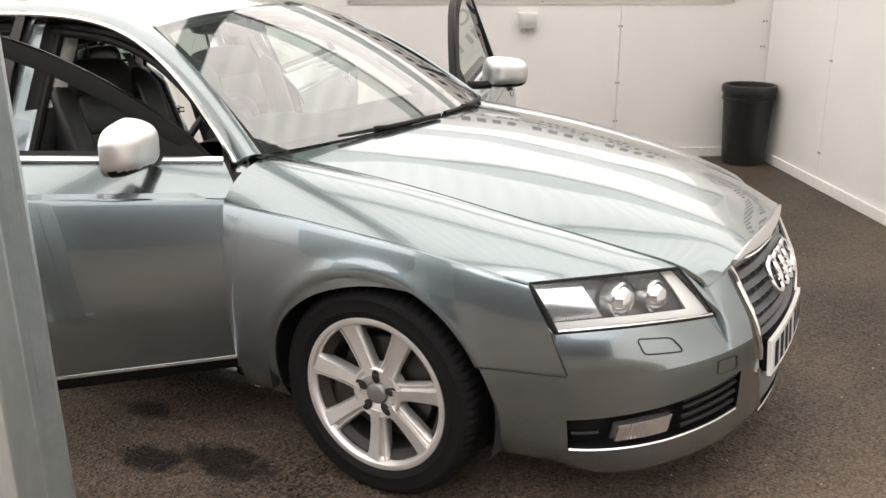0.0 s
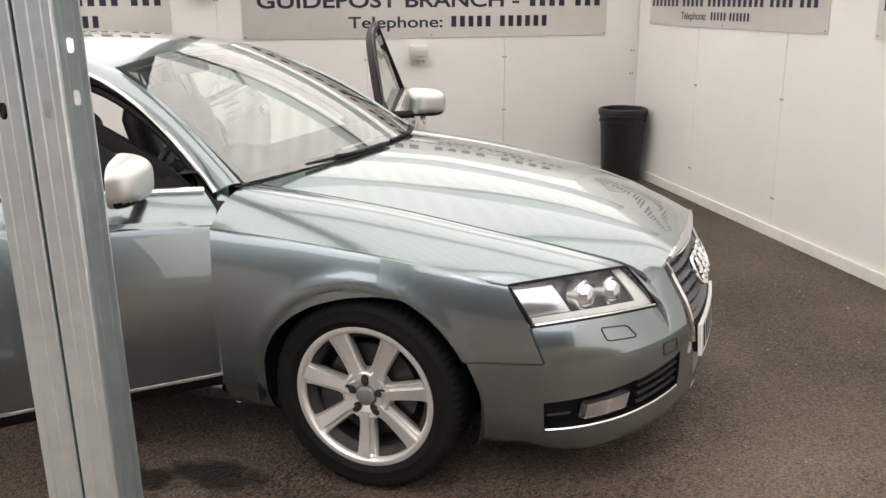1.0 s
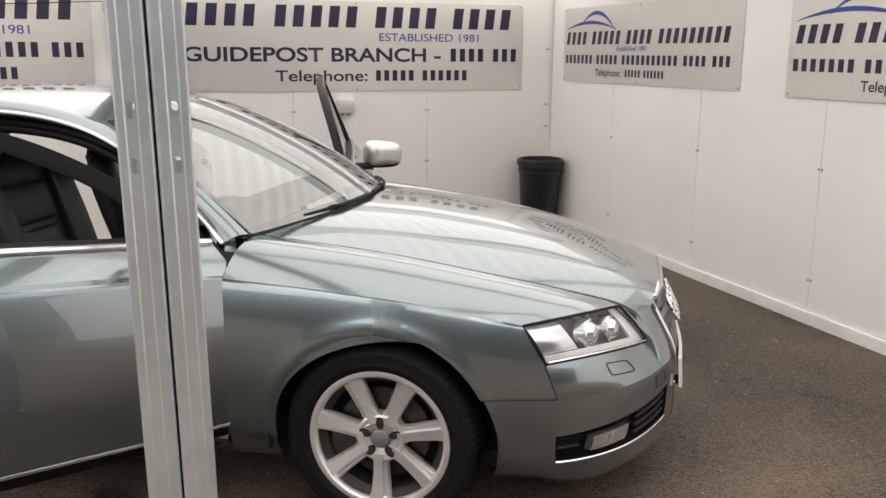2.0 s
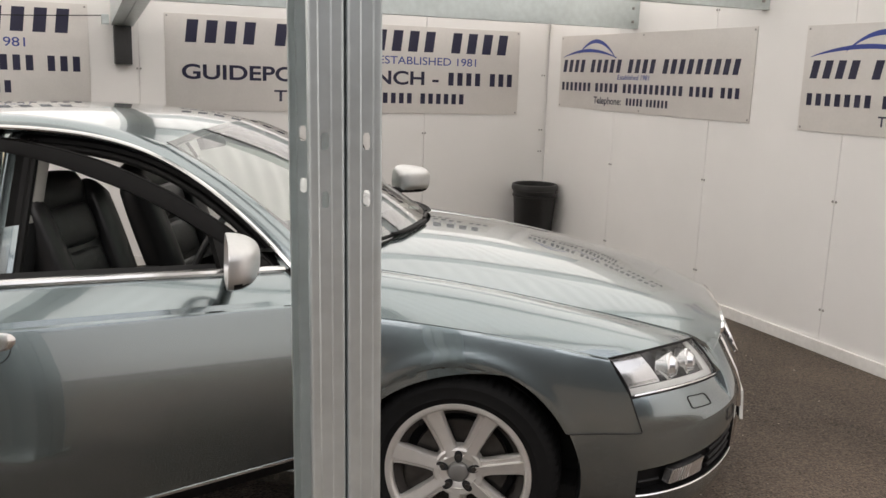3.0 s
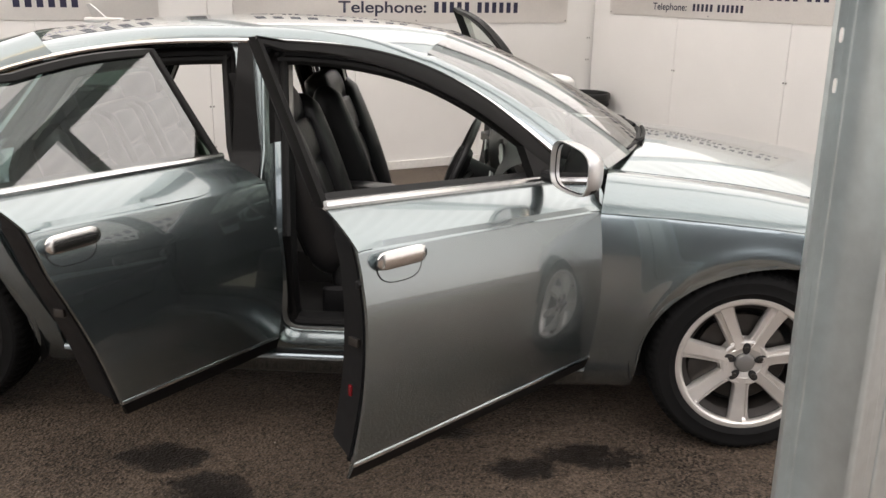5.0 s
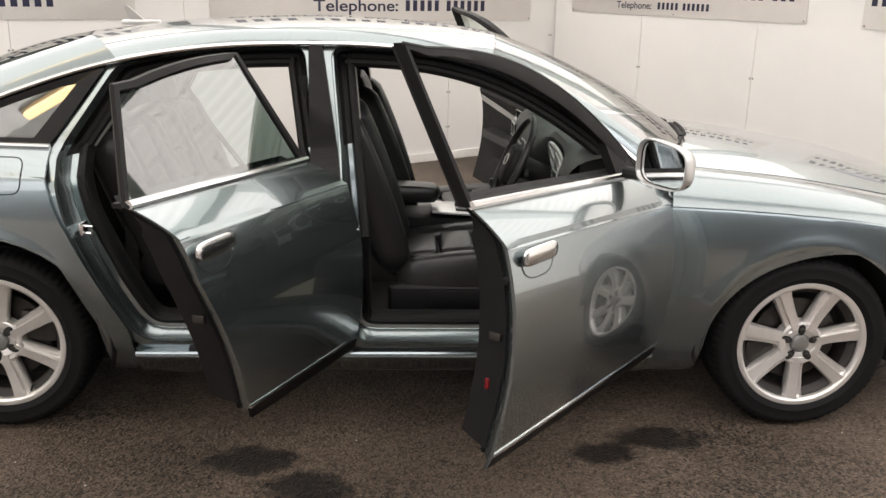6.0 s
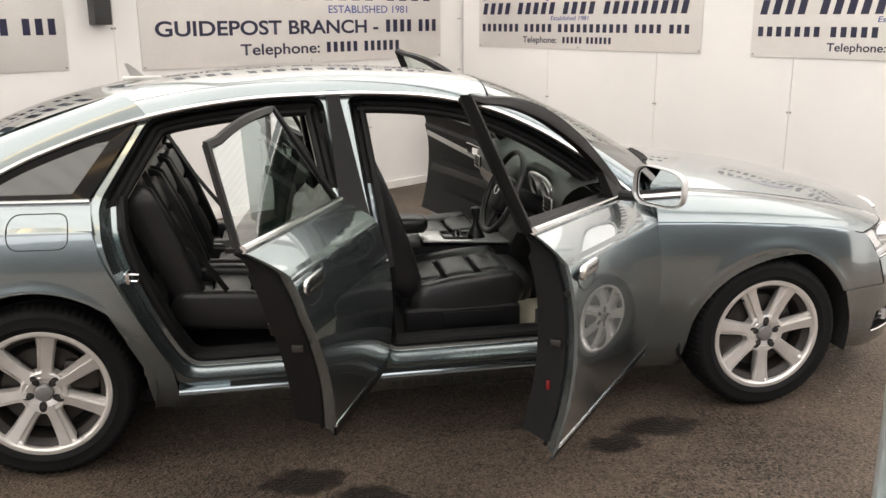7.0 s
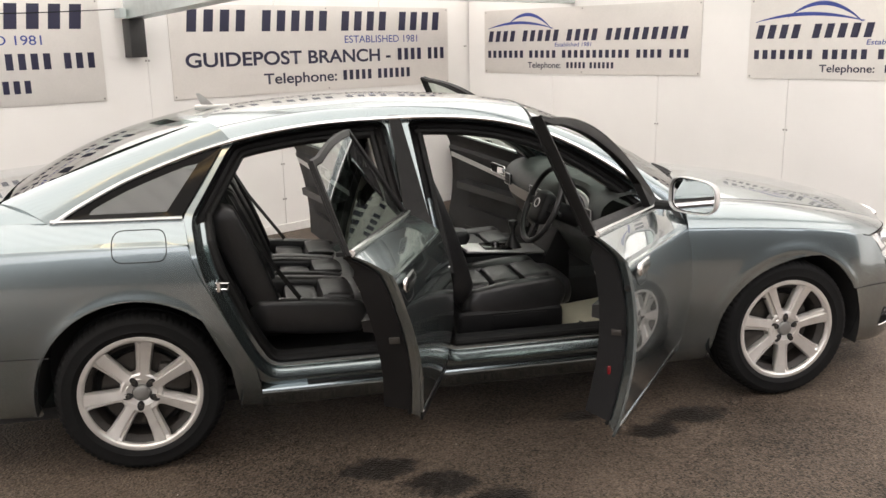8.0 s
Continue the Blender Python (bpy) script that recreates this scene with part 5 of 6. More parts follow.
    for k in steps(-0.9, 0.9, 14):
        bm = bmesh.new()
        slab(bm, lambda z, v: face(k * GRILLE_W(z), z, 0.02) + Vector((0, 0.004 * (v - 0.5), 0)), lambda z, v: face(k * GRILLE_W(z), z, 0.045) + Vector((0, 0.004 * (v - 0.5), 0)), steps(0.475, 0.71, 6), [0, 1])
        part("rib", fix(bm), GRILLE, grille)
    bm = bmesh.new()
    sides = [z for z in zs if z > 0.40]
    top_edge = [face(GRILLE_W(0.715) * k, 0.717 + 0.008 * (1 - k * k), -0.003) for k in steps(-0.95, 0.95, 16)]
    tube(bm, [face(-GRILLE_W(z), z, -0.002) for z in sides] + top_edge + [face(GRILLE_W(z), z, -0.002) for z in sides[::-1]], 0.0095, 8, flat=1.3)
    def band(k, v, d=0.0):
        """The wide chrome lip between the bonnet's edge and the grille."""
        y = GRILLE_W(0.705) * k
        top = Vector(hood_point(1.0, max(-0.99, min(0.99, y / SEAM_Y(0.86))))) + Vector((0.009, 0, 0.003))
        foot = face(y, 0.700, -0.010)
        return top.lerp(foot, v) + Vector((0.006, 0, 0.003)) * math.sin(math.pi * v) - Vector((d, 0, 0.4 * d))
    slab(bm, band, lambda k, v: band(k, v, 0.012), steps(-0.99, 0.99, 24), steps(0, 1, 4))
    part("grille_frame", fix(bm), CHROME, grille, "chrome grille surround")
    bm = bmesh.new()
    under = [z for z in zs if z < 0.40]
    tube(bm, [face(-GRILLE_W(z), z, 0.0) for z in under[::-1]] + [face(GRILLE_W(0.205) * k, 0.205, 0.0) for k in steps(-0.95, 0.95, 8)] + [face(GRILLE_W(z), z, 0.0) for z in under], 0.0045, 6)
    part("lower_frame", fix(bm), CHROME, grille)
    bm = bmesh.new()
    slab(bm, lambda k, v: face(k * GRILLE_W(0.2) * 1.02, 0.16 + 0.04 * v, 0.0), lambda k, v: face(k * GRILLE_W(0.2) * 1.02, 0.16 + 0.04 * v, 0.03), steps(-1, 1, 12), [0, 0.5, 1])
    part("lip", fix(bm), PAINT, car)
    for y in (-0.108, -0.036, 0.036, 0.108):
        bm = bmesh.new()
        tube(bm, [face(y + 0.047 * math.cos(a), 0.62 + 0.047 * math.sin(a), -0.012) for a in [2 * math.pi * k / 28 for k in range(28)]], 0.0085, 8, True)
        part("badge_ring", fix(bm), CHROME, grille, "plain chrome ring")
    bm = bmesh.new()
    sheet_x = lambda y, v, d: Vector((0.995 - 0.16 * y * y - 0.008 * v - d, y, 0.355 + 0.110 * v))
    slab(bm, lambda y, v: sheet_x(y, v, 0.0), lambda y, v: sheet_x(y, v, 0.012), steps(-0.262, 0.262, 16), [0, 1])
    back = bmesh.new()
    slab(back, lambda y, v: sheet_x(y, v, 0.0125), lambda y, v: sheet_x(y, v, 0.075), steps(-0.24, 0.24, 8), [0.04, 0.96])
    part("plate_holder", fix(back), PLASTIC, car)
    plate = part("number_plate", fix(bm), PLATEWHITE, car, "white plate with plain dark bars")
    for i in range(7):
        bm = bmesh.new()
        y = -0.225 + i * 0.066 + (0.03 if i > 3 else 0)
        grid(bm, lambda a, v: sheet_x(a, 0.13 + 0.74 * v, -0.0012), [y, y + 0.022, y + 0.044], [0, 1])
        part("plate_bar", fix(bm), TRIMBLACK, plate)


def build_wheel(parent, at, s, spin):
    """A seven-spoke alloy wheel with its tyre and brake disc. Built with the outside at -y."""
    hub = empty("wheel", "", "")
    for key in ("label", "category"):
        if key in hub:
            del hub[key]
    hub.parent = parent
    hub.matrix_basis = pose(*at, 0, spin, 0) if s < 0 else pose(*at, 0, 0, 180) @ pose(0, 0, 0, 0, spin, 0)
    R, W = 0.328, 0.225
    bm = bmesh.new()
    tyre = [(0.225, 0.09), (0.232, 0.10), (0.26, 0.112), (0.29, 0.113), (0.31, 0.104), (0.322, 0.088), (0.3265, 0.06), (0.3275, 0.03), (0.322, 0.028), (0.322, 0.020), (0.328, 0.018), (0.328, -0.018), (0.322, -0.020), (0.322, -0.028), (0.3275, -0.03), (0.3265, -0.06), (0.322, -0.088), (0.312, -0.103), (0.302, -0.110), (0.300, -0.1105), (0.294, -0.1135), (0.288, -0.1135), (0.262, -0.113), (0.258, -0.1145), (0.254, -0.1125), (0.236, -0.104), (0.226, -0.096), (0.222, -0.085)]
    turns = 216
    def tread(k, j):
        r, y = tyre[j]
        if k % 3 == 0 and r > 0.311 and abs(y) > 0.035:
            r -= 0.005
        a = 2 * math.pi * k / turns
        return (r * math.cos(a), y, r * math.sin(a))
    grid(bm, tread, list(range(turns)), list(range(len(tyre))), close=True)
    fix(bm)
    part("tyre", bm, TYRE, hub, "black worn road tyre", angle=25)
    bm = bmesh.new()
    lathe(bm, [(0.218, 0.10), (0.224, 0.10), (0.224, 0.085), (0.205, 0.06), (0.195, 0.02), (0.193, -0.04), (0.20, -0.07), (0.212, -0.083), (0.205, -0.080), (0.19, -0.06), (0.186, 0.02), (0.196, 0.07), (0.21, 0.09)], 72, "y", True)
    part("barrel", fix(bm), BARREL, hub, "inner barrel darkened for brake dust and shade")
    bm = bmesh.new()
    lathe(bm, [(0.212, -0.086), (0.224, -0.092), (0.236, -0.099), (0.238, -0.103), (0.236, -0.107), (0.228, -0.1085), (0.221, -0.107), (0.216, -0.102), (0.212, -0.094)], 72, "y", True)
    # spokes: broad, nearly flat, a narrow groove down one side
    for i in range(7):
        a = 2 * math.pi * i / 7 + math.pi / 2
        def spoke(u, v, d):
            r = 0.055 + 0.166 * u
            half = 0.0245 + 0.0125 * u + 0.010 * max(0, (u - 0.82) / 0.18) ** 2 + 0.016 * (max(0, 0.26 - u) / 0.26) ** 1.5
            y = -0.092 - 0.010 * u + 0.004 * math.sin(math.pi * u)
            if d == 0:
                e = abs(v)
                y += 0.004 * max(0, (e - 0.80) / 0.2) ** 2 * 4
                if 0.30 < v < 0.62 and 0.06 < u < 0.97:
                    y += 0.011
                if v >= 0.62:
                    y += 0.005
                if v < 0.30:
                    y += 0.006 * (0.30 - v) / 1.3 - 0.002
            return Matrix.Rotation(-a, 4, "Y") @ Vector((r, y + d, half * v))
        slab(bm, lambda u, v: spoke(u, v, 0), lambda u, v: spoke(u, v * 0.8, 0.045), steps(0, 1, 10), [-1, -0.93, -0.8, -0.2, 0.28, 0.31, 0.46, 0.61, 0.64, 0.8, 0.93, 1])
    lathe(bm, [(0.0, -0.06), (0.034, -0.062), (0.036, -0.084), (0.04, -0.086), (0.075, -0.091), (0.082, -0.088), (0.086, -0.05), (0.0, -0.045)], 56)
    rim = part("rim", fix(bm), ALLOY, hub, "silver seven-spoke alloy wheel", angle=28)
    for i in range(5):
        a = 2 * math.pi * i / 5 - math.pi / 2
        spot = (0.054 * math.cos(a), -0.0015, 0.054 * math.sin(a))
        # flat black disc paints the shade inside the bolt's pocket
        bm = bmesh.new()
        lathe(bm, [(0.0, -0.0905), (0.0125, -0.0905), (0.014, -0.089)], 18)
        for v in bm.verts:
            along_r = v.co.x * math.cos(a) + v.co.z * math.sin(a)
            v.co.x += along_r * 0.55 * math.cos(a)
            v.co.z += along_r * 0.55 * math.sin(a)
        bmesh.ops.translate(bm, verts=bm.verts, vec=spot)
        part("pocket_shade", fix(bm), UNDER, rim)
        bm = bmesh.new()
        lathe(bm, [(0, -0.0935), (0.0075, -0.0935), (0.009, -0.092), (0.0095, -0.088)], 6)
        bmesh.ops.translate(bm, verts=bm.verts, vec=spot)
        part("wheel_bolt", fix(bm), DISC, rim, smooth=False)
    bm = bmesh.new()
    lathe(bm, [(0, -0.0985), (0.022, -0.098), (0.029, -0.0955), (0.033, -0.090), (0.034, -0.08)], 32)
    part("centre_cap", fix(bm), CAP, rim, "plain grey centre cap")
    bm = bmesh.new()
    tube(bm, [(0.193, -0.085, 0.0), (0.203, -0.112, 0.0)], 0.004, 6)
    bmesh.ops.rotate(bm, verts=bm.verts, matrix=Matrix.Rotation(radians(52), 3, "Y"))
    part("valve", fix(bm), RUBBER, rim)
    bm = bmesh.new()
    lathe(bm, [(0.07, -0.03), (0.155, -0.03), (0.158, -0.026), (0.158, -0.006), (0.07, 0.0)], 48)
    box(bm, (0.13, 0.07, 0.11), (0.12, -0.02, 0.06), 0.02)
    part("brake", fix(bm), DISC, hub, "rusty grey brake disc")
    # black disc stands in for the shade behind the spokes
    bm = bmesh.new()
    lathe(bm, [(0, 0.02), (0.21, 0.02)], 32)
    part("backing", fix(bm), UNDER, hub)
    return hub


# ---- doors ----
def build_door(car, name, s, front, angle, tilt, shift, window, label, roll=0.0, lift=0.0):
    """A door modelled shut, then swung about its hinge line. Its inside is built too."""
    if front:
        f_edge = [(-0.560, 0.280), (-0.546, 0.60), (-0.534, CREASE(-0.534))]
        f_up = [(-0.534, CREASE(-0.534)), (-0.558, BELT(-0.558))]
        r_edge = [(-1.638, 0.270), (-1.640, 0.70), (-1.648, CREASE(-1.648))]
        r_up = [(-1.648, CREASE(-1.648)), (-1.660, BELT(-1.66))]
        hinge = Vector((-0.60, s * 0.83, 0))
        outline = [(-1.662, BELT(-1.66)), (-1.722, 1.362)] + [(x, RAIL(x) + 0.008) for x in steps(-1.64, -0.66, 22)] + [(-0.585, BELT(-0.585))]
        sail = -0.80
    else:
        f_edge = [(-1.664, 0.295), (-1.668, 0.60), (-1.680, CREASE(-1.68))]
        f_up = [(-1.680, CREASE(-1.68)), (-1.752, BELT(-1.75))]
        r_edge = [(-2.388, 0.352), (-2.46, 0.50), (-2.60, 0.80), (-2.625, CREASE(-2.625))]
        r_up = [(-2.625, CREASE(-2.625)), (-2.640, BELT(-2.64))]
        hinge = Vector((-1.70, s * 0.855, 0))
        outline = [(-2.650, BELT(-2.65)), (-2.462, 1.272)] + [(x, RAIL(x) - 0.012) for x in steps(-2.38, -1.86, 12)] + [(-1.803, 1.330), (-1.755, BELT(-1.75))]
        sail = None
    door = empty(name, "", "")
    for key in ("label", "category"):
        if key in door:
            del door[key]
    tagged(door, label)
    door.parent = car
    swing = Matrix.Rotation(radians(-angle * s), 4, "Z")
    lean = Matrix.Rotation(radians(tilt), 4, "Y")
    lean = lean @ Matrix.Rotation(radians(-roll * s), 4, "X")
    door.matrix_basis = Matrix.Translation((shift[0], s * shift[1], lift)) @ Matrix.Translation(hinge) @ swing @ lean @ Matrix.Translation(-hinge)
    fl = coons([f_edge[0], r_edge[0]], [(x, CREASE(x)) for x in steps(f_edge[-1][0], r_edge[-1][0], 12)], f_edge, r_edge)
    fu = coons([(x, CREASE(x)) for x in steps(f_up[0][0], r_up[0][0], 12)], [(x, BELT(x)) for x in steps(f_up[1][0], r_up[1][0], 12)], f_up, r_up)
    skin = bmesh.new()
    for f, nv in ((fl, 16), (fu, 6)):
        rows = steps(0, 1, nv)[:-1] + ([0.972, 0.984, 0.989, 0.993, 0.9965] if nv > 10 else []) + [1.0]
        slab(skin, on_side(f, s), on_side(f, s, 0.010), steps(0, 1, 22), rows)
    part("door_skin", fix(skin), PAINT, door, angle=14)
    inner = bmesh.new()
    sh = lambda f, m: (lambda u, v: f(m + (1 - 2 * m) * u, v))
    slab(inner, on_side(sh(lambda u, v: fl(u, 0.02 + 0.98 * v), 0.012), s, 0.0125), on_side(sh(lambda u, v: fl(u, 0.05 + 0.95 * v), 0.03), s, 0.046), steps(0, 1, 14), steps(0, 1, 10))
    slab(inner, on_side(sh(fu, 0.012), s, 0.0125), on_side(sh(fu, 0.03), s, 0.046), steps(0, 1, 14), steps(0, 1, 4))
    part("door_shell", fix(inner), PAINT, door)
    seal = bmesh.new()
    lp = [fl(u, 0.055) for u in steps(0.03, 0.97, 14)] + [fl(0.965, v) for v in steps(0.1, 1, 10)] + [fu(0.965, v) for v in steps(0.2, 0.9, 4)]
    tube(seal, [(p.x, s * (side(p.x, p.y) - 0.05), p.y) for p in lp], 0.009, 6)
    part("door_seal", seal, RUBBER, door)
    if front:
        lead = along(f_edge + f_up[1:])
        # black tube added to draw the shaded gap between door and fender
        bm = bmesh.new()
        tube(bm, [(p.x + 0.005, s * (side(p.x, p.y) - 0.012), p.y) for p in (lead(k / 30) for k in range(31))], 0.009, 6)
        part("leading_gap_shade", fix(bm), RUBBER, door, "black strip for the gap's shade down the leading edge")
    # trim panel with armrest, pull, pocket and bright strip
    trim = bmesh.new()
    deep = lambda p: 0.132 + 0.012 * math.sin(3 * p[1])
    slab(trim, on_side(lambda u, v: fl(0.022 + 0.956 * u, 0.07 + 0.93 * v), s, 0.046), lambda u, v: (lambda p: (p[0], s * (side(p[0], p[1]) - deep(p)), p[1]))(fl(0.045 + 0.91 * u, 0.10 + 0.90 * v)), steps(0, 1, 16), steps(0, 1, 10))
    slab(trim, on_side(lambda u, v: fu(0.022 + 0.956 * u, v), s, 0.046), lambda u, v: (lambda p: (p[0], s * (min(side(p[0], p[1]), 0.875) - 0.128 + 0.055 * v), p[1] + 0.02 * v))(fu(0.045 + 0.91 * u, v)), steps(0, 1, 16), steps(0, 1, 5))
    tp = part("trim_panel", fix(trim), PLASTIC, door, "black inner trim panel")
    def inside(u, v, d):
        p = fl(u, v)
        return Vector((p.x, s * (side(p.x, p.y) - deep(p) - d), p.y))
    bm = bmesh.new()
    slab(bm, lambda u, v: inside(0.14 + 0.66 * u, 0.60 + 0.11 * v - 0.03 * u, 0.0), lambda u, v: inside(0.14 + 0.66 * u, 0.615 + 0.075 * v - 0.03 * u, 0.075), steps(0, 1, 12), steps(0, 1, 4))
    part("armrest", fix(bm), LEATHER, tp)
    bm = bmesh.new()
    slab(bm, lambda u, v: inside(0.08 + 0.86 * u, 0.775 + 0.055 * v + 0.13 * u, 0.0), lambda u, v: inside(0.08 + 0.86 * u, 0.775 + 0.055 * v + 0.13 * u, 0.007), steps(0, 1, 16), [0, 1])
    part("trim_strip", fix(bm), SATIN, tp, "brushed aluminium strip")
    hc = inside(0.42, 0.925, 0.0)
    hoop = rounded([(-0.078, -0.022, 0.02), (0.078, -0.036, 0.02), (0.078, 0.026, 0.02), (-0.078, 0.036, 0.02)])
    bm = bmesh.new()
    tube(bm, [hc + Vector((x, -s * 0.008, z)) for x, z in hoop], 0.0065, 8, True)
    box(bm, (0.085, 0.010, 0.040), hc + Vector((0.03, -s * 0.006, -0.004)), 0.004)
    part("inner_handle", fix(bm), CHROME, tp, "chrome door pull")
    bm = bmesh.new()
    bm.faces.new([bm.verts.new(hc + Vector((x, -s * 0.003, z))) for x, z in hoop])
    part("handle_recess", bm, PLASTIC, tp, smooth=False)
    if front:
        bm = bmesh.new()
        lathe(bm, [(0, -0.004), (0.026, -0.004), (0.030, -0.012), (0.036, -0.008), (0.036, 0.02)], 24)
        bmesh.ops.transform(bm, matrix=Matrix.Translation(inside(0.10, 0.90, 0.004)) @ (Matrix() if s < 0 else Matrix.Rotation(math.pi, 4, "Z")), verts=bm.verts)
        part("tweeter", fix(bm), DARKBOX, tp, "small round speaker")
    bm = bmesh.new()
    slab(bm, lambda u, v: inside(0.10 + 0.64 * u, 0.16 + 0.24 * v, 0.0), lambda u, v: inside(0.12 + 0.60 * u, 0.18 + 0.20 * v, 0.025), steps(0, 1, 8), steps(0, 1, 3))
    part("door_pocket", fix(bm), PLASTIC, tp)
    bm = bmesh.new()
    lathe(bm, [(0, -0.006), (0.055, -0.006), (0.066, -0.010), (0.07, -0.004), (0.07, 0.02)], 28)
    bmesh.ops.transform(bm, matrix=Matrix.Translation(inside(0.16, 0.46, 0.004)) @ (Matrix.Rotation(math.pi, 4, "Z") if s < 0 else Matrix()), verts=bm.verts)
    part("speaker", fix(bm), DARKBOX, tp)
    # window frame
    frame_bm = bmesh.new()
    n = len(outline)
    def frame_pt(k, w, d):
        x, z = outline[k]
        a, b = Vector(outline[max(0, k - 1)]), Vector(outline[min(n - 1, k + 1)])
        t = (b - a).normalized()
        if k == 1:
            t = ((Vector(outline[1]) - Vector(outline[0])).normalized() + (Vector(outline[2]) - Vector(outline[1])).normalized()).normalized()
        nr = Vector((t.y, -t.x))
        if nr.dot(Vector((-1.2 if front else -2.15, 1.1)) - Vector((x, z))) < 0:
            nr = -nr
        q = Vector((x, z)) + nr * w
        lean_out = 0.035 * max(0.0, q.y - BELT(q.x)) / 0.38 if front else 0.0
        return (q.x, s * (tumble(q.x, max(q.y, BELT(q.x))) + lean_out - d), q.y)
    def broad(k):
        """Width of the frame: slim at the pillar post, broad where a front door's follows the windscreen."""
        return 0.022 + (0.030 * min(1, max(0, (outline[k][0] + 1.55) / 0.45)) if front and k > 1 else 0.0)
    deep_in = 0.040 if front else 0.018
    rows = [(0, 0.0), (0.8, 0.001), (1.0, 0.005), (1.0, deep_in - 0.005), (0.4, deep_in), (0, deep_in - 0.004), (-0.12, 0.010)]
    rings = [[frame_bm.verts.new(frame_pt(k, w * broad(k), d)) for w, d in rows] for k in range(n)]
    for a, b in zip(rings, rings[1:]):
        for j in range(len(rows)):
            i2 = (j + 1) % len(rows)
            frame_bm.faces.new((a[j], a[i2], b[i2], b[j]))
    frame_bm.faces.new(rings[0])
    frame_bm.faces.new(rings[-1][::-1])
    part("window_frame", fix(frame_bm), TRIMBLACK, door, "black window frame")
    bm = bmesh.new()
    tube(bm, [frame_pt(k, broad(k) * 0.5, deep_in + 0.001) for k in range(n)], 0.008 if front else 0.0055, 6)
    part("frame_seal", fix(bm), RUBBER, door)
    if front:
        bm = bmesh.new()
        tube(bm, [frame_pt(k, -0.001, 0.004) for k in range(1, n)], 0.0055, 6)
        part("frame_trim", fix(bm), GLOSSBLACK, door, "thin gloss black edge round the window frame")
    # belt strips
    xs = steps(f_up[1][0] - 0.005, r_up[1][0] - 0.002, 24)
    bm = bmesh.new()
    tube(bm, [(x, s * (BELT_W(x) + 0.001), BELT(x) + 0.006) for x in xs], 0.0115, 8)
    part("belt_trim", fix(bm), BRIGHT, door, "chrome strip under the window")
    bm = bmesh.new()
    bar(bm, [(x, s * (BELT_W(x) - 0.026), BELT(x) + 0.004) for x in xs], 0.044, 0.012)
    part("belt_seal", fix(bm), RUBBER, door)
    bm = bmesh.new()
    lo_path = [fl(u, 0.075) for u in steps(0, 1, 20)]
    bar(bm, [(p.x, s * (side(p.x, p.y) + 0.001), p.y) for p in lo_path], 0.006, 0.007)
    part("lower_trim", fix(bm), CHROME, door, "thin chrome strip along the foot")
    bm = bmesh.new()
    f = lambda u, v: fl(u, -0.02 + 0.085 * v)
    slab(bm, on_side(f, s, -0.001), on_side(f, s, 0.008), steps(0, 1, 16), [0, 1])
    part("lower_band", fix(bm), TRIMBLACK, door, "dark strip along the foot")
    # glass
    if window:
        loop = [frame_pt(k, broad(k) * 0.7, 0.014) for k in range(n)]
        tail = [(x, s * (BELT_W(x) - 0.016), BELT(x)) for x in steps(outline[-1][0] - 0.02, outline[0][0] + 0.02, 8)]
        bm = bmesh.new()
        edge = np.array([list(p) for p in loop + tail])
        flat = np.linalg.lstsq(np.c_[edge[:, 0], edge[:, 2], np.ones(len(edge))], edge[:, 1], rcond=None)[0]
        bm.faces.new([bm.verts.new((p[0], flat[0] * p[0] + flat[1] * p[2] + flat[2], p[2])) for p in edge])
        part("window_glass", bm, window, door, "wound-up window pane", smooth=False).visible_shadow = False
    # outer handle over its recess
    hx, hz = (-1.52, 0.845) if front else (-2.515, 0.865)
    hy = lambda x, z: s * low(x, min(z, CREASE(x)))
    cup_line = [(hx + 0.078 * c, hz - 0.004 - 0.048 * d) for c, d in ((math.copysign(abs(math.cos(a)) ** 0.7, math.cos(a)), math.sin(a) ** 0.8) for a in steps(0.0, math.pi, 24))]
    bm = bmesh.new()
    tube(bm, [(x, hy(x, z) + s * 0.0008, z) for x, z in cup_line], 0.0016, 5, True)
    part("handle_gap", fix(bm), UNDER, door)
    bm = bmesh.new()
    def hollow(k, r):
        x, z = cup_line[k]
        x, z = hx + (x - hx) * r, hz - 0.012 + (z - hz + 0.012) * r
        return (x, hy(x, z) + s * 0.0012, z)
    grid(bm, hollow, list(range(25)), [1.0, 0.9, 0.6, 0.3, 0.05])
    part("handle_cup", fix(bm), PAINT, door)
    bm = bmesh.new()
    pts = steps(-0.086, 0.086, 16)
    def grip(u, k):
        a = 2 * math.pi * k / 12
        e = math.sqrt(max(0, 1 - (u / 0.0875) ** 8))
        return (hx + u, hy(hx + u, hz) + s * (0.013 + 0.009 * math.copysign(abs(math.cos(a)) ** 0.7, math.cos(a)) * e), hz + 0.008 + 0.024 * math.copysign(abs(math.sin(a)) ** 0.7, math.sin(a)) * e)
    grid(bm, lambda k, u: grip(u, k), list(range(12)), pts, close=True)
    bmesh.ops.holes_fill(bm, edges=bm.edges)
    handle = part("handle", fix(bm), BRIGHT, door, "chrome pull handle")
    if front:
        bm = bmesh.new()
        lathe(bm, [(0, 0.0), (0.008, 0.0), (0.009, 0.004)], 14)
        bmesh.ops.translate(bm, verts=bm.verts, vec=(hx - 0.062, hy(hx, hz) + s * 0.0215, hz + 0.006))
        part("key_hole", fix(bm), DARKBOX, handle)
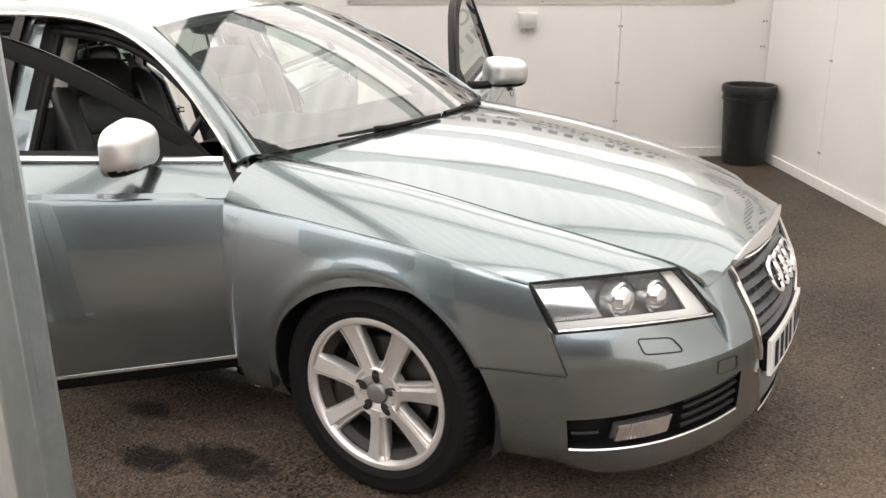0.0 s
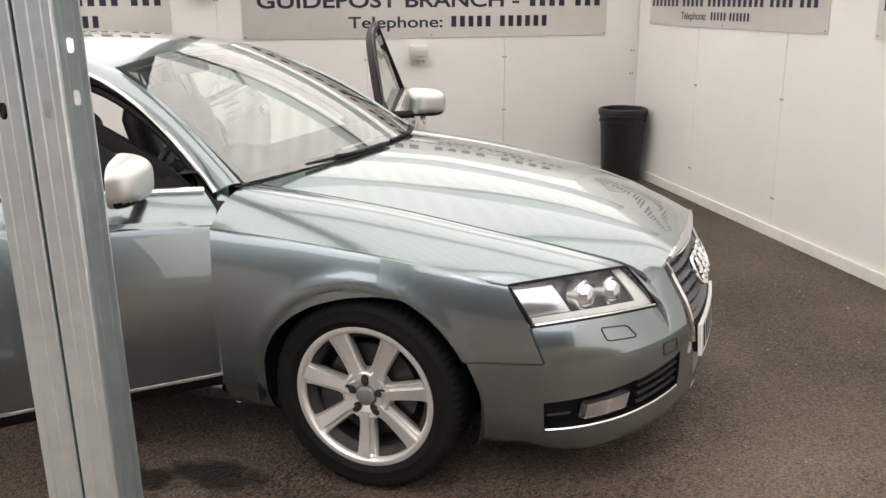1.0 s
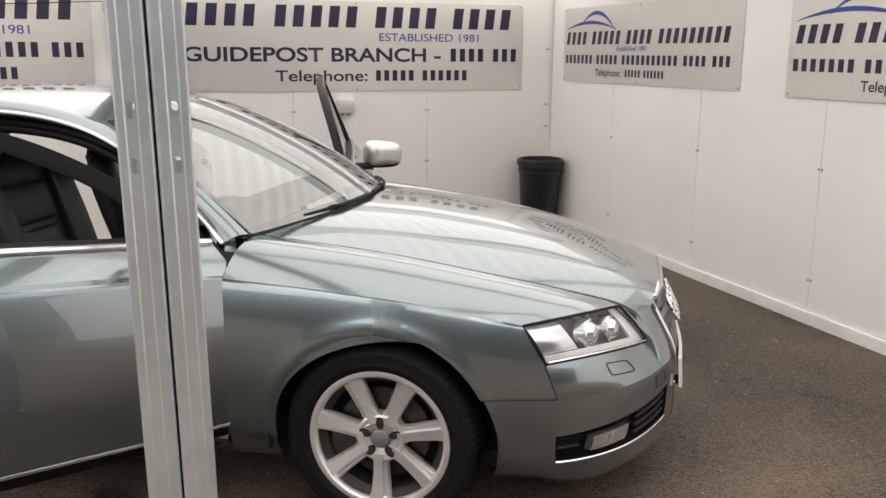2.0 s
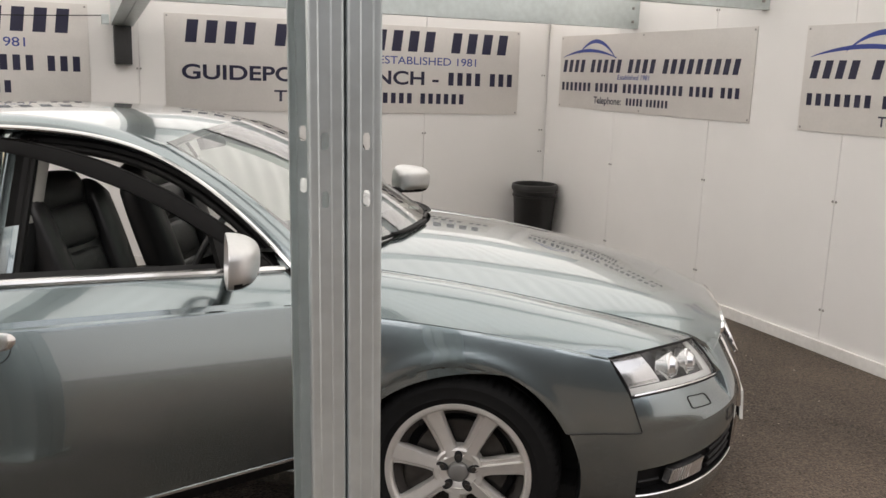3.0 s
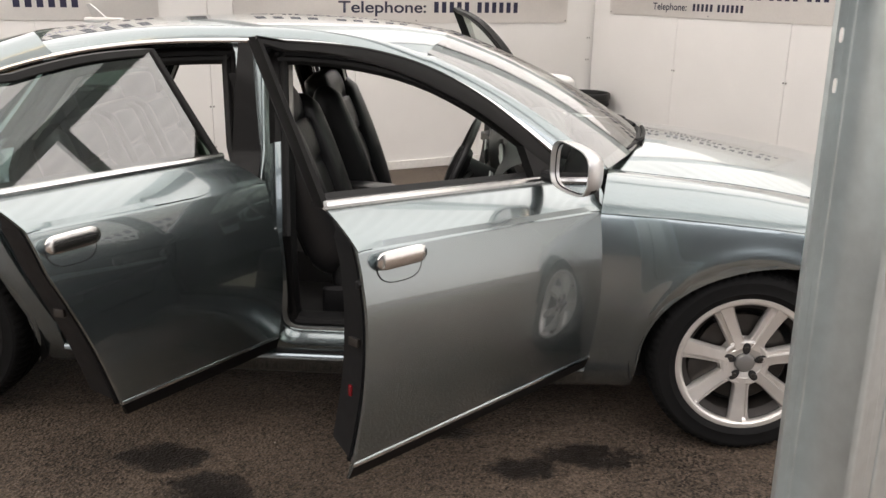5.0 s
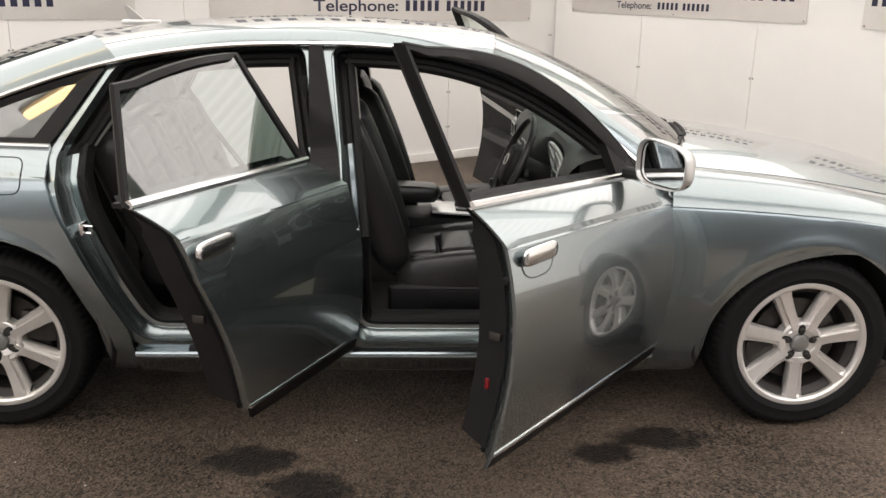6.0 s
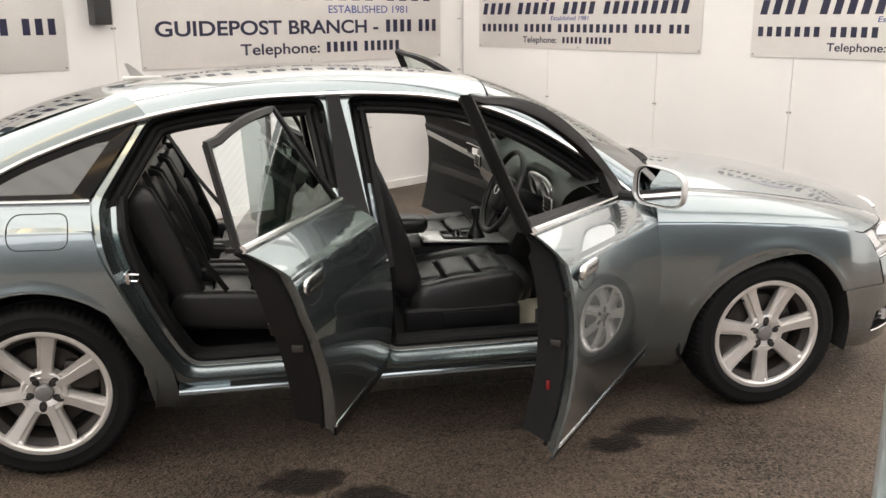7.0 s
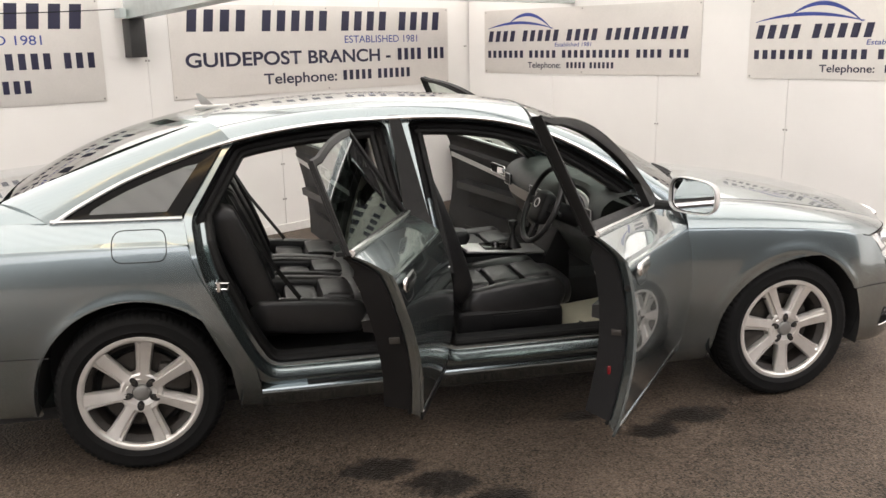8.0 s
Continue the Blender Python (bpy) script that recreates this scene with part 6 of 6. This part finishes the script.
        # latch, mirror and sail
        loopx = [(-0.585, BELT(-0.585) + 0.006), (-0.79, BELT(-0.79) + 0.006), (-0.80, RAIL(-0.80) - 0.03), (-0.70, RAIL(-0.70) - 0.02)]
        bm = bmesh.new()
        f = coons([loopx[0], loopx[1]], [loopx[3], loopx[2]], [loopx[0], loopx[3]], [loopx[1], loopx[2]])
        slab(bm, on_side(f, s, -0.003), on_side(f, s, 0.03), steps(0, 1, 4), steps(0, 1, 4))
        part("sail_panel", fix(bm), TRIMBLACK, door, "black mirror base")
        cx, cy, cz = (-0.868, s * 0.953, 1.013) if s < 0 else (-0.8835, s * 0.935, 1.02)
        ca, sa = math.cos(radians(26)), math.sin(radians(26)) * s
        oval = lambda a: (math.copysign(abs(math.cos(a)) ** 0.55, math.cos(a)), math.copysign(abs(math.sin(a)) ** 0.6, math.sin(a)))
        turn = [2 * math.pi * k / 40 for k in range(40)]
        def shell(a, b, k=1.0):
            """Mirror housing: round towards the front, cut flat behind, turned in to the driver."""
            c, d = oval(a)
            r = math.sin(b) ** 0.62
            zz = 0.072 * d * (1 - (0.16 if d > 0 else -0.02) * c) * r * k
            dx, dy = 0.088 * math.cos(b) * (1 - 0.2 * c * r), s * 0.113 * c * r * k
            return (cx + ca * dx - sa * dy, cy + sa * dx + ca * dy, cz + zz)
        bm = bmesh.new()
        grid(bm, shell, turn, [0.0] + steps(0.04, 1.60, 18), close=True)
        bmesh.ops.remove_doubles(bm, verts=bm.verts, dist=0.0005)
        fix(bm)
        for face in bm.faces:
            q = face.calc_center_median()
            face.material_index = 1 if q.z < cz - 0.046 and ca * (q.x - cx) + sa * (q.y - cy) > 0.008 else 0
        mirror = part("door_mirror", bm, [SATIN, PLASTIC], door, "satin silver door mirror with a black foot", angle=50)
        bm = bmesh.new()
        rows = [[bm.verts.new(Vector(shell(a, 1.60, k)) + Vector((ca * dx, sa * dx, 0))) for a in turn] for k, dx in ((1.0, 0.0), (0.99, -0.004), (0.945, -0.004), (0.93, 0.010))]
        for p, q in zip(rows, rows[1:]):
            for k in range(40):
                bm.faces.new((p[k], p[(k + 1) % 40], q[(k + 1) % 40], q[k]))
        part("mirror_rim", fix(bm), SATIN, mirror)
        bm = bmesh.new()
        rows = [[bm.verts.new(Vector(shell(a, 1.60, k)) + Vector((ca * dx, sa * dx, 0))) for a in turn] for k, dx in ((0.945, 0.010), (0.87, 0.013))]
        for k in range(40):
            bm.faces.new((rows[0][k], rows[0][(k + 1) % 40], rows[1][(k + 1) % 40], rows[1][k]))
        part("mirror_gap", fix(bm), RUBBER, mirror)
        bm = bmesh.new()
        bm.faces.new([bm.verts.new(Vector(shell(a, 1.60, 0.88)) + Vector((ca * 0.011, sa * 0.011, 0))) for a in turn])
        part("mirror_glass", bm, MIRROR, mirror, "mirror glass", smooth=False)
        bm = bmesh.new()
        tube(bm, [(cx + 0.075, cy - s * 0.055, cz - 0.050), (cx + 0.092, cy - s * 0.11, cz - 0.054), (cx + 0.11, cy - s * 0.165, cz - 0.055)], 0.020, 10)
        part("mirror_foot", bm, PLASTIC, mirror, "black mirror foot")
    # latch block and warning reflector on the trailing edge
    bm = bmesh.new()
    p = fl(0.975, 0.60)
    box(bm, (0.010, 0.035, 0.022), (p.x - 0.006, s * (side(p.x, p.y) - 0.075), p.y), 0.003)
    part("latch", bm, DISC, door, "steel latch")
    if front:
        bm = bmesh.new()
        lathe(bm, [(0, -0.006), (0.008, -0.005), (0.011, 0.0), (0.011, 0.006)], 16, "x")
        bmesh.ops.translate(bm, verts=bm.verts, vec=(r_edge[1][0] - 0.004, s * (side(-1.64, 0.80) - 0.022), 0.80))
        part("grommet", fix(bm), RUBBER, door, "black rubber grommet")
        bm = bmesh.new()
        p = fl(0.958, 0.37)
        box(bm, (0.010, 0.013, 0.030), (p.x - 0.012, s * (side(p.x, p.y) - 0.09), p.y), 0.003)
        part("reflector", bm, RED, door, "red warning reflector")
    return door


# ---- cabin ----
def cushion(bm, size, at, rot=(0, 0, 0), puff=0.3, n=10):
    """A soft block: a box swollen towards its middle, with round edges."""
    start = len(bm.verts)
    r = bmesh.ops.create_cube(bm, size=2.0)
    es = list({e for v in r["verts"] for e in v.link_edges})
    bmesh.ops.subdivide_edges(bm, edges=es, cuts=n - 1, use_grid_fill=True)
    vs = list(bm.verts)[start:]
    m = pose(*at, *rot)
    for v in vs:
        x, y, z = v.co
        k = lambda a, b, c: a * math.sqrt(max(0, 1 - b * b / 2 - c * c / 2 + b * b * c * c / 3))
        q = Vector((k(x, y, z), k(y, z, x), k(z, x, y)))
        p = v.co * (1 - puff) + q * puff
        v.co = m @ Vector((p.x * size[0] / 2, p.y * size[1] / 2, p.z * size[2] / 2))


def build_seat(car, y, back_x):
    seat = empty("front_seat", "", "")
    for key in ("label", "category"):
        if key in seat:
            del seat[key]
    seat.parent = car
    x = back_x
    bm = bmesh.new()
    cushion(bm, (0.50, 0.34, 0.14), (x + 0.27, y, 0.465), (0, -6, 0), 0.4)
    part("cushion_core", fix(bm), LEATHER, seat, angle=60)
    for dx, w in ((0.10, 0.14), (0.245, 0.145), (0.39, 0.14)):
        bm = bmesh.new()
        cushion(bm, (w, 0.30, 0.10), (x + dx, y, 0.495 + 0.10 * dx), (0, -6, 0), 0.42)
        part("cushion_panel", fix(bm), LEATHER, seat, angle=60)
    for k in (-1, 1):
        bm = bmesh.new()
        cushion(bm, (0.50, 0.11, 0.17), (x + 0.25, y + k * 0.205, 0.49), (k * 8, -6, 0), 0.55)
        part("cushion_bolster", fix(bm), LEATHER, seat, angle=60)
    bm = bmesh.new()
    cushion(bm, (0.13, 0.42, 0.14), (x + 0.49, y, 0.492), (0, 0, 0), 0.6)
    part("seat_cushion", fix(bm), LEATHER, seat, "black leather seat cushion", angle=60)
    for i, z in enumerate((0.60, 0.772, 0.944)):
        bm = bmesh.new()
        cushion(bm, (0.12, 0.30, 0.176), (x - 0.045 - 0.42 * (z - 0.55) * 0.75, y, z), (0, -20, 0), 0.42)
        part("back_panel", fix(bm), LEATHER, seat, angle=60)
    for k in (-1, 1):
        bm = bmesh.new()
        cushion(bm, (0.16, 0.13, 0.66), (x - 0.10, y + k * 0.205, 0.80), (0, -20, -k * 6), 0.6)
        part("side_bolster", fix(bm), LEATHER, seat, angle=60)
    bm = bmesh.new()
    cushion(bm, (0.13, 0.40, 0.68), (x - 0.155, y, 0.83), (0, -20, 0), 0.4)
    cushion(bm, (0.14, 0.42, 0.17), (x - 0.235, y, 1.075), (0, -20, 0), 0.7)
    part("backrest", fix(bm), LEATHER, seat, "black leather backrest with stitched panels", angle=60)
    bm = bmesh.new()
    cushion(bm, (0.10, 0.28, 0.15), (x - 0.30, y, 1.285), (0, -14, 0), 0.6)
    head = part("headrest", fix(bm), LEATHER, seat, angle=60)
    for k in (-0.05, 0.05):
        bm = bmesh.new()
        tube(bm, [(x - 0.26, y + k, 1.08), (x - 0.295, y + k, 1.24)], 0.006, 8)
        part("post", bm, CHROME, head)
    bm = bmesh.new()
    for k in (-1, 1):
        box(bm, (0.50, 0.05, 0.13), (x + 0.22, y + k * 0.245, 0.395), 0.03, seg=3)
        box(bm, (0.26, 0.012, 0.06), (x + 0.26, y + k * 0.272, 0.41), 0.005)
    box(bm, (0.46, 0.44, 0.10), (x + 0.24, y, 0.36), 0.02)
    part("seat_base", bm, PLASTIC, seat, "black plastic seat base with a side pocket")
    return seat


def build_cabin(car):
    bm = bmesh.new()
    box(bm, (2.1, 1.42, 0.04), (-1.5, 0, 0.275), 0.01)
    box(bm, (1.6, 0.24, 0.16), (-1.3, 0, 0.36), 0.04)
    part("cabin_carpet", bm, CARPET, car, "black carpet")
    for y, x in ((-0.37, -1.47), (0.37, -1.43)):
        build_seat(car, y, x)
    # rear bench
    bench = empty("rear_bench", "", "")
    for key in ("label", "category"):
        if key in bench:
            del bench[key]
    bench.parent = car
    for y, w in ((-0.42, 0.46), (0.0, 0.34), (0.42, 0.46)):
        for i in range(3):
            bm = bmesh.new()
            cushion(bm, (0.158, w * 0.70, 0.14), (-2.03 - i * 0.158, y, 0.512 - 0.02 * i), (0, 5, 0), 0.36)
            part("cushion_panel", fix(bm), LEATHER, bench, angle=60)
        for k in (-1, 1):
            bm = bmesh.new()
            cushion(bm, (0.52, w * 0.19, 0.16), (-2.16, y + k * w * 0.42, 0.505), (0, 5, 0), 0.5)
            part("cushion_bolster", fix(bm), LEATHER, bench, angle=60)
        for z in (0.62, 0.77, 0.92):
            bm = bmesh.new()
            cushion(bm, (0.12, w * 0.68, 0.152), (-2.36 - (z - 0.55) * 0.36, y * 0.96, z), (0, -22, 0), 0.42)
            part("back_panel", fix(bm), LEATHER, bench, angle=60)
        for k in (-1, 1):
            bm = bmesh.new()
            cushion(bm, (0.14, w * 0.20, 0.55), (-2.42, y * 0.96 + k * w * 0.40, 0.76), (0, -22, 0), 0.5)
            part("side_bolster", fix(bm), LEATHER, bench, angle=60)
    bm = bmesh.new()
    cushion(bm, (0.13, 1.30, 0.17), (-1.925, 0, 0.48), (0, 0, 0), 0.5)
    part("seat_cushion", fix(bm), LEATHER, bench, "black leather bench with stitched panels", angle=60)
    bm = bmesh.new()
    cushion(bm, (0.13, 1.24, 0.55), (-2.47, 0, 0.77), (0, -22, 0), 0.3)
    part("backrest", fix(bm), LEATHER, bench, angle=60)
    for y in (-0.40, 0.40):
        bm = bmesh.new()
        cushion(bm, (0.10, 0.25, 0.13), (-2.565, y, 1.06), (0, -14, 0), 0.6)
        part("headrest", fix(bm), LEATHER, bench, angle=60)
    bm = bmesh.new()
    box(bm, (0.5, 1.2, 0.03), (-2.83, 0, 0.99), 0.01)
    part("parcel_shelf", bm, CARPET, car)
    # dashboard
    bm = bmesh.new()
    D = curve([(0.0, -0.56, 0.935), (0.2, -0.70, 0.975), (0.38, -0.84, 0.955), (0.5, -0.90, 0.90), (0.65, -0.885, 0.80), (0.8, -0.84, 0.70), (1.0, -0.74, 0.55)])
    def dash(u, v):
        x, z = D(u)
        driver = math.exp(-(((v + 0.37) / 0.19) ** 4))
        hood = 0.042 * driver * math.exp(-(((u - 0.33) / 0.13) ** 2))
        recess = 0.085 * driver * math.exp(-(((u - 0.56) / 0.13) ** 4))
        return (x + 0.04 * (abs(v) / 0.72) ** 4 + recess, v, z + hood)
    grid(bm, dash, steps(0, 1, 24), steps(-0.72, 0.72, 36))
    dashb = part("dashboard", fix(bm), DASH, car, "black dashboard with aluminium trim")
    bm = bmesh.new()
    slab(bm, lambda u, v: Vector(dash(0.58 + 0.10 * u, v)) + Vector((-0.004, 0, 0)), lambda u, v: dash(0.58 + 0.10 * u, v), [0, 1], steps(0.12, 0.66, 14))
    part("trim_strip", fix(bm), SATIN, dashb, "brushed aluminium dashboard trim")
    bm = bmesh.new()
    slab(bm, lambda u, v: Vector(dash(0.58 + 0.10 * u, v)) + Vector((-0.004, 0, 0)), lambda u, v: dash(0.58 + 0.10 * u, v), [0, 1], steps(-0.66, -0.58, 4))
    part("trim_strip", fix(bm), SATIN, dashb, "brushed aluminium dashboard trim")
    for v0 in (0.56, 0.06, -0.06, -0.62):
        bm = bmesh.new()
        c = Vector(dash(0.55, v0))
        box(bm, (0.012, 0.10, 0.06), c + Vector((-0.008, 0, 0)), 0.004)
        vent = part("vent", bm, DARKBOX, dashb)
        bm = bmesh.new()
        tube(bm, [c + Vector((-0.014, y, z)) for y, z in rounded([(-0.052, -0.032, 0.01), (0.052, -0.032, 0.01), (0.052, 0.032, 0.01), (-0.052, 0.032, 0.01)])], 0.0028, 6, True)
        part("vent_frame", fix(bm), SATIN, vent)
        for k in (-0.018, 0, 0.018):
            bm = bmesh.new()
            box(bm, (0.006, 0.09, 0.004), c + Vector((-0.016, 0, k)), 0.001)
            part("louvre", bm, PLASTIC, vent)
    # instrument binnacle: a bright oval surround with two dials and a small screen between them
    BIN_M = pose(-0.835, -0.37, 0.885, 0, -14, 0)
    bm = bmesh.new()
    oval = [(0.0, math.copysign(abs(math.cos(a)) ** 0.7, math.cos(a)) * 0.165, math.copysign(abs(math.sin(a)) ** 0.7, math.sin(a)) * 0.066) for a in [2 * math.pi * k / 48 for k in range(48)]]
    tube(bm, [BIN_M @ Vector(p) for p in oval], 0.0085, 8, True)
    part("dial_surround", fix(bm), SATIN, dashb, "brushed aluminium instrument surround")
    bm = bmesh.new()
    bm.faces.new([bm.verts.new(BIN_M @ (Vector(p) * 0.98 + Vector((0.006, 0, 0)))) for p in oval])
    part("dial_backing", bm, LAMPDARK, dashb, smooth=False)
    for v0 in (-0.085, 0.085):
        bm = bmesh.new()
        lathe(bm, [(0.050, 0.0), (0.051, -0.012), (0.056, -0.012), (0.058, 0.008)], 28, "x")
        bmesh.ops.transform(bm, matrix=BIN_M @ Matrix.Translation((0, v0, 0)), verts=bm.verts)
        dial = part("dial", fix(bm), SATIN, dashb, "round dial with a bright ring")
        bm = bmesh.new()
        bar(bm, [(-0.004, 0, 0), (-0.004, -0.028, -0.025)], 0.003, 0.001, across=(0, 0, 1))
        bmesh.ops.transform(bm, matrix=BIN_M @ Matrix.Translation((0, v0, 0)), verts=bm.verts)
        part("needle", fix(bm), RED, dial)
    # centre console
    bm = bmesh.new()
    cushion(bm, (0.72, 0.23, 0.22), (-1.12, 0, 0.47), (0, 2, 0), 0.12)
    box(bm, (0.12, 0.26, 0.30), (-0.82, 0, 0.62), 0.03, m=pose(0, 0, 0, 0, 25, 0))
    con = part("centre_console", fix(bm), PLASTIC, car, "black centre console")
    bm = bmesh.new()
    box(bm, (0.42, 0.20, 0.012), (-1.11, 0, 0.592), 0.005, m=pose(0, 0, 0, 0, 4, 0))
    part("console_plate", bm, SATIN, con, "brushed aluminium console plate")
    bm = bmesh.new()
    box(bm, (0.15, 0.13, 0.012), (-1.14, 0, 0.602), 0.004, m=pose(0, 0, 0, 0, 4, 0))
    part("control_panel", bm, GLOSSBLACK, con)
    bm = bmesh.new()
    lathe(bm, [(0, 0.022), (0.018, 0.022), (0.022, 0.0)], 20, "z")
    bmesh.ops.translate(bm, verts=bm.verts, vec=(-1.14, 0, 0.608))
    part("control_knob", fix(bm), CHROME, con)
    bm = bmesh.new()
    lathe(bm, [(0.05, 0.0), (0.03, 0.04), (0.014, 0.07), (0.011, 0.10), (0.016, 0.115), (0.024, 0.13), (0.022, 0.15), (0, 0.158)], 20, "z")
    bmesh.ops.translate(bm, verts=bm.verts, vec=(-1.045, 0, 0.585))
    part("gear_lever", fix(bm), LEATHER, con, "black leather gear lever")
    bm = bmesh.new()
    cushion(bm, (0.28, 0.15, 0.08), (-1.42, 0, 0.675), (0, 2, 0), 0.5)
    part("armrest", fix(bm), LEATHER, con, angle=60)
    # steering wheel
    SW = pose(-1.015, -0.37, 0.885, 0, -66, 0)
    wheel = empty("steering_wheel", "", "")
    for key in ("label", "category"):
        if key in wheel:
            del wheel[key]
    wheel.parent = car
    wheel.matrix_basis = SW
    bm = bmesh.new()
    tube(bm, [(0.184 * math.cos(a), 0.184 * math.sin(a), 0) for a in [2 * math.pi * k / 48 for k in range(48)]], 0.0135, 10, True)
    part("wheel_rim", fix(bm), LEATHER, wheel, "black leather steering wheel rim")
    bm = bmesh.new()
    cushion(bm, (0.17, 0.165, 0.07), (-0.012, 0, -0.008), (0, 0, 0), 0.55)
    part("airbag_boss", fix(bm), PLASTIC, wheel, angle=60)
    bm = bmesh.new()
    for a in (90, 270, 180):
        p = radians(a)
        bar(bm, [(0.05 * math.cos(p), 0.05 * math.sin(p), -0.012), (0.17 * math.cos(p), 0.17 * math.sin(p), -0.004)], 0.035, 0.012, across=(-math.sin(p), math.cos(p), 0))
    part("spoke", fix(bm), PLASTIC, wheel)
    bm = bmesh.new()
    tube(bm, [(0.021 * math.cos(a), 0.028 * math.sin(a), 0.026) for a in [2 * math.pi * k / 24 for k in range(24)]], 0.0035, 6, True)
    part("badge", fix(bm), SATIN, wheel, "plain bright badge")
    bm = bmesh.new()
    tube(bm, [(0, 0, -0.03), (0, 0, -0.22)], 0.045, 12)
    tube(bm, [(0.0, 0.03, -0.06), (-0.01, 0.17, -0.04)], 0.008, 6)
    tube(bm, [(0.0, -0.03, -0.06), (-0.01, -0.17, -0.04)], 0.008, 6)
    part("column", fix(bm), PLASTIC, wheel)
    # paper mat in the driver's footwell, seat belts, buckles
    bm = bmesh.new()
    grid(bm, lambda u, v: (-0.62 - 0.5 * u, -0.60 + 0.44 * v, 0.302 + 0.10 * max(0, 0.35 - u) + 0.008 * math.sin(7 * u + 5 * v)), steps(0, 1, 12), steps(0, 1, 8))
    part("paper_mat", bm, PAPER, car, "cream paper floor mat")
    for s in (-1, 1):
        bm = bmesh.new()
        bar(bm, [(-1.80, s * 0.60, 1.23), (-1.72, s * 0.63, 1.0), (-1.66, s * 0.69, 0.6), (-1.64, s * 0.70, 0.38)], 0.045, 0.003, across=(1, 0, 0.1))
        bar(bm, [(-2.50, s * 0.52, 1.08), (-2.38, s * 0.58, 0.85), (-2.18, s * 0.62, 0.56)], 0.045, 0.003, across=(0.3, 1, 0))
        part("seat_belt", fix(bm), RUBBER, car, "black seat belt")
        bm = bmesh.new()
        box(bm, (0.026, 0.014, 0.06), (-1.725, s * 0.615, 1.0), 0.004)
        part("belt_tongue", bm, CHROME, car)
    bm = bmesh.new()
    box(bm, (0.03, 0.03, 0.012), (-1.56, -0.13, 0.565), 0.003)
    box(bm, (0.03, 0.03, 0.012), (-2.28, -0.60, 0.575), 0.003)
    part("buckle_button", bm, RED, car)
    for s in (-1, 1):
        bm = bmesh.new()
        prism(bm, [(-0.50, 0.30), (-0.50, 0.93), (-0.62, 0.92), (-0.60, 0.30)], s * 0.70, s * 0.73, "y")
        part("kick_panel", fix(bm), PLASTIC, car)


def build_car():
    car = empty("car", "grey-green metallic saloon car with all four doors open", "car")
    build_shell(car)
    build_front(car)
    for x, y, s, spin in ((0.0, -0.785, -1, 180), (-2.85, -0.785, -1, 8), (0.0, 0.785, 1, 40), (-2.85, 0.785, 1, 15)):
        build_wheel(car, (x, y, 0.326), s, spin)
    build_door(car, "front_door", -1, True, 51.3, 2.3, (0.0, 0.063), None, "open driver's door with its window down", -0.4, 0.006)
    build_door(car, "rear_door", -1, False, 69.7, 1.8, (0.0756, 0.0675), PRIVACY, "open rear door with tinted glass", -4.3, 0.016)
    build_door(car, "front_door", 1, True, 71, 2.4, (-0.012, 0.005), GLASS, "open passenger door with its window up", 2.0)
    build_door(car, "rear_door", 1, False, 74, 1.3, (0.0, 0.06), GLASS, "open rear door with its window up")
    build_cabin(car)
    return car


build_car()
